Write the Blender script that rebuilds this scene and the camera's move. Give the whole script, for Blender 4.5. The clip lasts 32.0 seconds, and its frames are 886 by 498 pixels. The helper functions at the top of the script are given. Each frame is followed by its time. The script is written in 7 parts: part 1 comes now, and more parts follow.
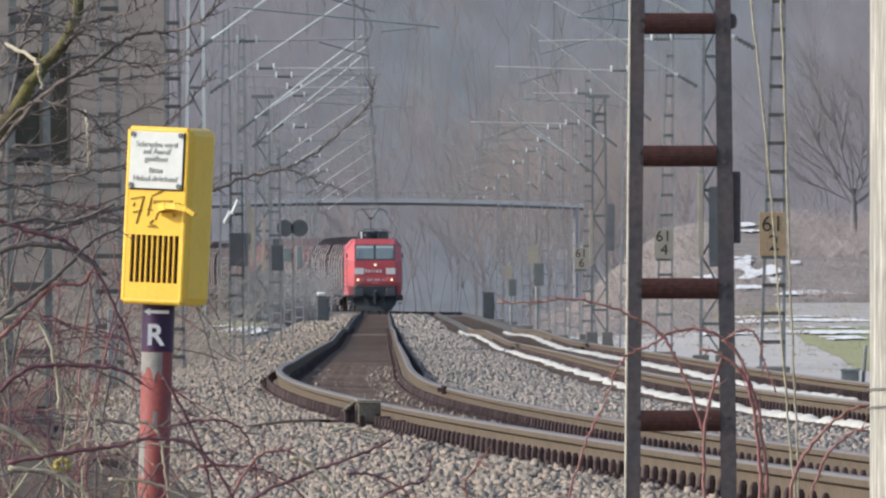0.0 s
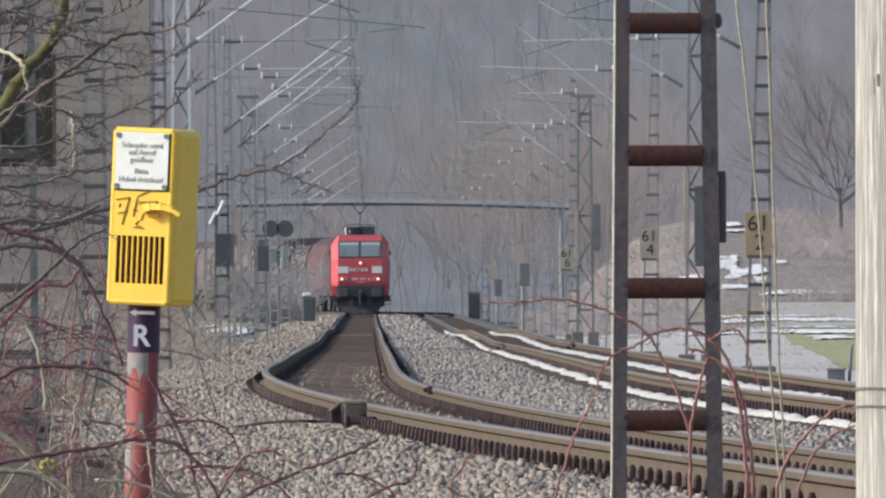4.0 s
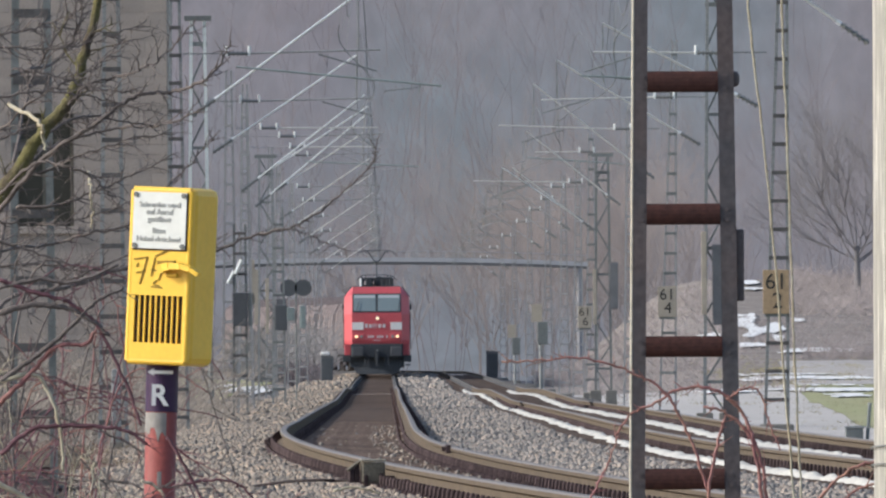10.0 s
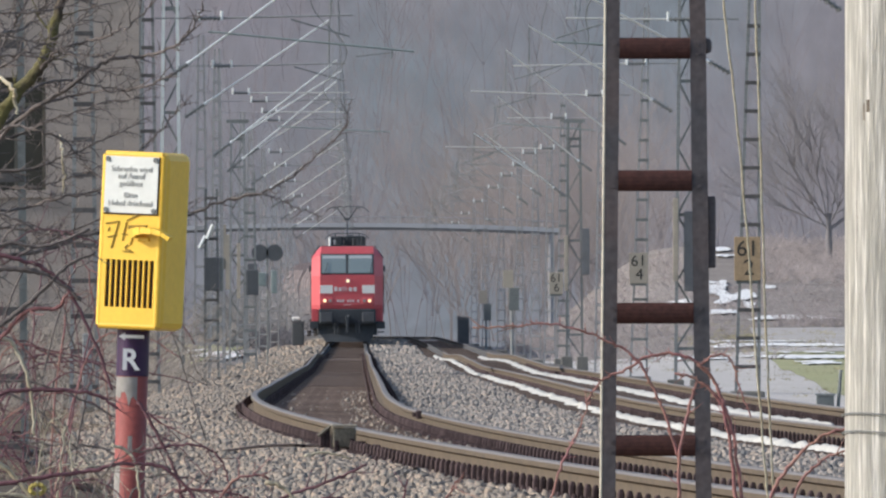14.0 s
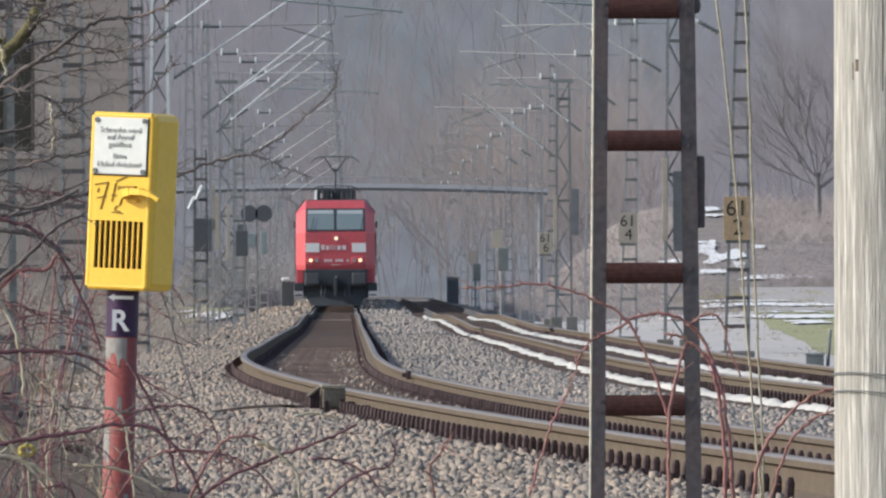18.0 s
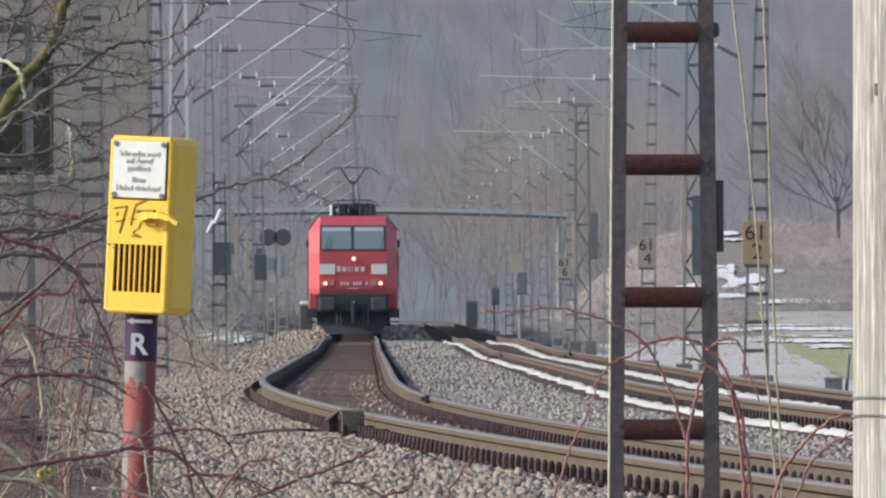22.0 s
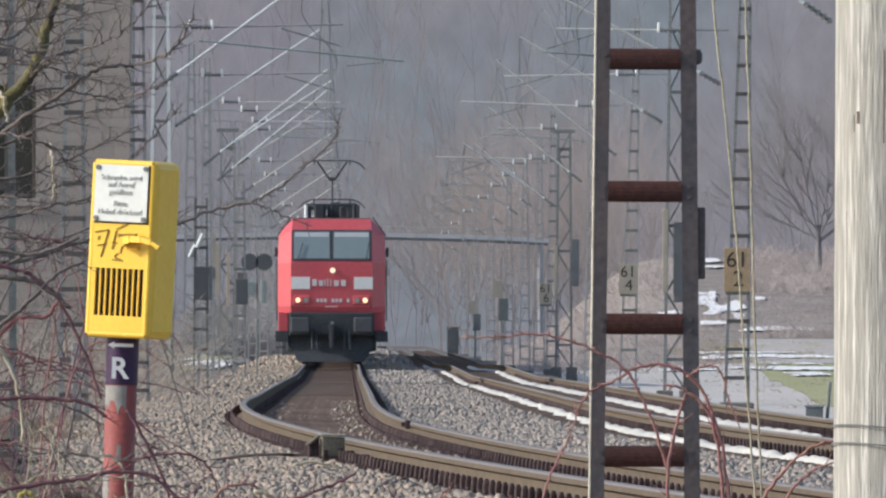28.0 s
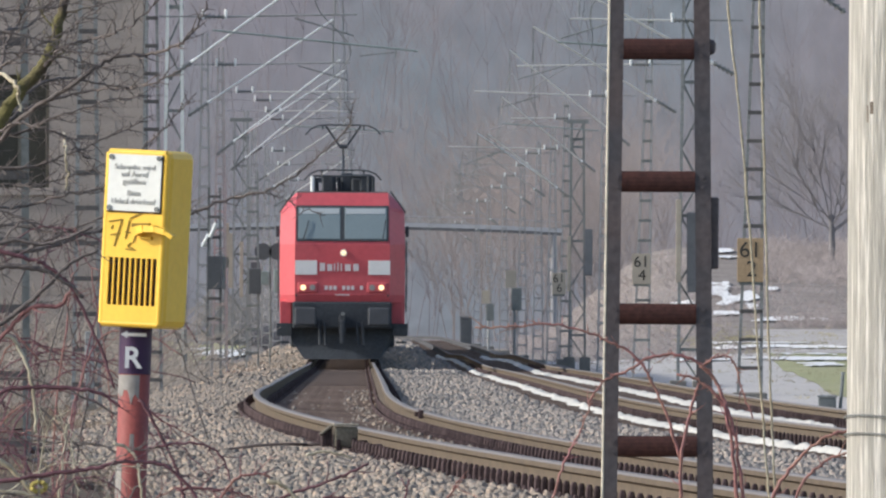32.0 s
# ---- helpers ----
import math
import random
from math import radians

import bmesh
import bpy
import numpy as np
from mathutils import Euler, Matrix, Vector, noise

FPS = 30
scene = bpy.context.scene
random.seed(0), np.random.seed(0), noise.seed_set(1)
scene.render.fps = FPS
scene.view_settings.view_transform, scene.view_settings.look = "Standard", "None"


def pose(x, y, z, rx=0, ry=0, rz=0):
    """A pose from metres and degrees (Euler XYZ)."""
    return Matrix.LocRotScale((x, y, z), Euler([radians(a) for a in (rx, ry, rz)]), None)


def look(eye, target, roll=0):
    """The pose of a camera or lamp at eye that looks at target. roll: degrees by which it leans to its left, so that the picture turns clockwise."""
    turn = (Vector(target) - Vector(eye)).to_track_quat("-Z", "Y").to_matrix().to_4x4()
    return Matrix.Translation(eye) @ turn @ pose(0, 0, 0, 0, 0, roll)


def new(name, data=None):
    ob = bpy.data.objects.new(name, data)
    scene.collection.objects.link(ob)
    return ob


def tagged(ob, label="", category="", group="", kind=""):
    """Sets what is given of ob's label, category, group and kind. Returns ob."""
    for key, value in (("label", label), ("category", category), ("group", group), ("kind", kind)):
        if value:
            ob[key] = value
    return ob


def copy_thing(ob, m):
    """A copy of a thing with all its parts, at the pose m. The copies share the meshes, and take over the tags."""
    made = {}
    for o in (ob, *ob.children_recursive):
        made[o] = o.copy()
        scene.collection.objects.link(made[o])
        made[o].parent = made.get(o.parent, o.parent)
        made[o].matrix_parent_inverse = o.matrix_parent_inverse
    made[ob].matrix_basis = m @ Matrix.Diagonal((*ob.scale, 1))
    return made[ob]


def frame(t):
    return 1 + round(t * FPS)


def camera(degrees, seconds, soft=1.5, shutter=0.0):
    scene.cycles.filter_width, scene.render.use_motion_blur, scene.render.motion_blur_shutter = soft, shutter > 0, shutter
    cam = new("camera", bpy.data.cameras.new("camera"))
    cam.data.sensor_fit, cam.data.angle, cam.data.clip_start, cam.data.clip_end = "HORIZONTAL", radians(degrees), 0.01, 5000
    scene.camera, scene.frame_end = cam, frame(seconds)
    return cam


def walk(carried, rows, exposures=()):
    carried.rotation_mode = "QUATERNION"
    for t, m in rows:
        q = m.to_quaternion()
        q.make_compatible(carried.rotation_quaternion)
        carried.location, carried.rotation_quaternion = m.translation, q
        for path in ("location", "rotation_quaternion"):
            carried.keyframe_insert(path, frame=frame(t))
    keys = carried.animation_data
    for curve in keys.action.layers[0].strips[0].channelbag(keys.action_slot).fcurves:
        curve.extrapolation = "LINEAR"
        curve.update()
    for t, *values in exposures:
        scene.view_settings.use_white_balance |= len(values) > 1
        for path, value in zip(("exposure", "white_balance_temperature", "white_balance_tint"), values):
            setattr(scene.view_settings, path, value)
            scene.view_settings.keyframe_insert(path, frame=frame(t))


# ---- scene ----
# The camera stands still on a stand beside the line and only wavers in its aim.
cam = camera(1.8, 32.0, soft=2.3)
EYE = 1.4
# seconds, yaw, pitch, lean in degrees
ROWS = [
    (0.0, 0.0605, 0.0632, 0.0954),
    (0.5, 0.0618, 0.0607, 0.1542),
    (1.0, 0.0704, 0.0667, 0.2517),
    (1.5, 0.0760, 0.0773, 0.2615),
    (2.0, 0.0780, 0.0687, 0.0949),
    (2.5, 0.0645, 0.0410, 0.0450),
    (3.0, 0.0496, 0.0353, 0.1451),
    (3.5, 0.0340, 0.0496, 0.2235),
    (5.5, 0.0441, 0.0860, 0.1083),
    (6.0, 0.0684, 0.0954, 0.0473),
    (6.5, 0.0853, 0.0896, 0.1641),
    (7.0, 0.1124, 0.0155, 0.3371),
    (7.5, 0.1349, 0.0177, 0.5569),
    (8.0, 0.1459, 0.0267, 0.5512),
    (8.5, 0.1304, 0.0793, 0.5373),
    (9.0, 0.0994, 0.1003, 0.4013),
    (9.5, 0.0770, 0.1586, 0.3132),
    (10.0, 0.0682, 0.1833, 0.3311),
    (10.5, 0.0638, 0.1765, 0.3326),
    (11.0, 0.0767, 0.0875, 0.2831),
    (11.5, 0.0942, 0.0679, 0.3511),
    (12.0, 0.0952, 0.0811, 0.4241),
    (12.5, 0.0789, 0.0943, 0.3777),
    (13.0, 0.0643, 0.1016, 0.2484),
    (13.5, 0.0360, 0.1134, 0.1729),
    (15.5, -0.0228, 0.1081, -0.0769),
    (16.0, -0.0112, 0.0596, 0.0973),
    (16.5, -0.0077, 0.0478, 0.1793),
    (17.0, -0.0051, 0.0357, 0.1314),
    (17.5, -0.0135, 0.0308, 0.1520),
    (18.0, -0.0119, 0.0326, 0.2137),
    (18.5, -0.0101, 0.0433, 0.2088),
    (19.0, -0.0002, 0.0564, 0.0078),
    (19.5, -0.0013, 0.0573, -0.0340),
    (20.0, 0.0009, 0.0606, -0.0487),
    (20.5, 0.0047, 0.0723, -0.0219),
    (21.0, 0.0059, 0.0803, -0.0785),
    (21.5, 0.0120, 0.0816, 0.0423),
    (22.0, 0.0263, 0.0815, 0.1601),
    (22.5, 0.0256, 0.0991, 0.0028),
    (23.0, 0.0056, 0.1194, -0.0891),
    (23.5, -0.0241, 0.1293, -0.0041),
    (24.0, -0.0495, 0.1349, 0.0895),
    (24.5, -0.0680, 0.1275, 0.0275),
    (25.0, -0.0630, 0.1079, 0.0894),
    (25.5, -0.0469, 0.0996, -0.0563),
    (27.5, -0.0251, 0.1385, -0.1853),
    (28.0, -0.0118, 0.1335, -0.1507),
    (28.5, -0.0012, 0.1335, -0.1200),
    (29.0, -0.0028, 0.1367, -0.2254),
    (29.5, -0.0167, 0.1355, -0.3387),
    (30.0, -0.0455, 0.1288, -0.4677),
    (30.5, -0.0450, 0.1235, -0.4454),
    (31.0, -0.0324, 0.1092, -0.2646),
    (31.5, -0.0082, 0.0831, -0.2028),
    (32.0, 0.0150, 0.1127, -0.2135),
]
walk(cam, [(t, pose(0, 0, EYE, 90 + pitch, lean, yaw)) for t, yaw, pitch, lean in ROWS], [(0.0, 0.34, 6340, 10.5), (20.0, 0.34, 6340, 10.5), (32.0, 0.39, 6340, 10.5)])

# ---- light ----
SUN_TO = Vector((-0.87, -0.10, 0.49)).normalized()
world = bpy.data.worlds.new("sky")
scene.world = world
world.use_nodes = True
wn = world.node_tree.nodes
sky = wn.new("ShaderNodeTexSky")
sky.sky_type = "NISHITA"
sky.sun_disc = False
sky.sun_elevation = math.asin(SUN_TO.z)
sky.sun_rotation = math.atan2(SUN_TO.x, SUN_TO.y)
sky.air_density, sky.dust_density, sky.ozone_density = 1.0, 2.0, 1.0
wn["Background"].inputs["Strength"].default_value = 0.15
world.node_tree.links.new(sky.outputs[0], wn["Background"].inputs["Color"])
sun = bpy.data.lights.new("sun", "SUN")
sun.energy, sun.angle, sun.color = 3.0, radians(3.0), (1.0, 0.96, 0.90)
sun_ob = new("sun", sun)
sun_ob.matrix_world = look(SUN_TO * 200, (0, 0, 0))


# ---- materials ----
def mat(name, col, rough=0.8, metal=0.0, var=0.15, scale=3.0, fine=40.0, bump=0.2, col2=None, mix=0.5, island=0.0, obj=0.0, sharp=0.15, stretch=(1, 1, 1), spec=0.3, emit=0.0, blend=False):
    """Principled surface: a base colour, patches of a second colour, fine grain and bump."""
    m = bpy.data.materials.new(name)
    m.use_nodes = True
    nt = m.node_tree
    n, l = nt.nodes, nt.links
    b = n["Principled BSDF"]
    b.inputs["Roughness"].default_value = rough
    b.inputs["Metallic"].default_value = metal
    b.inputs["Specular IOR Level"].default_value = spec
    tc = n.new("ShaderNodeTexCoord")
    mp = n.new("ShaderNodeMapping")
    mp.inputs["Scale"].default_value = stretch
    l.new(tc.outputs["Object"], mp.inputs["Vector"])
    big = n.new("ShaderNodeTexNoise")
    big.inputs["Scale"].default_value = scale
    big.inputs["Detail"].default_value = 5
    l.new(mp.outputs[0], big.inputs["Vector"])
    small = n.new("ShaderNodeTexNoise")
    small.inputs["Scale"].default_value = fine
    small.inputs["Detail"].default_value = 3
    l.new(mp.outputs[0], small.inputs["Vector"])
    ramp = n.new("ShaderNodeMapRange")
    ramp.inputs["From Min"].default_value = mix - sharp
    ramp.inputs["From Max"].default_value = mix + sharp
    if blend:
        isl = n.new("ShaderNodeNewGeometry")
        l.new(isl.outputs["Random Per Island"], ramp.inputs["Value"])
    else:
        l.new(big.outputs["Fac"], ramp.inputs["Value"])
    mx = n.new("ShaderNodeMix")
    mx.data_type = "RGBA"
    c2 = col2 or tuple(c * (1 - var) for c in col)
    mx.inputs["A"].default_value = (*col, 1)
    mx.inputs["B"].default_value = (*c2, 1)
    l.new(ramp.outputs[0], mx.inputs["Factor"])
    hs = n.new("ShaderNodeHueSaturation")
    vr = n.new("ShaderNodeMapRange")
    vr.inputs["To Min"].default_value = 1 - var
    vr.inputs["To Max"].default_value = 1 + var
    vr.inputs["From Min"].default_value, vr.inputs["From Max"].default_value = 0.3, 0.7
    l.new(small.outputs["Fac"], vr.inputs["Value"])
    value = vr.outputs[0]
    for amount, node, sock in ((island, "ShaderNodeNewGeometry", "Random Per Island"), (obj, "ShaderNodeObjectInfo", "Random")):
        if amount:
            src = n.new(node)
            r = n.new("ShaderNodeMapRange")
            r.inputs["To Min"].default_value, r.inputs["To Max"].default_value = 1 - amount, 1 + amount
            l.new(src.outputs[sock], r.inputs["Value"])
            mul = n.new("ShaderNodeMath")
            mul.operation = "MULTIPLY"
            l.new(value, mul.inputs[0])
            l.new(r.outputs[0], mul.inputs[1])
            value = mul.outputs[0]
    l.new(value, hs.inputs["Value"])
    l.new(mx.outputs["Result"], hs.inputs["Color"])
    l.new(hs.outputs[0], b.inputs["Base Color"])
    if bump:
        bp = n.new("ShaderNodeBump")
        bp.inputs["Strength"].default_value = bump
        bp.inputs["Distance"].default_value = 0.01
        l.new(small.outputs["Fac"], bp.inputs["Height"])
        l.new(bp.outputs[0], b.inputs["Normal"])
    if emit:
        b.inputs["Emission Color"].default_value = (*col, 1)
        b.inputs["Emission Strength"].default_value = emit
    return m


M_YELLOW = mat("yellow_enamel", (0.88, 0.555, 0.06), 0.38, var=0.04, scale=6, fine=60, bump=0.05, col2=(0.84, 0.50, 0.05), mix=0.6, spec=0.5)
M_LABEL = mat("white_plate", (0.70, 0.72, 0.68), 0.5, var=0.04, scale=12, bump=0.02)
M_INK = mat("dark_ink", (0.45, 0.46, 0.44), 0.7, var=0.1, bump=0)
M_SCRAWL = mat("brown_marker", (0.27, 0.175, 0.03), 0.8, var=0.3, scale=80, bump=0)
M_DARK = mat("dark_recess", (0.022, 0.014, 0.014), 0.8, var=0.1, bump=0)
M_POST = mat("red_painted_steel", (0.255, 0.068, 0.058), 0.6, var=0.12, scale=7, fine=70, col2=(0.30, 0.32, 0.31), mix=0.68, sharp=0.012, bump=0.15)
M_PURPLE = mat("purple_band", (0.045, 0.02, 0.06), 0.5, var=0.1, bump=0.03)
M_WHITE = mat("white_paint", (0.8, 0.8, 0.78), 0.6, var=0.06, bump=0.05)
M_WOOD = mat("weathered_pole_wood", (0.74, 0.715, 0.645), 0.9, var=0.24, scale=7, fine=24, col2=(0.43, 0.415, 0.365), mix=0.43, sharp=0.09, stretch=(17, 17, 0.55), bump=0.9, spec=0.1)
M_KNOT = mat("wood_knot", (0.16, 0.13, 0.10), 0.9, var=0.2, bump=0.2)
M_MASTDARK = mat("dark_weathered_steel", (0.090, 0.085, 0.090), 0.55, var=0.2, scale=4, fine=40, col2=(0.120, 0.096, 0.092), bump=0.2)
# cream for the painted sunlit edge of the near mast
M_MASTLIT = mat("sunlit_edge_cream", (0.62, 0.57, 0.46), 0.7, var=0.15, scale=8, bump=0.2)
M_BATTEN = mat("rust_brown_batten", (0.056, 0.024, 0.020), 0.7, var=0.25, scale=5, fine=50, col2=(0.065, 0.024, 0.018), bump=0.25)
M_STEEL = mat("grey_mast_steel", (0.225, 0.238, 0.236), 0.6, var=0.2, scale=2, fine=20, col2=(0.26, 0.265, 0.26), bump=0.1, obj=0.12)
M_STEELD = mat("dull_dark_steel", (0.18, 0.195, 0.19), 0.65, var=0.2, scale=2, fine=20, bump=0.1, obj=0.15)
M_STEELK = mat("black_batten_steel", (0.105, 0.100, 0.098), 0.65, var=0.2, scale=2, fine=20, bump=0.1, obj=0.15)
# steel of the distant masts, paled because haze is painted into the colour
M_HAZY = mat("hazed_far_steel", (0.335, 0.335, 0.332), 0.8, var=0.12, scale=2, fine=20, bump=0.0, obj=0.1, spec=0.1)
M_PATCH = mat("bare_grey_primer", (0.28, 0.265, 0.245), 0.6, var=0.15, scale=30, bump=0.1)
M_GALV = mat("bright_galvanised_tube", (0.72, 0.75, 0.73), 0.35, metal=0.4, var=0.1, scale=2, bump=0.05)
M_INSUL = mat("brown_porcelain", (0.17, 0.18, 0.175), 0.25, var=0.1, bump=0)
M_GLASSINS = mat("white_porcelain", (0.72, 0.75, 0.75), 0.15, var=0.03, bump=0, spec=0.6)
M_ARM = mat("pale_weathered_tube", (0.56, 0.56, 0.53), 0.6, var=0.12, scale=2, bump=0.05)
M_TEAL = mat("verdigris_green", (0.24, 0.29, 0.28), 0.6, var=0.15, bump=0.1)
M_SIGN = mat("ochre_sign", (0.44, 0.315, 0.19), 0.6, var=0.12, scale=5, fine=30, bump=0.05)
M_SIGNPALE = mat("pale_sign", (0.42, 0.37, 0.30), 0.6, var=0.1, scale=5, bump=0.05)
M_SIGNINK = mat("sign_numerals", (0.05, 0.045, 0.04), 0.7, var=0.1, bump=0)
M_DULL = mat("dull_slate_metal", (0.098, 0.106, 0.114), 0.7, var=0.15, scale=4, bump=0.05)
# far ironwork and cabinets, dark metal greyed in place of haze
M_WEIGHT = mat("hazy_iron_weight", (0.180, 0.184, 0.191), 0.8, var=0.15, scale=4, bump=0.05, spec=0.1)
M_CONCRETE = mat("mast_footing_concrete", (0.21, 0.20, 0.18), 0.9, var=0.2, scale=4, bump=0.3)
M_RAIL = mat("rail_rust", (0.112, 0.091, 0.071), 0.8, var=0.18, scale=1.5, fine=25, col2=(0.132, 0.106, 0.080), bump=0.2, spec=0.05)
M_RAILTOP = mat("rail_running_surface", (0.185, 0.170, 0.163), 0.6, metal=0.0, var=0.08, scale=2, bump=0.02, spec=0.1)
M_GEAR = mat("dusty_olive_casting", (0.165, 0.150, 0.118), 0.75, var=0.25, scale=8, fine=50, bump=0.3)
# blue-grey rail colour with distance haze painted in
M_RAILFAR = mat("hazed_far_rail", (0.100, 0.100, 0.104), 0.9, var=0.1, scale=2, bump=0, spec=0.02)
M_PLATE = mat("rust_red_base_plate", (0.115, 0.066, 0.048), 0.85, var=0.3, scale=9, fine=40, col2=(0.085, 0.058, 0.050), bump=0.2, spec=0.1)
# lid olive, about twice as light as the casting
M_GEARLID = mat("pale_olive", (0.33, 0.30, 0.24), 0.8, var=0.2, scale=9, fine=50, bump=0.2)
M_SLEEPER = mat("sleeper_wood", (0.175, 0.132, 0.110), 0.85, var=0.25, scale=6, fine=40, obj=0.2, bump=0.4, spec=0.04)
M_SLEEPERS = mat("sleeper_wood_far", (0.18, 0.138, 0.115), 0.85, var=0.25, scale=6, fine=40, island=0.2, bump=0.3, spec=0.04)
M_CLIP = mat("fastening_steel", (0.060, 0.043, 0.044), 0.75, var=0.25, bump=0.2, obj=0.2, island=0.35, spec=0.1)
M_STONE = mat("ballast_stone", (0.335, 0.310, 0.276), 0.9, var=0.2, scale=12, fine=60, col2=(0.265, 0.212, 0.165), mix=0.5, sharp=0.45, island=0.45, obj=0.05, bump=0.3, blend=True, spec=0.04)
M_STONEPALE = mat("clean_ballast_stone", (0.345, 0.328, 0.308), 0.9, var=0.2, scale=12, fine=60, col2=(0.27, 0.225, 0.185), mix=0.55, sharp=0.4, island=0.50, obj=0.05, bump=0.3, blend=True, spec=0.04)
M_BED = mat("ballast_bed", (0.200, 0.180, 0.158), 0.95, var=0.35, scale=9, fine=28, col2=(0.120, 0.108, 0.097), bump=0.8, spec=0.04)
M_BEDPALE = mat("pale_stony_bed", (0.25, 0.232, 0.212), 0.95, var=0.35, scale=5, fine=22, col2=(0.19, 0.172, 0.155), bump=0.6, spec=0.04)
M_TRODDEN = mat("oil_dark_trackbed", (0.235, 0.182, 0.150), 0.95, var=0.3, scale=3, fine=25, col2=(0.175, 0.140, 0.118), bump=0.5, spec=0.04)
M_SNOW = mat("old_snow", (0.52, 0.505, 0.455), 0.7, var=0.14, scale=3, fine=15, bump=0.5)
M_CLEANSNOW = mat("patchy_snow", (0.74, 0.735, 0.71), 0.7, var=0.08, scale=2, fine=6, bump=0.4)
M_GROUND = mat("winter_ground", (0.265, 0.238, 0.218), 0.95, var=0.3, scale=0.35, fine=5, col2=(0.20, 0.175, 0.155), bump=0.6, spec=0.04)
M_GRASS = mat("winter_meadow_grass", (0.27, 0.295, 0.15), 0.95, var=0.25, scale=0.2, fine=4, col2=(0.34, 0.32, 0.21), bump=0.5, spec=0.04)
M_ROAD = mat("pale_gravel_path", (0.50, 0.475, 0.45), 0.9, var=0.16, scale=0.6, fine=9, col2=(0.38, 0.36, 0.335), bump=0.3, spec=0.04)
M_FIELD = mat("wet_grey_field", (0.42, 0.395, 0.37), 0.9, var=0.22, scale=0.12, fine=2.0, col2=(0.34, 0.32, 0.30), bump=0.2, spec=0.04)
# slope colour with the aerial haze mixed in
M_HILL = mat("hazed_wooded_slope", (0.218, 0.199, 0.206), 1.0, var=0.10, scale=0.045, fine=0.6, col2=(0.180, 0.199, 0.208), sharp=0.16, stretch=(1, 0.05, 0.45), bump=0, spec=0.0)
M_BRUSH = mat("bare_brushwood", (0.335, 0.300, 0.295), 1.0, var=0.2, scale=0.2, fine=2, island=0.2, bump=0, spec=0.0)
# distant twigs, both tones kept near the slope's to imitate haze
M_FARTWIG = mat("hazed_far_twigs", (0.228, 0.203, 0.210), 1.0, var=0.06, scale=0.05, fine=1, island=0.07, bump=0, spec=0.0)
M_TANTWIG = mat("hazed_tan_twigs", (0.266, 0.234, 0.224), 1.0, var=0.08, scale=0.05, fine=1, island=0.12, bump=0, spec=0.0)
M_TUFT = mat("dead_grass_tufts", (0.33, 0.30, 0.18), 0.95, var=0.25, scale=0.5, fine=4, island=0.3, bump=0)
M_DEADGRASS = mat("brown_dead_grass", (0.175, 0.14, 0.105), 0.95, var=0.25, scale=6, fine=40, island=0.35, bump=0)
M_SCRUB = mat("brown_scrub_ground", (0.20, 0.178, 0.155), 0.95, var=0.35, scale=0.8, fine=7, col2=(0.12, 0.105, 0.08), bump=0.6, spec=0.04)
M_LITTER = mat("leaf_litter_ground", (0.118, 0.096, 0.076), 0.95, var=0.4, scale=2.5, fine=16, col2=(0.085, 0.072, 0.058), bump=0.8, spec=0.04)
M_DARKTWIG = mat("dark_bush_twigs", (0.125, 0.125, 0.140), 1.0, var=0.15, scale=0.5, fine=4, island=0.2, bump=0, spec=0.0)
# blue-grey that stands for haze, used on the added thicket
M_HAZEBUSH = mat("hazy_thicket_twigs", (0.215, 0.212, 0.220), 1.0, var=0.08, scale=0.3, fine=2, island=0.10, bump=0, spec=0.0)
M_SCRUBTWIG = mat("brown_scrub_twigs", (0.235, 0.208, 0.182), 0.95, var=0.2, scale=0.6, fine=4, island=0.3, bump=0)
M_BARK = mat("grey_bark", (0.150, 0.128, 0.118), 0.9, var=0.25, scale=15, fine=120, bump=0.4)
M_MOSS = mat("mossy_bark", (0.125, 0.115, 0.045), 0.95, var=0.3, scale=12, fine=90, col2=(0.08, 0.06, 0.05), mix=0.56, bump=0.6)
M_BRAMBLE = mat("red_bramble_bark", (0.28, 0.12, 0.12), 0.6, var=0.25, scale=10, fine=60, col2=(0.33, 0.18, 0.13), bump=0.2)
M_BRAMBLEDARK = mat("dull_red_bramble_bark", (0.215, 0.090, 0.094), 0.7, var=0.25, scale=10, fine=60, col2=(0.25, 0.13, 0.10), bump=0.2)
M_PURPLETWIG = mat("purple_twig_bark", (0.155, 0.072, 0.084), 0.7, var=0.25, scale=10, fine=60, bump=0.2)
M_STRAW = mat("dry_straw_stem", (0.39, 0.37, 0.29), 0.7, var=0.2, scale=10, fine=60, col2=(0.38, 0.32, 0.21), bump=0.2)
M_ASHLAR = mat("sandstone_block", (0.365, 0.318, 0.282), 0.9, var=0.10, scale=1.2, fine=14, obj=0.04, bump=0.25)
M_MORTAR = mat("mortar_joint", (0.36, 0.314, 0.28), 0.95, var=0.15, scale=3, bump=0.3)
M_ROOF = mat("dark_roof_tile", (0.12, 0.07, 0.055), 0.85, var=0.2, bump=0.3)
M_PANE = mat("dark_window_pane", (0.06, 0.058, 0.05), 0.15, var=0.1, bump=0, spec=0.5)
M_FRAME = mat("old_window_frame", (0.16, 0.15, 0.12), 0.7, var=0.2, bump=0.1)
# traffic red, desaturated to carry the haze in the paint colour
M_RED = mat("hazed_traffic_red", (0.55, 0.088, 0.105), 0.42, var=0.06, scale=0.6, fine=8, col2=(0.51, 0.10, 0.115), bump=0.02, spec=0.4)
M_LOCOROOF = mat("dusty_grey_roof", (0.20, 0.17, 0.165), 0.7, var=0.15, scale=1, bump=0.1)
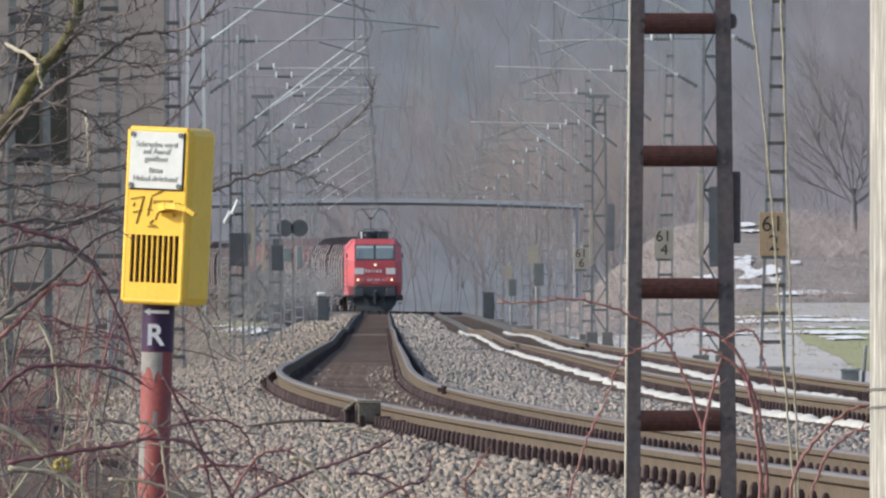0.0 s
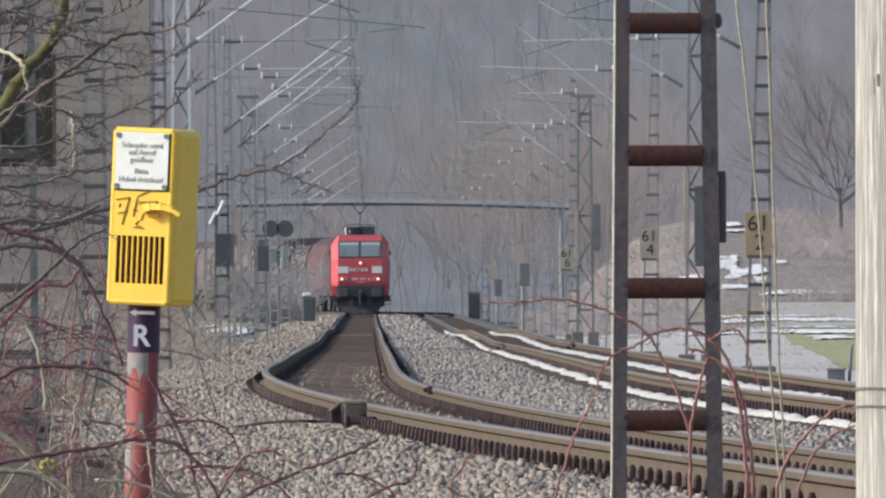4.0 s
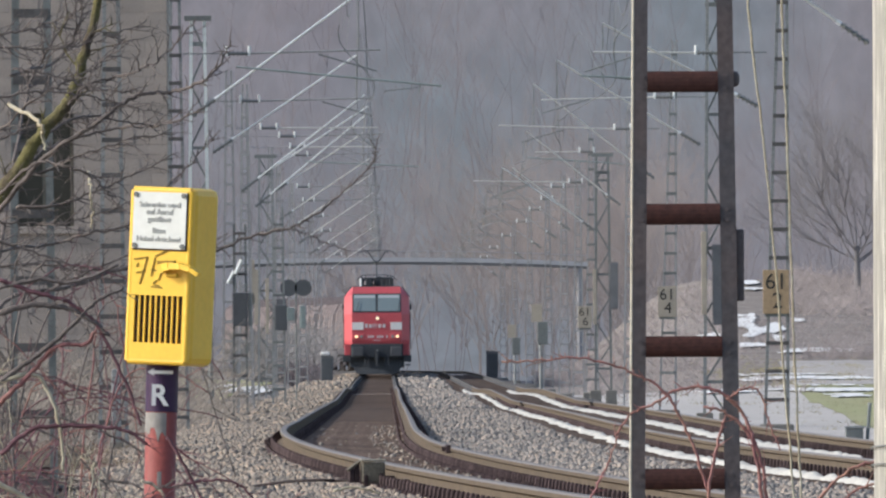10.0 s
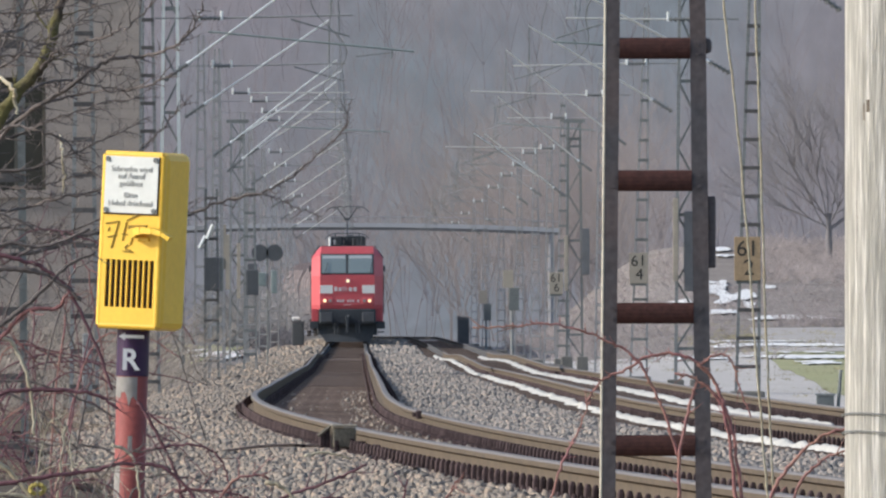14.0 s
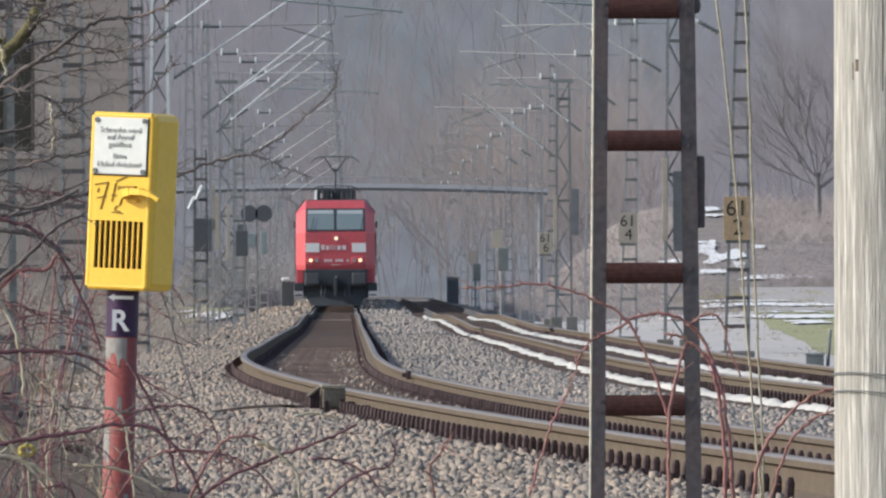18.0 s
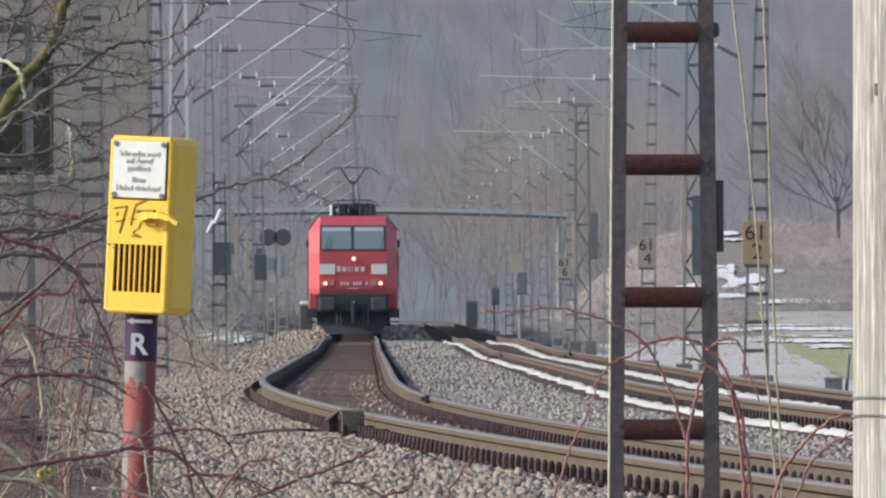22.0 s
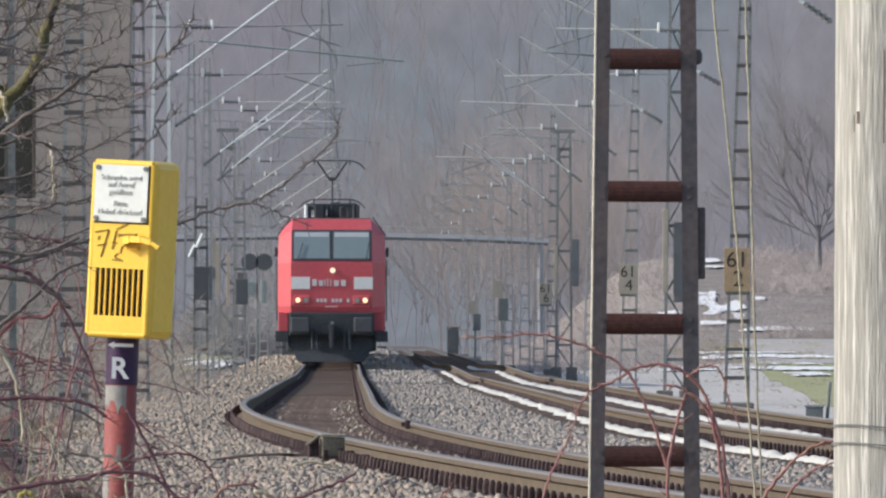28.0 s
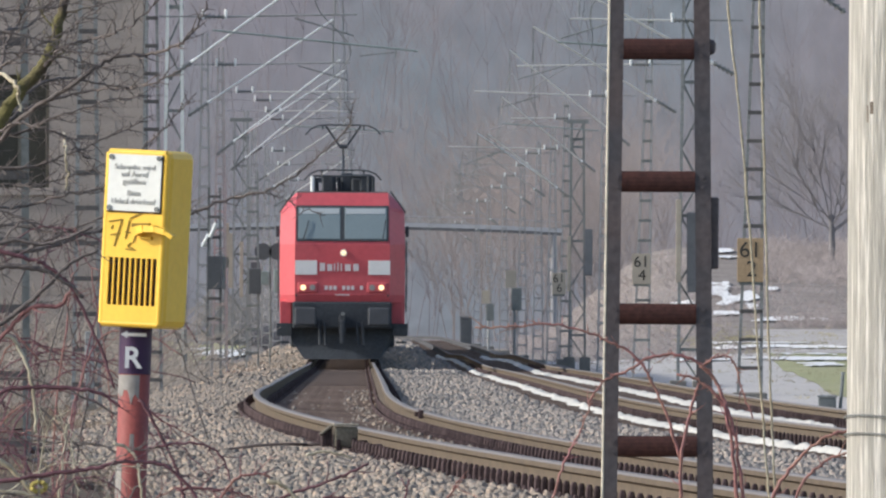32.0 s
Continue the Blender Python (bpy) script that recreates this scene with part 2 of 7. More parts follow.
# black lifted towards blue, the veil of haze painted in
M_LOCODARK = mat("hazed_black_underframe", (0.050, 0.057, 0.066), 0.7, var=0.2, scale=2, fine=15, bump=0.1)
M_LOCOGREY = mat("buffer_grey", (0.075, 0.08, 0.09), 0.6, var=0.15, scale=3, bump=0.05)
M_SCREEN = mat("windscreen_glass", (0.20, 0.25, 0.26), 0.08, var=0.05, scale=2, bump=0, spec=0.8)
M_BLIND = mat("pale_sun_blind", (0.42, 0.46, 0.48), 0.7, var=0.05, bump=0)
M_PANEL = mat("white_front_panel", (0.72, 0.72, 0.71), 0.5, var=0.05, bump=0.02)
M_LETTER = mat("white_lettering", (0.62, 0.55, 0.56), 0.6, var=0.05, bump=0)
M_LIT = mat("lit_headlamp", (1.0, 0.74, 0.42), 0.3, var=0, bump=0, emit=0.95)
M_LENS = mat("unlit_lamp_lens", (0.30, 0.28, 0.27), 0.2, var=0.05, bump=0, spec=0.7)
M_TREAD = mat("wheel_steel", (0.14, 0.12, 0.11), 0.5, metal=0.5, var=0.1, bump=0.05)
M_WAGON = mat("wagon_rust_red", (0.185, 0.060, 0.062), 0.75, var=0.15, scale=0.7, fine=6, col2=(0.20, 0.085, 0.08), bump=0.05)
M_HOOD = mat("wagon_pale_hood", (0.275, 0.232, 0.226), 0.75, var=0.12, scale=0.8, fine=6, bump=0.05)
M_RIB = mat("wagon_dark_rib", (0.06, 0.05, 0.055), 0.7, var=0.15, bump=0.05)
# bridge greys raised towards the hill's tone, haze painted in
M_BRIDGE = mat("hazed_bridge_steel", (0.275, 0.282, 0.295), 0.9, var=0.10, scale=0.5, bump=0.05, spec=0.05)
M_BRIDGEPALE = mat("hazed_bridge_steel_pale", (0.30, 0.30, 0.31), 0.9, var=0.10, scale=0.5, bump=0.05, spec=0.05)


# ---- mesh helpers ----
def thing(name, label, category, m=None, group="", kind=""):
    ob = new(name)
    ob.empty_display_size = 0.2
    ob.matrix_world = m or Matrix()
    return tagged(ob, label, category, group, kind)


def part(name, bm, material, parent=None, label=""):
    me = bpy.data.meshes.new(name)
    bm.to_mesh(me)
    bm.free()
    me.materials.append(material)
    ob = new(name, me)
    if parent:
        ob.parent = parent
    return tagged(ob, label)


def raw(name, verts, faces, material, parent=None, label=""):
    me = bpy.data.meshes.new(name)
    me.from_pydata([tuple(v) for v in verts], [], faces)
    me.materials.append(material)
    ob = new(name, me)
    if parent:
        ob.parent = parent
    return tagged(ob, label)


def box(bm, lo, hi, m=None, bevel=0.0):
    lo, hi = Vector(lo), Vector(hi)
    g = bmesh.ops.create_cube(bm, size=1.0, matrix=(m or Matrix()) @ Matrix.Translation((lo + hi) / 2) @ Matrix.Diagonal((*(hi - lo), 1)))
    if bevel:
        edges = list({e for v in g["verts"] for e in v.link_edges})
        bmesh.ops.bevel(bm, geom=edges, offset=bevel, segments=2, affect="EDGES", profile=0.5)
    return bm


def boxes(*args, bevel=0.0):
    bm = bmesh.new()
    for lo, hi in args:
        box(bm, lo, hi, bevel=bevel)
    return bm


def bar(bm, a, b, r, sides=6, r2=None, flat=None):
    """A round bar from a to b; flat=(w, h) makes it a flat bar."""
    a, b = Vector(a), Vector(b)
    z = (b - a).normalized()
    if flat:
        # flat = (width across, depth along the line of the track)
        if abs(z.x) < abs(z.y):
            x = (Vector((1, 0, 0)) - z * z.x).normalized()
            y = z.cross(x)
        else:
            y = (Vector((0, 1, 0)) - z * z.y).normalized()
            x = y.cross(z)
        turn = Matrix((x, y, z)).transposed().to_4x4()
        bmesh.ops.create_cube(bm, size=1.0, matrix=Matrix.Translation((a + b) / 2) @ turn @ Matrix.Diagonal((flat[0], flat[1], (b - a).length, 1)))
    else:
        m = Matrix.Translation((a + b) / 2) @ z.to_track_quat("Z", "Y").to_matrix().to_4x4()
        bmesh.ops.create_cone(bm, cap_ends=True, segments=sides, radius1=r, radius2=r if r2 is None else r2, depth=(b - a).length, matrix=m)
    return bm


def channel(a, b, wide, deep, wall, side):
    """A U-section leg from a to b, its back on the outer side (side = -1 or 1)."""
    s = side
    out = [(0, -deep / 2), (0, deep / 2), (-s * wide, deep / 2), (-s * wide, deep / 2 - wall), (-s * wall, deep / 2 - wall), (-s * wall, -deep / 2 + wall), (-s * wide, -deep / 2 + wall), (-s * wide, -deep / 2)]
    bm = bmesh.new()
    low = [bm.verts.new((a[0] + x, a[1] + y, a[2])) for x, y in out]
    high = [bm.verts.new((b[0] + x, b[1] + y, b[2])) for x, y in out]
    n = len(out)
    for i in range(n):
        j = (i + 1) % n
        bm.faces.new((low[i], low[j], high[j], high[i]))
    bm.faces.new(low)
    bm.faces.new(high)
    bmesh.ops.recalc_face_normals(bm, faces=bm.faces[:])
    return bm


def bars(r, *pairs, sides=6):
    bm = bmesh.new()
    for a, b in pairs:
        bar(bm, a, b, r, sides)
    return bm


def tube(points, radii, sides=6):
    """Vertices and faces of a tube through points, radius by radius."""
    pts = [Vector(p) for p in points]
    n = len(pts)
    rr = radii if hasattr(radii, "__len__") else [radii] * n
    verts, faces = [], []
    up = Vector((0.31, 0.9, 0.2))
    for i, p in enumerate(pts):
        t = (pts[min(i + 1, n - 1)] - pts[max(i - 1, 0)]).normalized()
        s = t.cross(up).normalized()
        w = s.cross(t)
        for k in range(sides):
            a = 2 * math.pi * k / sides
            verts.append(p + (s * math.cos(a) + w * math.sin(a)) * rr[i])
    for i in range(n - 1):
        for k in range(sides):
            k2 = (k + 1) % sides
            faces.append((i * sides + k, i * sides + k2, (i + 1) * sides + k2, (i + 1) * sides + k))
    faces.append(tuple(range(sides))[::-1])
    faces.append(tuple(range((n - 1) * sides, n * sides)))
    return verts, faces


def smooth_line(pts, steps=6, wobble=0.0, seed=1):
    """A Catmull-Rom line through a few points, slightly crooked."""
    rnd = random.Random(seed)
    p = [Vector(q) for q in pts]
    p = [p[0] * 2 - p[1]] + p + [p[-1] * 2 - p[-2]]
    out = []
    for i in range(1, len(p) - 2):
        for k in range(steps):
            t = k / steps
            a, b, c, d = p[i - 1], p[i], p[i + 1], p[i + 2]
            q = 0.5 * (2 * b + (c - a) * t + (2 * a - 5 * b + 4 * c - d) * t * t + (3 * b - a - 3 * c + d) * t ** 3)
            out.append(q + Vector((rnd.uniform(-1, 1), rnd.uniform(-1, 1), rnd.uniform(-1, 1))) * wobble)
    return out + [p[-2]]


def joined(name, pieces, material, parent=None, label="", smooth=False):
    """Many (verts, faces) pieces as one mesh."""
    verts, faces = [], []
    for v, f in pieces:
        o = len(verts)
        verts += v
        faces += [tuple(i + o for i in q) for q in f]
    ob = raw(name, verts, faces, material, parent, label)
    if smooth:
        ob.data.shade_smooth()
    return ob


def lettering(body, size, m, material, parent, name="lettering", label=""):
    cu = bpy.data.curves.new(name, "FONT")
    cu.body, cu.size, cu.align_x, cu.align_y, cu.extrude = body, size, "CENTER", "CENTER", 0.001
    cu.materials.append(material)
    ob = new(name, cu)
    ob.parent = parent
    ob.matrix_local = m
    return tagged(ob, label)


# ---- the line's course: metres along the view (d), sideways, height ----
A0, B0, D0, LT, KAPPA = -0.4267, -0.0032, 366.4, 84.5, 0.1339e-3
FAR0, FAR_R, FAR_RUN = 1566.0, 350.0, 18.2


def line_x(d):
    e = max(D0 - d, 0.0)
    f, g = max(e - LT, 0.0), min(e, LT)
    far = max(d - FAR0, 0.0)
    bend = min(far, FAR_RUN)
    away = bend * bend / (2 * FAR_R) + (far - bend) * FAR_RUN / FAR_R
    return A0 + B0 * d + KAPPA * (g ** 3 / (6 * LT) + LT / 2 * f + f * f / 2) - away


def easing(t):
    t = min(max(t, 0.0), 1.0)
    return t * t * (3 - 2 * t)


def line_z(d):
    q = max((650 - d) / 500, 0.0)
    return EYE - 1.3822 + 0.6542 * q - 0.1258 * q * q - 0.20 * (min(max(d - 900, 0.0), 700) / 700) ** 2 - 0.19 * easing((d - 780) / 150)


def line_slope(d):
    return (line_x(d + 0.5) - line_x(d - 0.5))


def cant(d):
    return 0.0945 * min(max((D0 - d) / LT, 0.0), 1.0)


def bank(d, off):
    """How far the banked bed lies above the line's level at that offset."""
    o = max(off, -1.3) if off < 1.0 else max(0.0, 1.0 - (off - 1.0) / 1.2)
    return -cant(d) * o / 1.5


def beside(d, off, dz=0.0):
    """The point off metres to the right of the line at d."""
    s = line_slope(d)
    n = math.sqrt(1 + s * s)
    return Vector((line_x(d) + off / n, d - off * s / n, line_z(d) + dz))


# ---- ground ----
def ground_z(x, d):
    dd = min(max(d, 60.0), 1700.0)
    off = x - (A0 + B0 * dd if dd > D0 else line_x(dd))
    z = line_z(dd) - 0.62
    if off < -3:
        z += min(0.25, (-3 - off) * 0.03)
    if off > 8:
        t = min(1.0, (off - 8) / (9 + 0.5 * max(d - 1500, 0.0)))
        t = t * t * (3 - 2 * t)
        swell = 4e-6 * max(d - 800, 0) ** 2 if d < 1300 else 1.0 + 0.004 * (d - 1300) + 0.018 * min(d - 1300, 200)
        z += t * min(swell, 6.0)
    h = max(d - 2085, 0.0)
    z += 0.15 * h * h / (h + 60)
    return z + 0.06 * noise.noise((x * 0.15, d * 0.02, 0.3)) + min(h * 0.004, 1.2) * noise.noise((x * 0.012, d * 0.004, 5.0))


def build_ground():
    xs = [-2500, -800, -300, -120, -60, -40] + [-30 + 1.5 * i for i in range(47)] + [46, 60, 120, 300, 800, 2500]
    ds = [-900, -300, -60, 0] + [20 * i for i in range(2, 100)] + [2000 + 60 * i for i in range(1, 36)] + [4800]
    verts = [(x, d, ground_z(x, d)) for d in ds for x in xs]
    w = len(xs)
    faces = [(j * w + i, j * w + i + 1, (j + 1) * w + i + 1, (j + 1) * w + i) for j in range(len(ds) - 1) for i in range(w - 1)]
    ob = raw("ground", verts, faces, M_GROUND)
    # beyond 1510 m the ground switches to the haze-tinted slope colour
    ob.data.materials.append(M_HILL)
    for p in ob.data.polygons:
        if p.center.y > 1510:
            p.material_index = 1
    ob.data.shade_smooth()
    tagged(ob, "brown winter ground rising to a hazy wooded hill", "ground", kind="structure")


def band(name, lo, hi, d_from, d_to, material, label, category="ground", lift=0.03, step=8.0, ragged=0.0, rows=4, mound=0.0, kind="structure", base=None, seed=0.0, flare=(0.0, 0.0)):
    """A strip of surface that follows the line between two sideways offsets."""
    n = int((d_to - d_from) / step) + 1
    verts, faces = [], []
    for i in range(n + 1):
        d = d_from + (d_to - d_from) * i / n
        e = ragged * noise.noise((d * 0.11, seed, 1.7)) + 0.5 * ragged * noise.noise((d * 0.6, seed, 4.1)) + 0.3 * ragged * noise.noise((d * 2.3, seed, 6.3))
        e2 = ragged * noise.noise((d * 0.13, seed, 9.7))
        ends = min(1.0, i / 2, (n - i) / 2) if ragged else 1.0
        wide = max(d - 500, 0.0)
        a, b = lo + e + flare[0] * wide, hi + e2 + flare[1] * wide
        mid = (a + b) / 2
        a, b = mid + (a - mid) * ends, mid + (b - mid) * ends
        for k in range(rows + 1):
            t = k / rows
            off = a + (b - a) * t
            p = beside(d, off)
            z = (ground_z(p.x, d) if base is None else line_z(d) + base + bank(d, off)) + lift
            z += mound * (1 - (2 * t - 1) ** 2) * (0.75 + 0.5 * noise.noise((d * 0.8, off * 3, seed)))
            verts.append((p.x, p.y, z))
    w = rows + 1
    faces = [(j * w + i, j * w + i + 1, (j + 1) * w + i + 1, (j + 1) * w + i) for j in range(n) for i in range(rows)]
    ob = raw(name, verts, faces, material)
    ob.data.shade_smooth()
    return tagged(ob, label, category, kind=kind)


def sheet(name, profile, d_list, material, label, category="ground"):
    """A surface along the line with a cross-section of (offset, height under the rail) pairs."""
    verts = []
    for d in d_list:
        for off, dz in profile:
            p = beside(d, off, dz + bank(d, off))
            rough = 0.02 if d < 700 else 0.0
            verts.append((p.x, p.y, p.z + rough * noise.noise((d * 1.1, off * 2, 0))))
    w = len(profile)
    faces = [(j * w + i, j * w + i + 1, (j + 1) * w + i + 1, (j + 1) * w + i) for j in range(len(d_list) - 1) for i in range(w - 1)]
    ob = raw(name, verts, faces, material)
    ob.data.shade_smooth()
    return tagged(ob, label, category, kind="structure")


TRACK2, DZ2 = 4.1, -0.03
STEPS = [60 + 4 * i for i in range(110)] + [500 + 20 * i for i in range(53)] + [1560 + 10 * i for i in range(48)]
build_ground()
ballast_left = sheet("ballast_shoulder", [(-4.6, -0.85), (-3.9, -0.55), (-3.2, -0.36), (-2.2, -0.26), (-1.35, -0.205), (-0.86, -0.19)], STEPS, M_BED, "grey-brown ballast shoulder of the railway line", "ballast")
sheet("trackbed", [(-0.86, -0.19), (0, -0.195), (0.86, -0.19)], STEPS, M_TRODDEN, "dark oil-stained bed between the rails", "trackbed")
ballast_mid = sheet("ballast_between_tracks", [(0.86, -0.19), (1.35, -0.205), (1.9, -0.20), (2.45, -0.21), (2.8, -0.225)], STEPS, M_BED, "pale grey ballast between the two tracks", "ballast")
sheet("trackbed", [(2.8, -0.225), (3.2, -0.235), (4.1, -0.235), (5.0, -0.24), (5.4, -0.25)], STEPS, M_BEDPALE, "pale stony bed of the second track", "trackbed")
sheet("ballast_shoulder", [(5.4, -0.25), (6.2, -0.32), (7.0, -0.55), (7.6, -0.85)], STEPS, M_BED, "ballast shoulder beside the second track", "ballast")
band("scrub_ground", -16.0, -4.3, 140, 840, M_SCRUB, "brown scrubby ground beside the ballast", "ground", lift=0.04, rows=14)
band("leaf_litter", -7.0, -2.95, 104, 300, M_LITTER, "brown leaf litter at the foot of the ballast", "ground", lift=0.03, step=2.0, ragged=0.30, rows=12, base=-0.27, seed=5.0)
band("gravel_path", 6.9, 9.5, 120, 1090, M_ROAD, "pale grey gravel path beside the second track", "path", lift=0.04, rows=8, flare=(0.0, 0.0113))
band("meadow", 9.5, 60, 100, 1085, M_GRASS, "green winter meadow with remains of snow", "meadow", lift=0.05, rows=40, flare=(0.0113, 0.0))
band("meadow", -40.0, -5.4, 840, 1560, M_GRASS, "pale green winter meadow beyond the masts", "meadow", lift=0.05, rows=24)
band("field", 9.5, 90, 1085, 1305, M_FIELD, "wet grey field", "field", lift=0.06, step=12, rows=40, flare=(0.0113, 0.0))
band("snow_strip", 3.04, 3.20, 150, 980, M_SNOW, "strip of old snow beside the rail", "snow", lift=0.012, ragged=0.11, mound=0.062, base=-0.225, rows=5, step=0.7, seed=3.0)
band("snow_strip", 4.48, 4.70, 265, 960, M_SNOW, "thin strip of old snow between the rails", "snow", lift=0.012, ragged=0.13, mound=0.056, base=-0.22, rows=5, step=0.7, seed=8.0)


def snow_patch(i, x0, x1, da, db, skew=0.0, cover=0.0):
    """Remains of snow: the cells of a fine net where drifts have lasted."""
    nx, nd = int((x1 - x0) / 0.09) + 2, max(6, int((db - da) / 1.2))
    keep = {}
    for j in range(nd):
        for k in range(nx):
            u, v = (k + 0.5) / nx * 2 - 1, (j + 0.5) / nd * 2 - 1
            x, d = x0 + (x1 - x0) * k / nx, da + (db - da) * j / nd
            f = 0.75 - max(abs(u) ** 3, abs(v) ** 2) + cover + 0.75 * noise.noise((x * 0.7, d * 0.12, i * 3.1)) + 0.45 * noise.noise((x * 2.2, d * 0.4, i * 7.7))
            if f > 0.22:
                keep[j, k] = True
    verts, index, faces = [], {}, []

    def at(j, k):
        if (j, k) not in index:
            x = x0 + (x1 - x0) * k / nx + 0.03 * noise.noise((j * 3.3, k * 2.1, i))
            d = da + (db - da) * j / nd + skew * (x - x0)
            index[j, k] = len(verts)
            verts.append((x, d, ground_z(x, d) + 0.10 + 0.03 * noise.noise((x * 3, d * 0.5, 0))))
        return index[j, k]

    for j, k in keep:
        faces.append((at(j, k), at(j, k + 1), at(j + 1, k + 1), at(j + 1, k)))
    if faces:
        tagged(raw("snow_patch", verts, faces, M_CLEANSNOW), "patch of old snow on the winter grass", "snow", kind="structure").data.shade_smooth()


SNOW = ((11.9, 14.9, 1066, 1078, 0, -0.1), (11.9, 13.4, 940, 985), (10.7, 16.5, 1132, 1170, 0, -0.02), (14.0, 18.6, 1321, 1331), (12.6, 13.9, 1366, 1412), (12.8, 15.1, 1346, 1372, 11), (12.4, 13.9, 1334, 1343), (14.2, 14.8, 1335, 1362), (13.8, 15.1, 1465, 1475), (13.7, 15.0, 1481, 1495), (10.6, 11.8, 1358, 1370), (15.6, 16.2, 1388, 1400), (10.2, 16.0, 1180, 1200, 0, -0.15), (8.0, 10.4, 1010, 1060, 0, -0.2), (-10.4, -9.4, 1080, 1300, 0, 0.2), (-9.2, -8.5, 1060, 1260, 0, 0.2), (-11.6, -11.0, 1180, 1300, 0, 0.2), (-8.3, -7.6, 1270, 1320, 0, 0.1), (10.6, 17.0, 1008, 1050, 0, 0.12))
for i, spec in enumerate(SNOW):
    snow_patch(i, *spec)


# ---- the railway tracks ----
RAIL_PROFILE = [(-0.036, -0.012), (-0.026, -0.002), (0.026, -0.002), (0.036, -0.012), (0.036, -0.038), (0.010, -0.052), (0.010, -0.135), (0.075, -0.160), (0.075, -0.172), (-0.075, -0.172), (-0.075, -0.160), (-0.010, -0.135), (-0.010, -0.052), (-0.036, -0.038)]


def rail(parent, off, dz):
    ds = [60 + 3 * i for i in range(150)] + [510 + 15 * i for i in range(70)] + [1566 + 6 * i for i in range(80)]
    verts = []
    for d in ds:
        for x, z in RAIL_PROFILE:
            p = beside(d, off + x, dz + z + (bank(d, off) if dz == 0 else 0.0))
            verts.append(p)
    k = len(RAIL_PROFILE)
    faces, top = [], []
    for j in range(len(ds) - 1):
        for i in range(k):
            i2 = (i + 1) % k
            faces.append((j * k + i, j * k + i2, (j + 1) * k + i2, (j + 1) * k + i))
            top.append(i < 3)
    ob = raw("rail", verts, faces, M_RAIL, parent, "rusty rail with a worn pale running surface")
    ob.data.materials.append(M_RAILTOP)
    ob.data.materials.append(M_RAILFAR)
    # past 960 m the rail takes the haze-coloured material
    for p, t in zip(ob.data.polygons, top):
        p.material_index = 2 if p.center.y > 960 else 1 if t else 0


def sleeper_pose(d, off, dz):
    p = beside(d, off, dz)
    tilt = 0.0 if dz else -math.degrees(cant(d) / 1.5)
    yaw = -math.degrees(math.atan(line_slope(d)))
    return pose(p.x, p.y, p.z, 0, -tilt, yaw)


track_1 = thing("railway_track", "railway track with rusty rails on wooden sleepers", "track", kind="structure")
track_2 = thing("railway_track", "second railway track beside patches of snow", "track", kind="structure")
for tr, off, dz in ((track_1, 0.0, 0.0), (track_2, TRACK2, DZ2)):
    rail(tr, off - 0.75, dz)
    rail(tr, off + 0.75, dz)


def cuboid(m, lo, hi):
    v = [m @ Vector((x, y, z)) for x in (lo[0], hi[0]) for y in (lo[1], hi[1]) for z in (lo[2], hi[2])]
    return v, [(0, 1, 3, 2), (4, 6, 7, 5), (0, 4, 5, 1), (2, 3, 7, 6), (0, 2, 6, 4), (1, 5, 7, 3)]


def knob(m, x, r, z0, z1):
    """A bolt with its nut, as an upright six-sided peg."""
    v, levels = [], ((z0, 1.0), (z1 - 0.022, 1.0), (z1, 0.55))
    for z, k in levels:
        v += [m @ Vector((x + k * r * math.cos(j * math.pi / 3), 1.0 * k * r * math.sin(j * math.pi / 3), z)) for j in range(6)]
    f = [(6 * i + k, 6 * i + (k + 1) % 6, 6 * i + 6 + (k + 1) % 6, 6 * i + 6 + k) for i in (0, 1) for k in range(6)]
    return v, f + [(12, 13, 14, 15, 16, 17)]


def fastenings(tr, off, dz, d_from, d_to, gap):
    pieces, pads = [], []
    d = d_from
    while d < d_to:
        m = sleeper_pose(d, off, dz)
        for x in (-0.75, 0.75):
            for s in (-1, 1):
                pads.append(cuboid(m, (x + s * 0.125 - 0.05, -0.10, -0.20), (x + s * 0.125 + 0.05, 0.10, -0.169)))
                pieces.append(knob(m, x + s * 0.115, 0.0185, -0.20, -0.078))
                pieces.append(knob(m, x + s * 0.178, 0.0165, -0.23, -0.132))
        d += gap
    tagged(joined("fastenings", pieces, M_CLIP, tr, "rusty rail fastenings"), kind="stuff")
    tagged(joined("base_plates", pads, M_PLATE, tr, "rust-brown base plates"), kind="stuff")


SLEEPER_GAP = 1.15
fastenings(track_1, 0.0, 0.0, 112, 1000, SLEEPER_GAP)
fastenings(track_2, TRACK2, DZ2, 150, 720, SLEEPER_GAP)

# signalling gear bolted to the outer rail
gear = thing("rail_contact_box", "olive metal signalling box bolted to the outer rail", "signalling box", pose(-0.705, 189.6, 0.44, 0, 0, 4))
part("housing", boxes(((-0.075, -0.10, 0.0), (0.080, 0.08, 0.135)), ((-0.062, -0.08, -0.045), (0.060, 0.06, -0.002)), bevel=0.010), M_GEAR, gear)
part("lid", boxes(((-0.086, -0.115, 0.138), (0.086, 0.095, 0.158)), bevel=0.006), M_GEARLID, gear, "pale olive lid")
part("side_lug", boxes(((0.083, -0.06, -0.005), (0.150, 0.05, 0.045)), bevel=0.010), M_CLIP, gear, "dark rusty lug")
for x, z in ((-0.052, 0.050), (0.052, 0.062)):
    part("foot", boxes(((x - 0.014, -0.125, -0.05), (x + 0.014, -0.102, z)), bevel=0.003), M_CLIP, gear, "dark clamp foot")
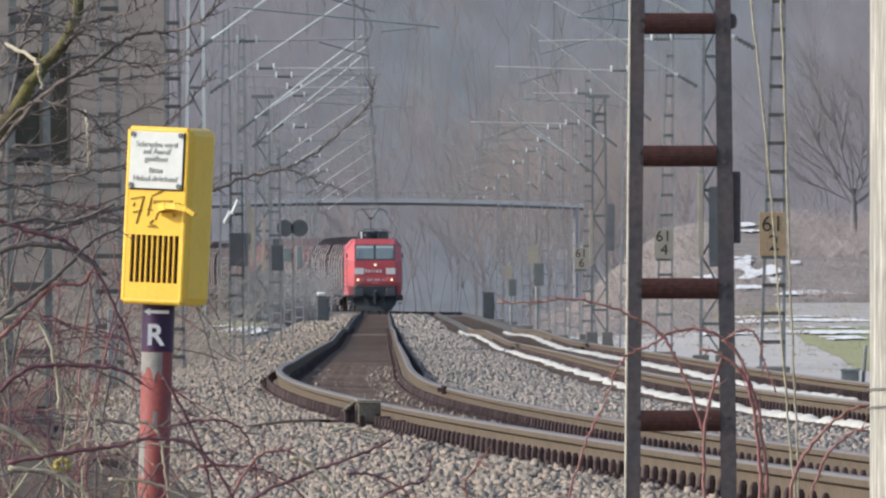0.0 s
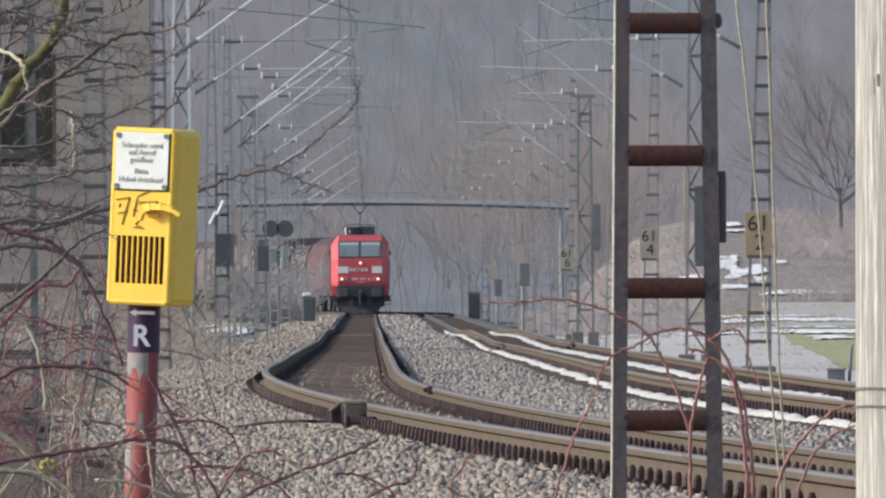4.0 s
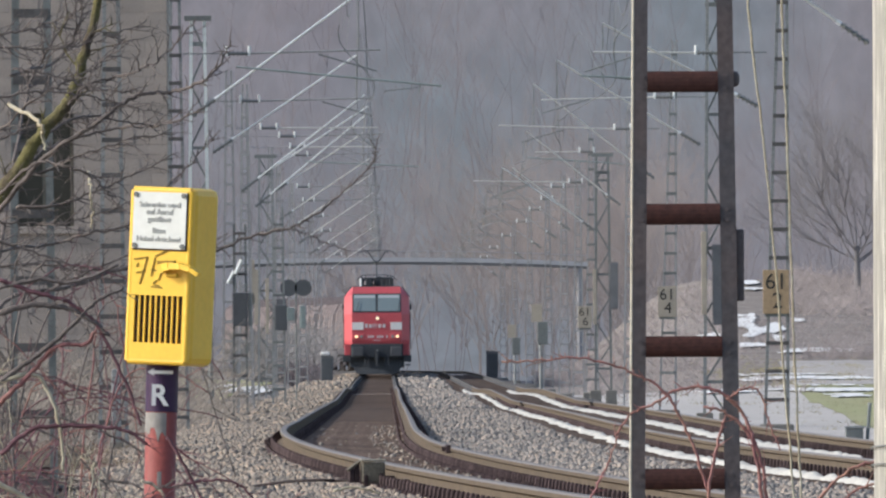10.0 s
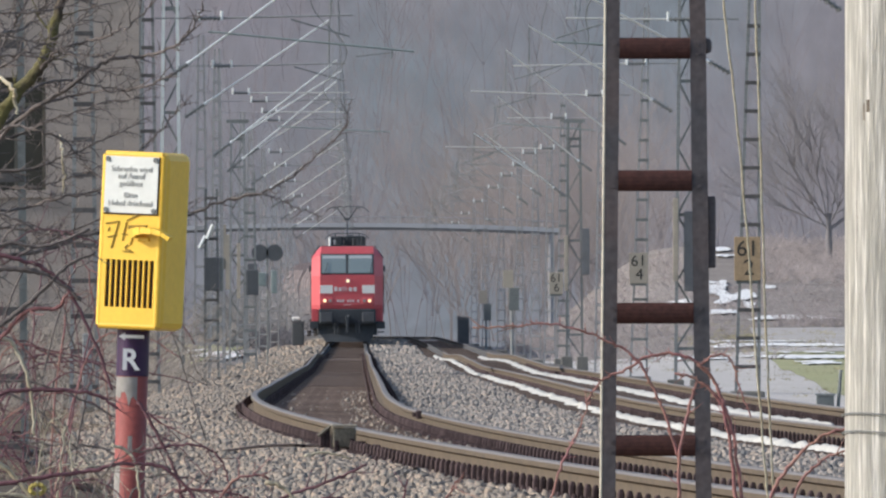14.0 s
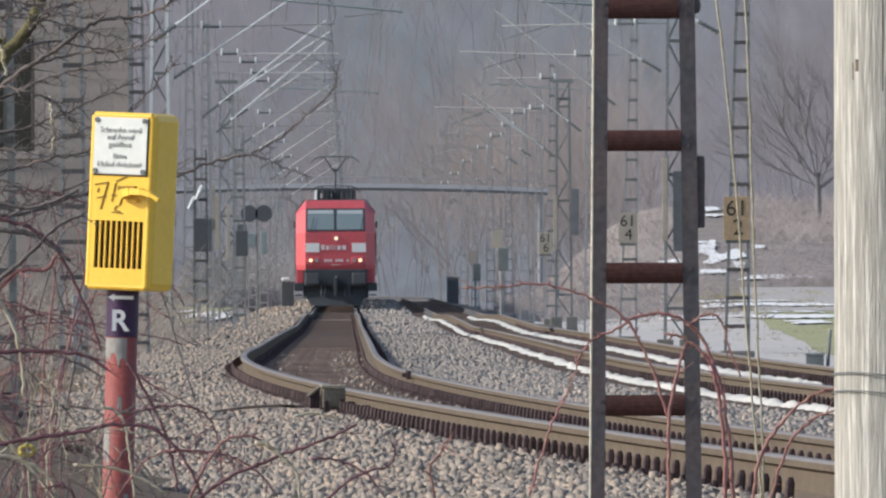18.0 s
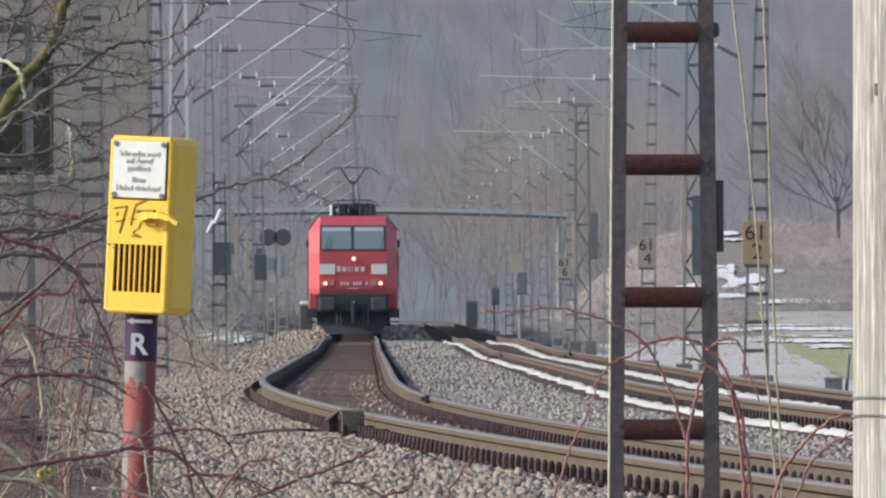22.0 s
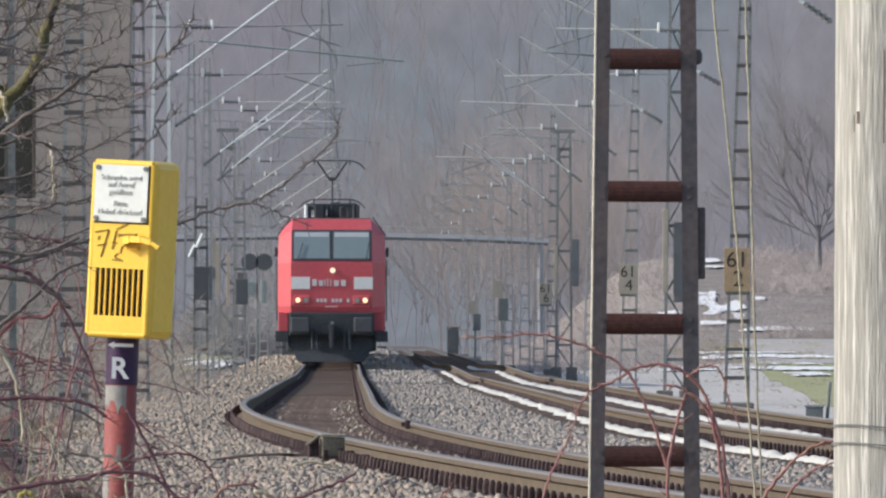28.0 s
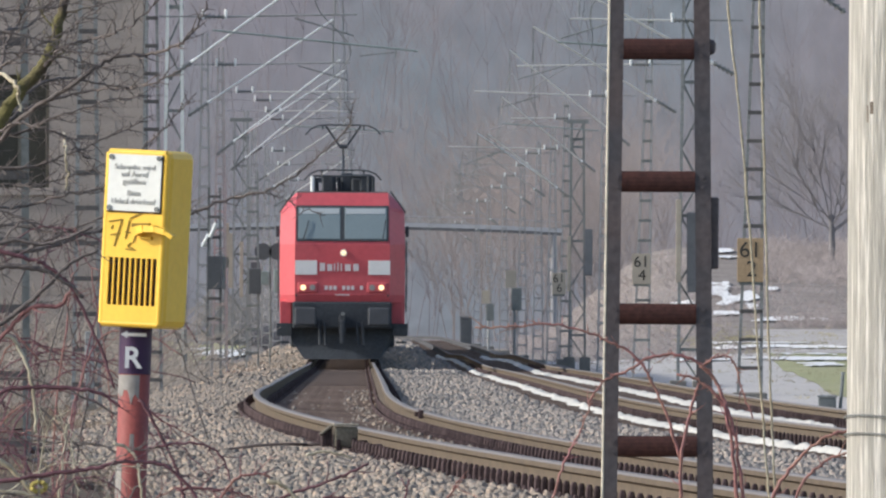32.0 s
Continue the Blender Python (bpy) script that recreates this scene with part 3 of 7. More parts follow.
for x, z0, z1 in ((-0.105, 0.0, 0.130), (-0.140, 0.0, 0.100)):
    part("bracket", boxes(((x - 0.020, -0.07, z0), (x + 0.014, 0.07, z1)), bevel=0.006), M_CLIP, gear, "dark steel bracket")
part("strut", bars(0.011, ((-0.175, -0.08, 0.080), (-0.088, -0.08, 0.148)), sides=8), M_GEAR, gear)
part("under_plate", boxes(((-0.03, -0.06, -0.075), (0.075, 0.05, -0.048)), bevel=0.006), M_CLIP, gear)
raw("cable", *tube(smooth_line([(-0.13, 0, 0.02), (-0.22, 0.2, 0.012), (-0.36, 0.3, 0.016), (-0.52, 1.2, 0.0), (-0.7, 3.0, -0.05)]), 0.011), M_DARK, gear, "black cable")
for d, off in ((184, -0.75), (285, -0.80), (292, -0.84), (262, 0.75)):
    j = thing("rail_joint", "bolted fishplate joint on the rail", "rail joint", pose(*beside(d, off - 0.05, -0.06), 0, 0, 0.8))
    part("fishplate", boxes(((-0.03, -0.35, -0.05), (0.02, 0.35, 0.03)), bevel=0.008), M_CLIP, j)
    for y in (-0.25, -0.08, 0.08, 0.25):
        part("bolt", boxes(((-0.06, y - 0.02, -0.03), (-0.03, y + 0.02, 0.01))), M_CLIP, j)

tr = thing("cable_trough", "low dark concrete cable trough at the edge of the meadow", "trough", pose(6.42, 480, -0.52))
part("body", boxes(((-0.15, -0.3, 0), (0.15, 0.3, 0.36)), bevel=0.01), M_STEELD, tr)
part("lid", boxes(((-0.17, -0.32, 0.362), (0.17, 0.32, 0.40)), bevel=0.006), M_STEEL, tr)
mp = thing("marker_post", "thin leaning dark marker post beside the meadow", "post", pose(6.63, 480, -0.52, 0, 4, 0))
part("shaft", bars(0.03, ((0, 0, 0), (0, 0, 0.75)), sides=8), M_STEELD, mp)
part("tip", bars(0.033, ((0, 0, 0.752), (0, 0, 0.80)), sides=8), M_STEEL, mp)


# ---- masts of the overhead line ----
def ladder_mast(d, x, z0, top, w0, w1, label, lit=M_STEEL, dark=M_STEELD, gap=0.455, footing=True, yaw=0.0, lean=0.0):
    """Two channel legs that draw together upwards, joined by battens."""
    t = thing("lattice_mast", label, "mast", pose(x, d, z0, 0, 0, yaw), "masts of the overhead line")
    for s in (-1, 1):
        bm = channel((s * w0 / 2, 0, -0.1), (s * w1 / 2 + lean, 0, top), 0.05, 0.12, 0.012, s)
        part("leg", bm, lit, t)
    n = int(top / gap)
    for i in range(n):
        z = 0.35 + i * gap
        h = w0 / 2 + (w1 - w0) / 2 * z / top - 0.012
        for y in (-0.068, 0.068):
            part("batten", boxes(((lean * z / top - h, y - 0.007, z - 0.03), (lean * z / top + h, y + 0.007, z + 0.03))), dark, t)
    if footing:
        part("footing", boxes(((-0.28, -0.28, -0.9), (0.28, 0.28, -0.04)), bevel=0.03), M_CONCRETE, t, "concrete footing")
    return t


def braced_mast(d, x, z0, top, w0, w1, label, boxed=False, lit=M_STEEL, dark=M_STEELD):
    """Four angle legs with crossed bracing, tapering upwards, with a cap."""
    t = thing("lattice_mast", label, "mast", pose(x, d, z0), "masts of the overhead line")
    for sx in (-1, 1):
        for sy in (-1, 1):
            bm = bmesh.new()
            bar(bm, (sx * w0 / 2, sy * w0 / 2, -0.1), (sx * w1 / 2, sy * w1 / 2, top), 0, flat=(0.06, 0.06))
            part("leg", bm, lit, t)
    n = int(top / 0.62)
    for i in range(n):
        z, z2 = top * i / n, top * (i + 1) / n
        a, b = w0 / 2 + (w1 - w0) / 2 * z / top, w0 / 2 + (w1 - w0) / 2 * z2 / top
        s = 1 if i % 2 else -1
        for q in (-1, 1):
            part("brace", bar(bmesh.new(), (-s * a, q * a, z), (s * b, q * b, z2), 0, flat=(0.035, 0.012)), dark, t)
            part("brace", bar(bmesh.new(), (q * a, -s * a, z), (q * b, s * b, z2), 0, flat=(0.012, 0.035)), dark, t)
            if i % 4 == 1:
                part("cross_bar", bar(bmesh.new(), (-a, q * a, z), (a, q * a, z), 0, flat=(0.06, 0.012)), dark, t)
    part("cap", boxes(((-w1 / 2 - 0.14, -0.2, top), (w1 / 2 + 0.14, 0.2, top + 0.10))), dark, t)
    part("collar", boxes(((-w1 / 2 - 0.05, -0.15, top - 0.5), (w1 / 2 + 0.05, 0.15, top - 0.42))), dark, t)
    for sx in (-1, 1):
        part("footing", boxes(((sx * w0 / 2 - 0.16, -0.4, -0.8), (sx * w0 / 2 + 0.16, 0.4, 0.05)), bevel=0.02), M_CONCRETE, t, "concrete footing")
    if boxed:
        guide, weights = boxed
        part("weight_guide", boxes(((guide - 0.05, -0.34, 1.95), (guide + 0.05, -0.28, 3.55)), bevel=0.008), M_SIGNPALE, t, "pale guide rail of the tension weights")
        for x0, x1, z0w, z1w in weights:
            part("balance_weight", boxes(((x0, -0.3, z0w), (x1, -0.1, z1w)), bevel=0.02), M_WEIGHT, t, "dark stack of tension weights")
    return t


def insulator(parent, a, b, r, material, name="insulator"):
    """A string of sheds along a rod."""
    a, b = Vector(a), Vector(b)
    bm = bmesh.new()
    bar(bm, a, b, r * 0.45, 8)
    for k in range(5):
        p = a.lerp(b, (k + 0.5) / 5)
        v = (b - a).normalized() * r * 0.35
        bar(bm, p - v, p + v, r, 8, r * 0.7)
    part(name, bm, material, parent)


def cantilever(mast, reach, z_low, rise=2.0, tube_r=0.020, long_arm=None, shine=M_GALV, over=0.35, dim=M_STEELD, reg=None):
    """Hinged bracket that carries the wires over the track: reach metres sideways from the mast."""
    s = 1 if reach > 0 else -1
    foot, tip = Vector((s * 0.16, 0, z_low)), Vector((reach, 0, z_low + rise))
    a, b = foot.lerp(tip, 0.04), foot.lerp(tip, 0.17)
    c = part("top_tube", bars(tube_r, (b, tip), sides=8), shine, mast, "bright galvanised slanting tube")
    insulator(c, a, b, 0.052, M_INSUL)
    part("collar", bars(0.030, (b, foot.lerp(tip, 0.19)), sides=8), M_GLASSINS, c)
    # reg: where the level tube begins and ends, sideways, and its heights there
    xa, xb, zr, zo = reg or (1.20, abs(reach) + over, z_low + 1.1, z_low + 1.15)
    r = part("registration_tube", bars(tube_r * 0.75, ((s * xa, 0, zr), (s * xb, 0, zo)), sides=6), M_STEEL if reg is None else M_ARM, mast)
    insulator(r, (s * (xa - 0.35), 0, zr), (s * xa, 0, zr), 0.045, M_INSUL)
    for q in (xa - 0.36, xa + 0.01):
        part("end_fitting", bars(0.026, ((s * q, 0, zr - 0.03), (s * q, 0, zr + 0.12)), sides=8), M_GLASSINS, r)
    part("stay", bars(0.011, ((s * min(0.13, xa - 0.4), 0, zr), (s * (xa - 0.35), 0, zr)), sides=5), dim, mast)
    part("hanger", bars(0.011, (tip, (reach, 0, zr + 0.05)), sides=5), dim, mast)
    if long_arm:
        x0, x1, z0, z1 = long_arm
        arm = part("steady_arm", bars(0.016, ((s * x0, -0.1, z0), (s * x1, -0.1, z1)), sides=6), M_TEAL, mast, "long pale green steady arm")
        part("dropper", bars(0.012, ((s * (x1 - 0.35), -0.1, z1 + 0.03), (s * (x1 - 0.38), -0.1, z1 - 0.12)), sides=5), dim, arm)
        part("dropper", bars(0.010, ((s * (x1 - 0.38), -0.1, z1 - 0.02), (s * (x1 - 0.95), -0.1, z1 - 0.08)), sides=5), dim, arm)
    part("drop_bracket", bars(0.014, ((reach * 0.78, 0, zr - 0.02), (reach + s * 0.30, 0, zr - 0.30)), sides=5), dim, mast)


# left-hand row
L1 = ladder_mast(192, -3.02, 0.10, 8.6, 0.34, 0.16, "near ladder-type mast of dark steel behind twigs", M_STEELD, M_STEELK)
L2 = ladder_mast(363, -4.68, 0.0, 8.6, 0.40, 0.14, "ladder-type steel mast in front of the stone building", M_STEEL, M_STEELK)
L3 = ladder_mast(461, -4.90, -0.2, 8.6, 0.42, 0.14, "ladder-type steel mast beside the line", M_STEEL, M_STEELK)
cantilever(L3, 3.0, 5.19, 2.07, long_arm=(1.00, 4.36, 6.07, 5.74))
L4 = braced_mast(560, -5.50, -0.45, 8.2, 0.46, 0.26, "crossed-lattice steel mast with bright legs", lit=M_GALV)
for sx in (-1, 1):
    # bar over each front leg that makes its lower part darker
    part("leg_sleeve", bars(0.055, ((sx * 0.235, -0.235, 0.0), (sx * 0.205, -0.205, 2.6)), sides=6), M_STEELD, L4, "dark lower section of the leg")
    part("mound", boxes(((sx * 0.28 - 0.2, -0.3, -0.3), (sx * 0.28 + 0.2, 0.3, 0.22)), bevel=0.12), M_SCRUB, L4, "earth heaped round the footing")
cantilever(L4, 3.15, 5.50, 2.0)
# distance, offset, braced or not, bracket foot and rise, reach, level tube, long arm
for d, xo, kind, low, rise, reach, reg, arm in (
    (655, -3.2, 0, 5.10, 2.32, 3.156, (1.10, 3.45, 6.66, 6.66), None),
    (690, -3.0, 0, 5.62, 1.83, 3.03, None, None),
    (745, -3.3, 0, 5.16, 2.49, 3.19, (1.58, 3.52, 6.83, 6.83), (1.6, 4.6, 6.45, 6.30)),
    (815, -3.035, 2, 6.00, 1.73, 2.82, None, None),
    (890, -3.2, 0, 5.62, 2.0, 3.15, None, None),
    (970, -3.25, 0, 5.62, 2.0, 3.20, None, None),
    (1090, -3.2, 0, 5.62, 2.0, 3.15, None, None),
    (1230, -3.2, 0, 5.62, 2.0, 3.15, None, None),
    (1380, -3.2, 0, 5.62, 2.0, 3.15, None, None),
    (1530, -3.2, 0, 5.62, 2.0, 3.15, None, None),
):
    x, z = line_x(d) + xo, line_z(d) - 0.35
    if kind:
        m = braced_mast(d, x, z, 7.02, 0.46, 0.36, "stout crossed-lattice mast with tension weights", boxed=(0.03, ((0.30, 0.57, 2.2, 2.96),)), lit=M_STEEL, dark=M_STEELD)
    else:
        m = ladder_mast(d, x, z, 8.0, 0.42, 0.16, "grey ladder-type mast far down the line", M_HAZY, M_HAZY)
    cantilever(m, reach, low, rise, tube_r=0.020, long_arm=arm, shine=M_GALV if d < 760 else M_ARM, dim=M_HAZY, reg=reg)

# right-hand row, with the kilometre signs
R1 = ladder_mast(363, 5.34, 0.0, 8.6, 0.40, 0.16, "ladder-type steel mast beside the second track", M_STEEL, M_STEELK)
cantilever(R1, -2.90, 5.10, 1.92, shine=M_ARM)
R2 = ladder_mast(452, 4.80, 0.05, 8.8, 0.42, 0.13, "ladder-type mast carrying an ochre kilometre sign", M_STEEL, M_STEELK, lean=0.17)
cantilever(R2, -2.75, 5.0, 1.40, long_arm=(1.9, 3.11, 5.50, 5.56), reg=(1.25, 2.9, 5.92, 5.94), shine=M_ARM)
R3 = braced_mast(545, 4.62, -0.1, 8.4, 0.44, 0.24, "crossed-lattice mast beside the second track", boxed=(-0.22, ((-0.06, 0.13, 1.75, 3.30),)))
cantilever(R3, -3.04, 5.16, 1.72, reg=(1.14, 3.35, 6.156, 6.116), shine=M_ARM)
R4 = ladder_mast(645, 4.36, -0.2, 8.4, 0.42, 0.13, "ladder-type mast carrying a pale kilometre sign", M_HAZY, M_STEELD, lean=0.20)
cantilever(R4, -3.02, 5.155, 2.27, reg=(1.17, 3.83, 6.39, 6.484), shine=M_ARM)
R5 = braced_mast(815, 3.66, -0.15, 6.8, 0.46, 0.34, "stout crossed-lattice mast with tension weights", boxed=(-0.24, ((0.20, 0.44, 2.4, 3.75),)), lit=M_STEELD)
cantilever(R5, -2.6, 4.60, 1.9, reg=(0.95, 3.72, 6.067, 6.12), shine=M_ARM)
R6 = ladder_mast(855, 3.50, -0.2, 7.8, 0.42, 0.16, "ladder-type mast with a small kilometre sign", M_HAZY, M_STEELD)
cantilever(R6, -2.7, 5.1, 1.7)
for d, kind in ((735, 0), (935, 0), (1010, 0), (1110, 0), (1250, 0), (1400, 0), (1540, 0)):
    x, z = line_x(d) + TRACK2 + 2.7, line_z(d) - 0.35
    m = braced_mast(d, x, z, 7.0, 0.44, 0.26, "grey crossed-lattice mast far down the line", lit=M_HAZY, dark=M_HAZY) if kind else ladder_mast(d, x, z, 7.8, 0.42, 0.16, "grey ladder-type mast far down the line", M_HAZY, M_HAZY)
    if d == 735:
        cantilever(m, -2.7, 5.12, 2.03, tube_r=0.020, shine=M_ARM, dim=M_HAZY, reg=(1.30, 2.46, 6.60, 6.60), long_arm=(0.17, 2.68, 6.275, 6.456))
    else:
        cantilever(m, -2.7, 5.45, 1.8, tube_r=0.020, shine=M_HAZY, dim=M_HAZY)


def km_sign(d, x, z, w, h, upper, lower, ground_col, size, label):
    s = thing("kilometre_sign", label, "sign", pose(x, d, z), "kilometre signs")
    part("plate", boxes(((-w / 2, -0.012, -h / 2), (w / 2, 0.012, h / 2)), bevel=0.004), ground_col, s)
    part("holder", boxes(((-w / 2 + 0.03, 0.013, -h / 2 - 0.05), (w / 2 - 0.03, 0.05, -h / 2 + 0.02))), M_STEELD, s)
    part("clamp", boxes(((-0.1, 0.013, -0.1), (0.1, 0.06, 0.1))), M_STEELD, s)
    lettering(upper, size, pose(0.0, -0.016, h * 0.22) @ pose(0, 0, 0, 90), M_SIGNINK, s, "numeral")
    lettering(lower, size, pose(0.02, -0.016, -h * 0.22) @ pose(0, 0, 0, 90), M_SIGNINK, s, "numeral")


km_sign(451.6, 4.80, 2.13, 0.42, 0.70, "61", "2", M_SIGN, 0.36, "ochre kilometre sign reading 61 over 2 on a mast")
km_sign(644.6, 4.36, 2.23, 0.42, 0.70, "61", "4", M_SIGNPALE, 0.36, "pale kilometre sign reading 61 over 4 on a mast")
km_sign(854.6, 3.28, 2.05, 0.42, 0.66, "61", "6", M_SIGNPALE, 0.36, "small faded kilometre sign on a far mast")

# signals and boxes among the left-hand masts
sg = ladder_mast(630, -5.28, -0.2, 4.2, 0.36, 0.30, "low ladder-type signal post with a dark cabinet", gap=0.455, lit=M_STEELD, dark=M_STEELK)
part("cabinet", boxes(((-0.17, -0.32, 1.92), (0.17, -0.08, 2.67)), bevel=0.02), M_DULL, sg, "dark metal cabinet")
part("side_panel", boxes(((0.18, -0.3, 1.92), (0.26, -0.1, 2.67)), bevel=0.01), M_STEELD, sg)
part("lamp_arm", bars(0.04, ((-0.27, -0.1, 2.87), (-0.13, -0.1, 3.15)), sides=8), M_GALV, sg, "bright slanting lamp bracket")
part("lamp_arm", bars(0.045, ((-0.10, -0.12, 3.08), (0.04, -0.12, 3.40)), sides=8), M_GALV, sg, "bright slanting lamp bracket")
part("plaque", boxes(((0.27, -0.12, 2.4), (0.33, -0.08, 3.4))), M_SIGNPALE, sg)
sg2 = ladder_mast(720, -5.05, -0.2, 5.0, 0.36, 0.28, "slim signal post with a dark cabinet", gap=0.6)
part("cabinet", boxes(((-0.10, -0.3, 1.85), (0.22, -0.1, 2.5)), bevel=0.02), M_DULL, sg2, "dark metal cabinet")
part("pale_board", boxes(((-0.62, -0.2, 2.0), (-0.52, -0.16, 3.4))), M_SIGNPALE, sg2)
dsk = thing("distant_signal", "distant signal with two dark round discs", "signal", pose(-4.70, 735, -0.3))
part("post", bars(0.022, ((0, 0, 0), (0, 0, 3.3)), sides=8), M_STEELD, dsk)
for x in (-0.19, 0.19):
    part("disc", bars(0.22, ((x, -0.10, 3.06), (x, -0.06, 3.06)), sides=20), M_DULL, dsk, "dark round disc")
part("lamp", boxes(((-0.24, -0.12, 2.2), (-0.04, 0.0, 2.55)), bevel=0.02), M_TEAL, dsk, "greenish lamp case")
part("lamp", boxes(((0.10, -0.12, 2.0), (0.24, 0.0, 2.6)), bevel=0.02), M_TEAL, dsk, "greenish lamp case")
for x, d, h, col in ((2.0, 880, 2.6, M_SIGNPALE), (1.6, 1180, 2.2, M_SIGNPALE)):
    p = thing("trackside_sign", "small pale board on a thin post beside the track", "sign", pose(x, d, line_z(d) - 0.5))
    part("post", bars(0.05, ((0, 0, 0), (0, 0, h)), sides=8), M_STEEL, p)
    part("board", boxes(((-0.28, -0.05, h - 0.05), (0.05, -0.02, h + 0.5)), bevel=0.005), col, p)
    part("case", boxes(((-0.1, -0.1, h - 0.75), (0.22, 0.05, h - 0.05)), bevel=0.02), M_STEELD, p)
wp = thing("cable_cabinet", "grey trackside cable cabinet on a narrow base", "cabinet", pose(-4.22, 330, 0.12))
part("body", boxes(((-0.055, -0.1, 0.1), (0.055, 0.1, 0.95)), bevel=0.01), M_STEEL, wp)
part("base", boxes(((-0.08, -0.12, -0.2), (0.08, 0.12, 0.1)), bevel=0.01), M_CONCRETE, wp)

# far relay cabinets, one with snow on its lid
for x, d, w, top, snowy in ((-6.38, 1200, 0.54, 0.74, True), (0.80, 1450, 0.62, 0.78, False)):
    z = line_z(d) - 0.62
    rc = thing("relay_cabinet", "dark trackside cabinet with snow on its lid" if snowy else "dark trackside cabinet beyond the second track", "cabinet", pose(x, d, z))
    part("body", boxes(((-w / 2, -0.3, -0.1), (w / 2, 0.3, top - z - 0.07)), bevel=0.02), M_WEIGHT, rc)
    part("lid", boxes(((-w / 2 - 0.05, -0.35, top - z - 0.066), (w / 2 + 0.05, 0.35, top - z)), bevel=0.02), M_WEIGHT, rc)
    part("door", boxes(((-w / 2 + 0.06, -0.325, 0.1), (w / 2 - 0.06, -0.302, top - z - 0.15)), bevel=0.005), M_DULL, rc)
    if snowy:
        part("snow_cap", boxes(((-w / 2 + 0.02, -0.3, top - z + 0.004), (w / 2 - 0.15, 0.3, top - z + 0.16)), bevel=0.06), M_CLEANSNOW, rc, "cap of old snow")

# overhead wires
for off, name in ((0.0, "track one"), (TRACK2, "track two")):
    w = thing("overhead_wire", "thin dark contact wire with its carrier wire", "overhead wire")
    cw, mw, dr = [], [], []
    ds = [400 + 8 * i for i in range(150)]
    for i, d in enumerate(ds):
        stag = 0.25 * math.sin(d * 2 * math.pi / 150)
        cw.append(beside(d, off + stag, 5.55))
        sag = 0.55 * math.cos((d % 76) / 76 * 2 * math.pi)
        mw.append(beside(d, off + stag * 0.5, 6.45 + sag))
        if i % 2 == 0:
            dr.append((cw[-1], mw[-1]))
    raw("contact_wire", *tube(cw, 0.007, 4), M_STEELD, w)
    raw("carrier_wire", *tube(mw, 0.006, 4), M_STEELD, w)
    for a, b in dr:
        part("dropper", bars(0.004, (a, b), sides=3), M_STEELD, w)

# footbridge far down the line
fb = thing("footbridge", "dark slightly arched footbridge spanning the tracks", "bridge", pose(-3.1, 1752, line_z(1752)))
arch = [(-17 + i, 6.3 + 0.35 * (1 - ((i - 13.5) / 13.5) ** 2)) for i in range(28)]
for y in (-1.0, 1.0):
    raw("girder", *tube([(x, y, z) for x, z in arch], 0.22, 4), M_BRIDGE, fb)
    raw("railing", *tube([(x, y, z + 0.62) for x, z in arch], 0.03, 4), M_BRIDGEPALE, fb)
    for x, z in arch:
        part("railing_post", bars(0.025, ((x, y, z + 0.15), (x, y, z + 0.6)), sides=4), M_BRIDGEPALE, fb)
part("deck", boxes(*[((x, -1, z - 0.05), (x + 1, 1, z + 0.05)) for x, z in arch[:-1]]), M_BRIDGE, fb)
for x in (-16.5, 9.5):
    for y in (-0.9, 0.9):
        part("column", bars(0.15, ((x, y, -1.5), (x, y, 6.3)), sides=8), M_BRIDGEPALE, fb)


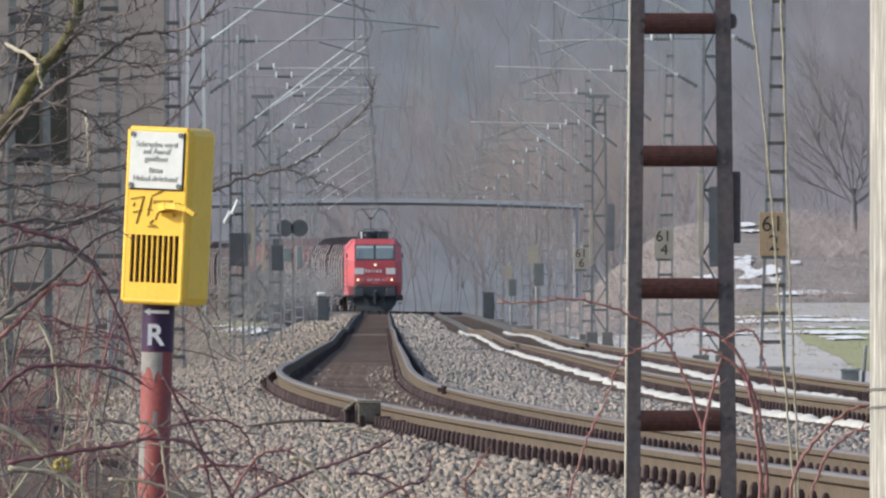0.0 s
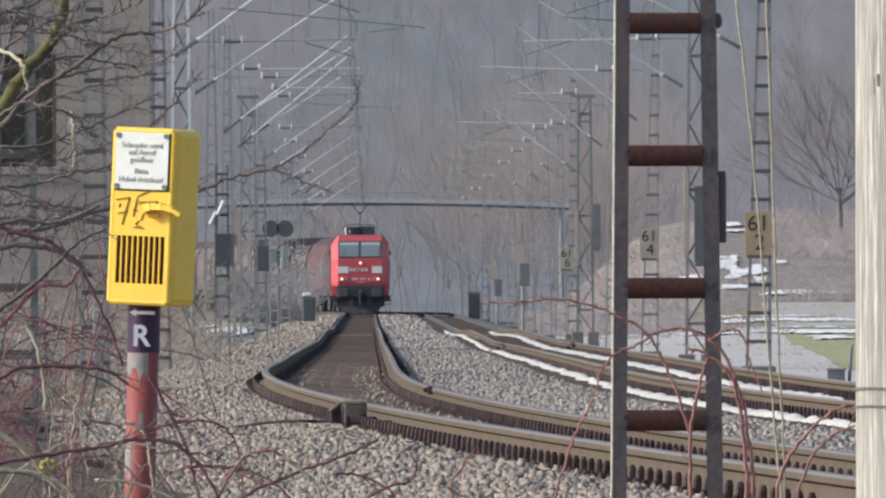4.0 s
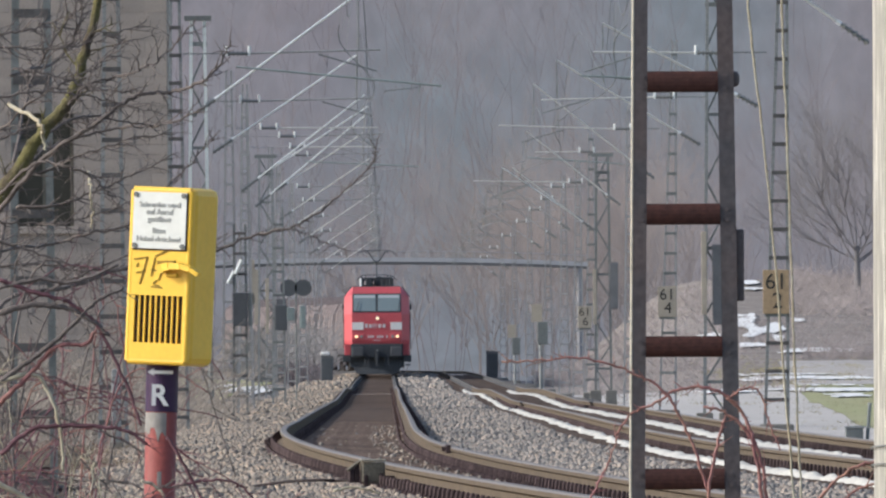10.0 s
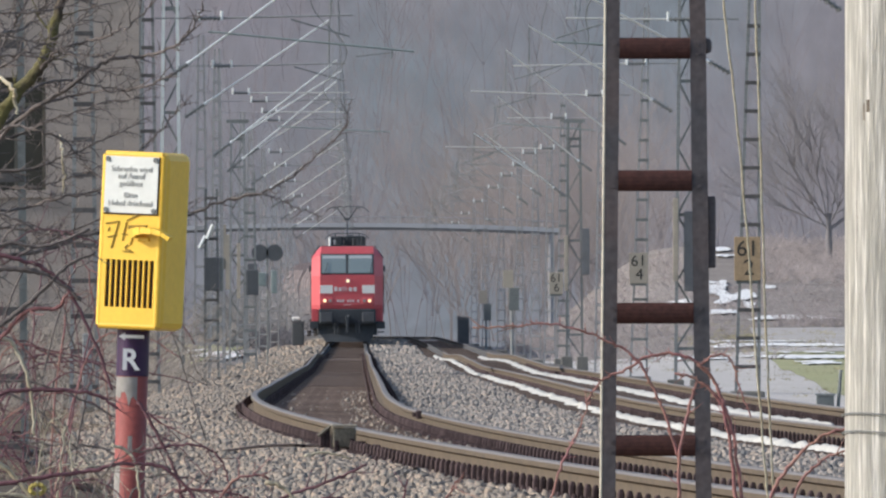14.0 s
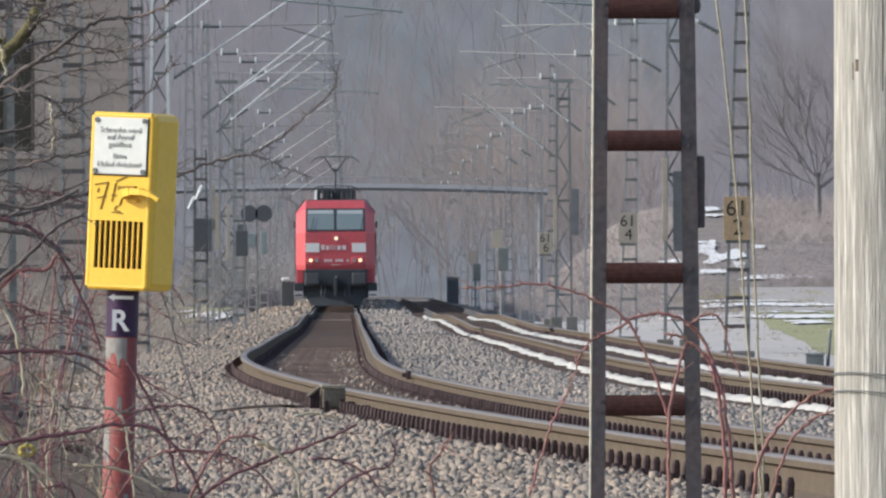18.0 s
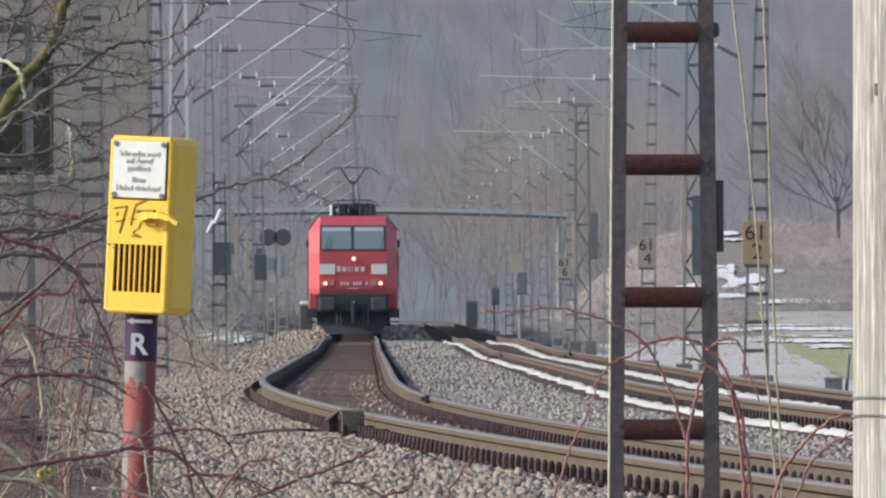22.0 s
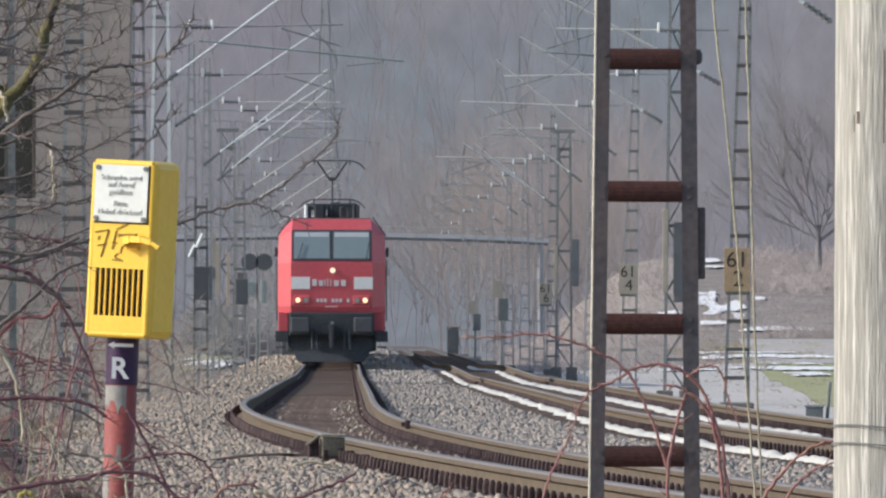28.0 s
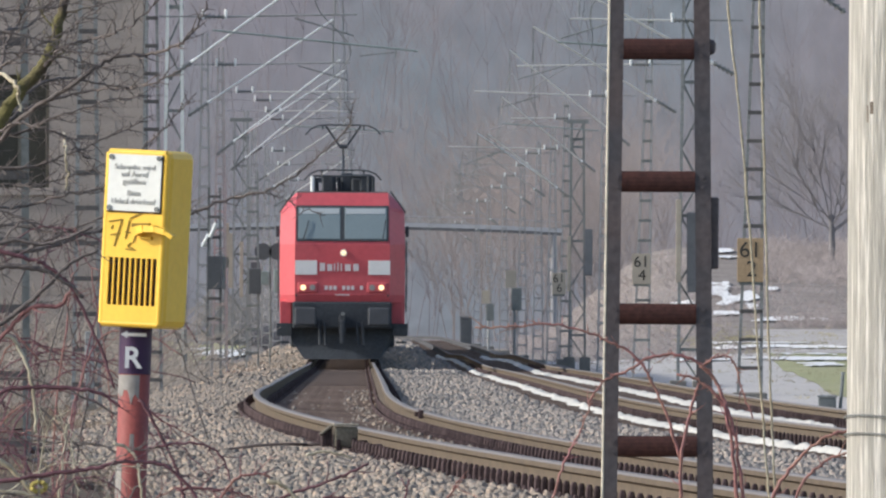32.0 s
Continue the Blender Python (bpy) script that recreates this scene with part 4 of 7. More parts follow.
# ---- the stone building ----
def stone_building():
    d, xr, xl, z0, z1 = 600.0, -6.55, -17.0, -0.9, 11.0
    b = thing("stone_building", "old sandstone lineside building with a dark window", "building", pose(0, d, 0))
    wx0, wx1, wz0, wz1 = -9.80, -8.55, 3.85, 6.25
    y0, y1 = 0.009, 0.55
    for lo, hi in (((xl, y0, z0), (wx0, y1, z1)), ((wx1, y0, z0), (xr, y1, z1)), ((wx0, y0, z0), (wx1, y1, wz0)), ((wx0, y0, wz1), (wx1, y1, z1))):
        part("wall", boxes((lo, hi)), M_MORTAR, b)
    for lo, hi in (((xr - 0.5, y1, z0), (xr, 9.0, z1)), ((xl, 9.0, z0), (xr, 9.5, z1)), ((xl, y1, z0), (xl + 0.5, 9.0, z1))):
        part("wall", boxes((lo, hi)), M_ASHLAR, b)
    rf = bmesh.new()
    vs = [rf.verts.new(p) for p in ((xl - 0.4, -0.4, z1), (xr + 0.4, -0.4, z1), (xr + 0.4, 9.9, z1), (xl - 0.4, 9.9, z1), (xl + 3, 4.75, z1 + 4), (xr - 3, 4.75, z1 + 4))]
    for f in ((0, 1, 5, 4), (1, 2, 5), (2, 3, 4, 5), (3, 0, 4), (3, 2, 1, 0)):
        rf.faces.new([vs[i] for i in f])
    part("roof", rf, M_ROOF, b, "dark tiled roof")
    win = part("window", boxes(((wx0, 0.36, wz0), (wx1, 0.40, wz1))), M_PANE, b, "dark window opening with broken panes")
    part("frame", boxes(((wx0, 0.28, wz0), (wx0 + 0.08, 0.36, wz1)), ((wx1 - 0.08, 0.28, wz0), (wx1, 0.36, wz1)), ((wx0 + 0.08, 0.28, wz1 - 0.10), (wx1 - 0.08, 0.36, wz1)), ((wx0 + 0.08, 0.28, wz1 - 0.62), (wx1 - 0.08, 0.36, wz1 - 0.54)), ((-9.22, 0.28, wz0), (-9.14, 0.36, wz1 - 0.62))), M_FRAME, win)
    part("sill", boxes(((wx0 - 0.1, -0.08, wz0 - 0.16), (wx1 + 0.1, 0.36, wz0)), bevel=0.01), M_ASHLAR, win)
    part("lintel", boxes(((wx0 - 0.2, -0.01, wz1), (wx1 + 0.2, 0.3, wz1 + 0.26)), bevel=0.01), M_ASHLAR, win)
    rnd = random.Random(5)
    shapes = []
    for k in range(6):
        bm = boxes(((-0.5, 0, -0.5), (0.5, 0.04, 0.5)))
        for v in bm.verts:
            if v.co.y < 0.01:
                v.co += Vector((rnd.uniform(-0.01, 0.01), rnd.uniform(-0.004, 0.010), rnd.uniform(-0.012, 0.012)))
        bmesh.ops.bevel(bm, geom=bm.edges[:], offset=0.006, segments=1, affect="EDGES")
        me = bpy.data.meshes.new("stone_block")
        bm.to_mesh(me)
        bm.free()
        me.materials.append(M_ASHLAR)
        shapes.append(me)
    z = z0
    row = 0
    while z < 9.4:
        h = rnd.choice((0.30, 0.36, 0.42))
        x = xr
        first = True
        while x > -12.4:
            w = rnd.uniform(0.45, 0.85) * (0.6 if first and row % 2 else 1)
            first = False
            xa, xb = x - w, x
            clear = z + h > wz0 - 0.16 and z < wz1 + 0.26 and xb > wx0 - 0.2 and xa < wx1 + 0.2
            if clear:
                if xb > wx1 + 0.2:
                    xa = wx1 + 0.2
                elif xa < wx0 - 0.2:
                    xb = wx0 - 0.2
                else:
                    x = xa
                    continue
            if xb - xa > 0.08:
                ob = new("stone_block", rnd.choice(shapes))
                ob.parent = b
                ob.matrix_local = Matrix.Translation(((xa + xb) / 2, 0.0, z + h / 2)) @ Matrix.Diagonal((xb - xa - 0.006, 1, h - 0.006, 1))
            x = x - w
        z += h
        row += 1


stone_building()


# ---- the nearest mast ----
def near_mast():
    t = thing("lattice_mast", "tall dark ladder-type steel mast with rust-brown battens", "mast", pose(0.7175, 97, 0.2), "masts of the overhead line")
    w0, w1, top = 0.393, 0.201, 8.6
    for s in (-1, 1):
        a, b = Vector((s * w0 / 2, 0, -0.2)), Vector((s * w1 / 2, 0, top))
        bm = channel(a, b, 0.046 if s < 0 else 0.054, 0.14, 0.011, s)
        leg = part("leg", bm, M_MASTDARK, t)
        if s < 0:
            # added bar whose cream colour imitates sunlight on the leg's left edge
            bm = bmesh.new()
            bar(bm, a + Vector((-0.004, -0.066, 0)), b + Vector((-0.004, -0.066, 0)), 0.0050, 10)
            part("edge_strip", bm, M_MASTLIT, leg, "cream strip standing in for the sunlit edge")
    for i in range(18):
        z = 0.259 + i * 0.4555
        h = w0 / 2 + (w1 - w0) / 2 * z / top - 0.012
        for y in (-0.062, 0.062):
            # a flat bar with a rounded face
            out = -1 if y < 0 else 1
            half = [(math.cos(a) * 0.036, 0.016 * math.sin(a)) for a in [math.pi * q / 8 for q in range(9)]]
            bm = bmesh.new()
            ends = [[bm.verts.new((x, y + out * p, z + q)) for q, p in half] for x in (-h + 0.036, h - 0.044)]
            for q in range(8):
                bm.faces.new((ends[0][q], ends[0][q + 1], ends[1][q + 1], ends[1][q]))
            bm.faces.new((ends[0][0], ends[1][0], ends[1][8], ends[0][8]))
            for e in ends:
                bm.faces.new(e)
            bmesh.ops.recalc_face_normals(bm, faces=bm.faces[:])
            part("batten", bm, M_BATTEN, t)
        if i < 6:
            for s in (-1, 1):
                for dz in (0.015, -0.02):
                    part("rivet", bars(0.007, ((s * (h - 0.02), -0.078, z + dz), (s * (h - 0.02), -0.07, z + dz)), sides=6), M_MASTDARK, t)
    part("footing", boxes(((-0.5, -0.5, -1.0), (0.5, 0.5, 0.02)), bevel=0.03), M_CONCRETE, t, "concrete footing")
    part("side_bracket", boxes(((0.150, -0.05, 2.062), (0.192, 0.05, 2.116)), bevel=0.016), M_MASTDARK, t)
    part("side_bracket", boxes(((0.160, -0.05, 1.325), (0.204, 0.05, 1.572)), bevel=0.006), M_MASTDARK, t)


near_mast()


# ---- the call box at the crossing ----
def plate_with_slots(xs, zs, y0, y1):
    """A plate over the grid xs, zs, open in every second column of the middle row."""
    bm = bmesh.new()
    v = {(i, j, k): bm.verts.new((x, y, z)) for i, x in enumerate(xs) for j, z in enumerate(zs) for k, y in enumerate((y0, y1))}

    def full(i, j):
        return 0 <= i < len(xs) - 1 and 0 <= j < len(zs) - 1 and not (j == 1 and i % 2 == 1)

    for i in range(len(xs) - 1):
        for j in range(len(zs) - 1):
            if not full(i, j):
                continue
            for k in (0, 1):
                bm.faces.new((v[i, j, k], v[i + 1, j, k], v[i + 1, j + 1, k], v[i, j + 1, k]))
            for di, dj, e in ((-1, 0, ((i, j), (i, j + 1))), (1, 0, ((i + 1, j), (i + 1, j + 1))), (0, -1, ((i, j), (i + 1, j))), (0, 1, ((i, j + 1), (i + 1, j + 1)))):
                if not full(i + di, j + dj):
                    (a, b), (c, d) = e
                    bm.faces.new((v[a, b, 0], v[c, d, 0], v[c, d, 1], v[a, b, 1]))
    bmesh.ops.recalc_face_normals(bm, faces=bm.faces[:])
    return bm


def call_box():
    t = thing("call_box", "yellow call box with lever and white notice on red post", "call box", pose(-0.8722, 75.6, 0.325, 0, 1.7, 0))
    zb = 1.025
    bm = bmesh.new()
    bmesh.ops.create_cone(bm, cap_ends=True, segments=32, radius1=0.0418, radius2=0.0418, depth=1.45, matrix=Matrix.Translation((0, 0, 0.325)))
    post = part("post", bm, M_POST, t, "red painted steel post with grey bare patches")
    post.data.shade_smooth()
    bm = bmesh.new()
    bmesh.ops.create_cone(bm, cap_ends=True, segments=32, radius1=0.0434, radius2=0.0434, depth=0.135, matrix=Matrix.Translation((0, 0, zb - 0.072)))
    band_ob = part("marker_band", bm, M_PURPLE, post, "dark purple band with a white arrow and letter")
    lettering("R", 0.079, pose(-0.007, -0.0455, zb - 0.098) @ pose(0, 0, 0, 90, 0, 0), M_WHITE, post, "letter", "white letter R").data.offset = 0.0018
    bm = bmesh.new()
    box(bm, (-0.022, -0.047, zb - 0.038), (0.029, -0.0445, zb - 0.029))
    vs = [bm.verts.new((x, y, z + zb)) for y in (-0.047, -0.0445) for x, z in ((-0.040, -0.0335), (-0.022, -0.0235), (-0.022, -0.0435))]
    bm.faces.new((vs[0], vs[1], vs[2]))
    bm.faces.new((vs[5], vs[4], vs[3]))
    for i in range(3):
        j = (i + 1) % 3
        bm.faces.new((vs[i], vs[i + 3], vs[j + 3], vs[j]))
    part("arrow", bm, M_WHITE, post, "white arrow")

    for a0, a1, za, zz, seed in ((-175, -70, -0.142, -0.195, 3.0), (-168, -128, -0.38, -0.47, 5.0), (-100, -84, -0.30, -0.335, 8.0), (-70, -50, -0.56, -0.62, 9.0)):
        verts, faces = [], []
        n = 14
        for k in range(n + 1):
            a = radians(a0 + (a1 - a0) * k / n)
            low = zz + 0.045 * noise.noise((k * 0.55, seed, 0)) + (0.012 if k % 5 == 2 else 0) - 0.02 * abs(k / n - 0.4)
            for z in (za, min(low, za - 0.004)):
                verts.append((0.0425 * math.cos(a), 0.0425 * math.sin(a), zb + z))
        faces = [(2 * k, 2 * k + 1, 2 * k + 3, 2 * k + 2) for k in range(n)]
        raw("bare_patch", verts, faces, M_PATCH, post, "grey patch where the red paint is gone").data.shade_smooth()
    W, D, H = 0.189, 0.163, 0.477
    body = part("housing", boxes(((-W / 2, -D / 2 + 0.012, 0), (W / 2, D / 2, H)), bevel=0.021), M_YELLOW, t, "yellow enamelled sheet-metal housing")
    body.matrix_local = pose(0.017, 0, zb - 0.015, 0, 1.0, 0) @ pose(0, 0, 0, 0, 0, -27)
    body.data.shade_flat()
    y = -D / 2
    x0, x1 = -W / 2 + 0.009, W / 2 - 0.009
    zt, zb2 = H - 0.291, H - 0.418
    y2 = y + 0.0065
    n, gap = 9, 0.0124
    pitch = (x1 - x0 - 0.022) / n
    xs = [x0]
    for i in range(n):
        cx = x0 + 0.014 + pitch * i + (pitch - gap) / 2
        xs += [cx, cx + gap]
    fb = plate_with_slots(xs + [x1], [0.009, zb2, zt, H - 0.009], y, y2)
    part("front_cover", fb, M_YELLOW, body, "yellow front cover with nine upright slots")
    # thin dark sheet, the slots' inner shade given as colour
    part("inner_plate", boxes(((x0 + 0.01, y2 + 0.0002, zb2 - 0.002), (x1 - 0.01, y2 + 0.0004, zt + 0.002))), M_DARK, body, "dark sheet painted as the shade behind the slots")
    part("rim", bars(0.010, ((x0, y + 0.009, 0.010), (x0, y + 0.009, H - 0.010)), ((x1, y + 0.009, 0.010), (x1, y + 0.009, H - 0.010)), ((x0, y + 0.009, H - 0.010), (x1, y + 0.009, H - 0.010)), ((x0, y + 0.009, 0.010), (x1, y + 0.009, 0.010)), sides=12), M_YELLOW, body)

    lw, lt, lb = 0.160, H - 0.014, H - 0.166
    lx = -0.002
    plate = part("notice", boxes(((lx - lw / 2, y - 0.004, lb), (lx + lw / 2, y - 0.0005, lt)), bevel=0.001), M_LABEL, body, "white notice with five lines of dark print")
    for sx in (-1, 1):
        for z in (lb + 0.008, lt - 0.008):
            part("screw", bars(0.007, ((lx + sx * (lw / 2 - 0.008), y - 0.008, z), (lx + sx * (lw / 2 - 0.008), y - 0.003, z)), sides=10), M_STEELD, plate)
    # dark strips along the right and lower edges only
    part("border", boxes(((lx + lw / 2 + 0.0005, y - 0.003, lb), (lx + lw / 2 + 0.004, y - 0.0004, lt)), ((lx - lw / 2, y - 0.003, lb - 0.004), (lx + lw / 2 + 0.004, y - 0.0004, lb - 0.0005))), M_DARK, plate)
    for line, dz, size in (("Schranke wird", 0.034, 0.0215), ("auf Anruf", 0.053, 0.0215), ("geöffnet", 0.073, 0.0215), ("Bitte", 0.104, 0.0215), ("Hebel drücken!", 0.126, 0.0215)):
        o = lettering(line, size, pose(lx, y - 0.0055, lt - dz) @ pose(0, 0, 0, 90, 0, 0), M_INK, plate, "print")
    # lever
    lv = bmesh.new()
    path = [Vector((0.016, y - 0.014, H - 0.217)), Vector((0.050, y - 0.026, H - 0.211)), Vector((0.085, y - 0.031, H - 0.211)), Vector((0.115, y - 0.032, H - 0.218)), Vector((0.138, y - 0.030, H - 0.231))]
    for k, (a, b) in enumerate(zip(path, path[1:])):
        bar(lv, a, b, 0, flat=(0.020 - 0.003 * k, 0.026))
    bar(lv, (0.020, y - 0.030, H - 0.219), (0.020, y + 0.002, H - 0.219), 0.012, 12)
    part("lever", lv, M_YELLOW, body, "yellow bent press lever")
    bars_up = bmesh.new()
    bar(bars_up, (0.0, y - 0.006, H - 0.204), (0.055, y - 0.012, H - 0.202), 0, flat=(0.012, 0.010))
    part("hinge", bars_up, M_SCRAWL, body)
    part("keeper", boxes(((0.024, y - 0.010, H - 0.240), (0.060, y + 0.002, H - 0.230)), bevel=0.003), M_YELLOW, body)
    # scrawl
    strokes = (((-0.075, 0.196), (-0.035, 0.189)), ((-0.035, 0.189), (-0.055, 0.262)), ((-0.067, 0.232), (-0.040, 0.226)), ((-0.012, 0.190), (-0.022, 0.240)), ((-0.012, 0.186), (0.035, 0.165)), ((-0.024, 0.222), (0.010, 0.226)), ((0.010, 0.226), (0.002, 0.250)), ((-0.014, 0.260), (-0.004, 0.250)), ((-0.020, 0.268), (0.012, 0.270)), ((-0.012, 0.263), (0.004, 0.266)), ((-0.062, 0.206), (-0.066, 0.216)))
    for (a, za), (b, zb3) in strokes:
        part("scrawl", bar(bmesh.new(), (a, y - 0.0012, H - za), (b, y - 0.0012, H - zb3), 0, flat=(0.0034, 0.003)), M_SCRAWL, body, "brown marker stroke")


call_box()


# ---- the wooden pole ----
def wooden_pole():
    t = thing("wooden_pole", "weathered grey wooden pole with cracks and knots", "pole", pose(0.936, 58, 0.1))
    bm = bmesh.new()
    bmesh.ops.create_cone(bm, cap_ends=True, segments=64, radius1=0.122, radius2=0.112, depth=7.0, matrix=Matrix.Translation((0, 0, 3.2)))
    bmesh.ops.subdivide_edges(bm, edges=[e for e in bm.edges if abs(e.verts[0].co.z - e.verts[1].co.z) > 1], cuts=60)
    for v in bm.verts:
        a = math.atan2(v.co.y, v.co.x)
        k = 1 + 0.012 * noise.noise((a * 3, v.co.z * 0.4, 0)) + 0.014 * noise.noise((a * 14, v.co.z * 0.6, 3)) - 0.02 * max(0, noise.noise((a * 9, v.co.z * 0.25, 7)) - 0.3)
        v.co.x *= k
        v.co.y *= k
    shaft = part("shaft", bm, M_WOOD, t)
    shaft.data.shade_smooth()
    # knots with forked cracks, and long drying cracks
    for x, z, w, h in ((-0.072, 1.707, 0.007, 0.016), (-0.080, 1.695, 0.003, 0.022), (-0.066, 1.582, 0.010, 0.004), (-0.076, 1.588, 0.004, 0.014), (-0.060, 1.570, 0.003, 0.014), (-0.03, 1.10, 0.002, 0.06), (-0.09, 0.95, 0.002, 0.05), (-0.045, 1.36, 0.002, 0.10), (-0.095, 1.45, 0.002, 0.08), (-0.02, 1.75, 0.002, 0.12)):
        r = 0.1185
        a = -math.acos(x / r)
        c, s = math.cos(a), math.sin(a)
        part("crack", boxes(((-0.010, -w * 0.6, -h * 0.8), (0.0008, w * 0.6, h * 0.8))), M_KNOT, t).matrix_local = Matrix.Translation((c * r, s * r, z)) @ Matrix.Rotation(a, 4, "Z")
    for z in (1.07, 1.033):
        ring = [(0.126 * math.cos(2 * math.pi * i / 32), 0.126 * math.sin(2 * math.pi * i / 32), z + 0.006 * math.sin(i * 0.4)) for i in range(33)]
        raw("wire_ring", *tube(ring, 0.0016, 5), M_STEELD, t, "thin binding wire")


wooden_pole()


# ---- the train ----
def mirror_x(bm):
    g = bmesh.ops.duplicate(bm, geom=bm.verts[:] + bm.edges[:] + bm.faces[:])
    vs = [e for e in g["geom"] if isinstance(e, bmesh.types.BMVert)]
    for v in vs:
        v.co.x = -v.co.x
    bmesh.ops.reverse_faces(bm, faces=[e for e in g["geom"] if isinstance(e, bmesh.types.BMFace)])
    bmesh.ops.remove_doubles(bm, verts=bm.verts[:], dist=0.001)
    return bm


def solid(half_rows, y_of=None):
    """A hull from rows of (x, y, z) on the right half, mirrored."""
    bm = bmesh.new()
    grid = [[bm.verts.new(p) for p in row] for row in half_rows]
    for a, b in zip(grid, grid[1:]):
        for i in range(len(a) - 1):
            bm.faces.new((a[i], a[i + 1], b[i + 1], b[i]))
    mirror_x(bm)
    bmesh.ops.recalc_face_normals(bm, faces=bm.faces[:])
    return bm


def wheelset(parent, y):
    for x in (-0.75, 0.75):
        w = part("wheel", bars(0.60, ((x - 0.065, y, 0.60), (x + 0.065, y, 0.60)), sides=28), M_TREAD, parent)
        part("hub", bars(0.16, ((x - 0.12, y, 0.60), (x + 0.12, y, 0.60)), sides=14), M_LOCODARK, w)


def pantograph(parent, y, z, raised):
    p = part("pantograph", boxes(((-0.75, y - 0.9, z + 0.28), (-0.68, y + 0.9, z + 0.34)), ((0.68, y - 0.9, z + 0.28), (0.75, y + 0.9, z + 0.34)), ((-0.68, y - 0.06, z + 0.28), (0.68, y + 0.06, z + 0.34))), M_LOCODARK, parent, "raised pantograph" if raised else "folded pantograph")
    for x in (-0.66, 0.66):
        for yy in (y - 0.8, y + 0.8):
            part("support_insulator", bars(0.07, ((x, yy, z), (x, yy, z + 0.28)), sides=10), M_LOCODARK, p)
    top = 1.68 if raised else 0.52
    knee = (0, y + 1.1, z + (0.95 if raised else 0.45))
    part("lower_arm", bars(0.035, ((0, y - 0.5, z + 0.36), knee), sides=8), M_LOCODARK, p)
    hy = y - 0.5 if raised else y - 0.8
    pivot = (0, hy + 0.1, z + top - 0.52) if raised else (0, hy + 0.1, z + top - 0.08)
    bm = bmesh.new()
    bar(bm, knee, pivot, 0.02, 8)
    if raised:
        for s in (-1, 1):
            bar(bm, (s * 0.08, hy + 0.1, z + top - 0.52), (s * 0.42, hy, z + top - 0.03), 0.026, 8)
        bar(bm, (-0.1, hy + 0.1, z + top - 0.52), (0.1, hy + 0.1, z + top - 0.52), 0.05, 8)
    part("upper_arm", bm, M_LOCODARK, p)
    bm = bmesh.new()
    for yy in (hy - 0.15, hy + 0.15):
        pts = [(-0.92, yy, z + top - 0.24), (-0.78, yy, z + top - 0.09), (-0.6, yy, z + top - 0.015), (-0.4, yy, z + top), (0.4, yy, z + top), (0.6, yy, z + top - 0.015), (0.78, yy, z + top - 0.09), (0.92, yy, z + top - 0.24)]
        for a, b in zip(pts, pts[1:]):
            bar(bm, a, b, 0.017, 8)
    for x in (-0.5, 0.5):
        bar(bm, (x, hy - 0.15, z + top - 0.02), (x, hy + 0.15, z + top - 0.02), 0.03, 6)
        bar(bm, (x, hy, z + top), (x, hy, z + top - 0.12), 0.02, 6)
    part("collector_head", bm, M_LOCODARK, p)


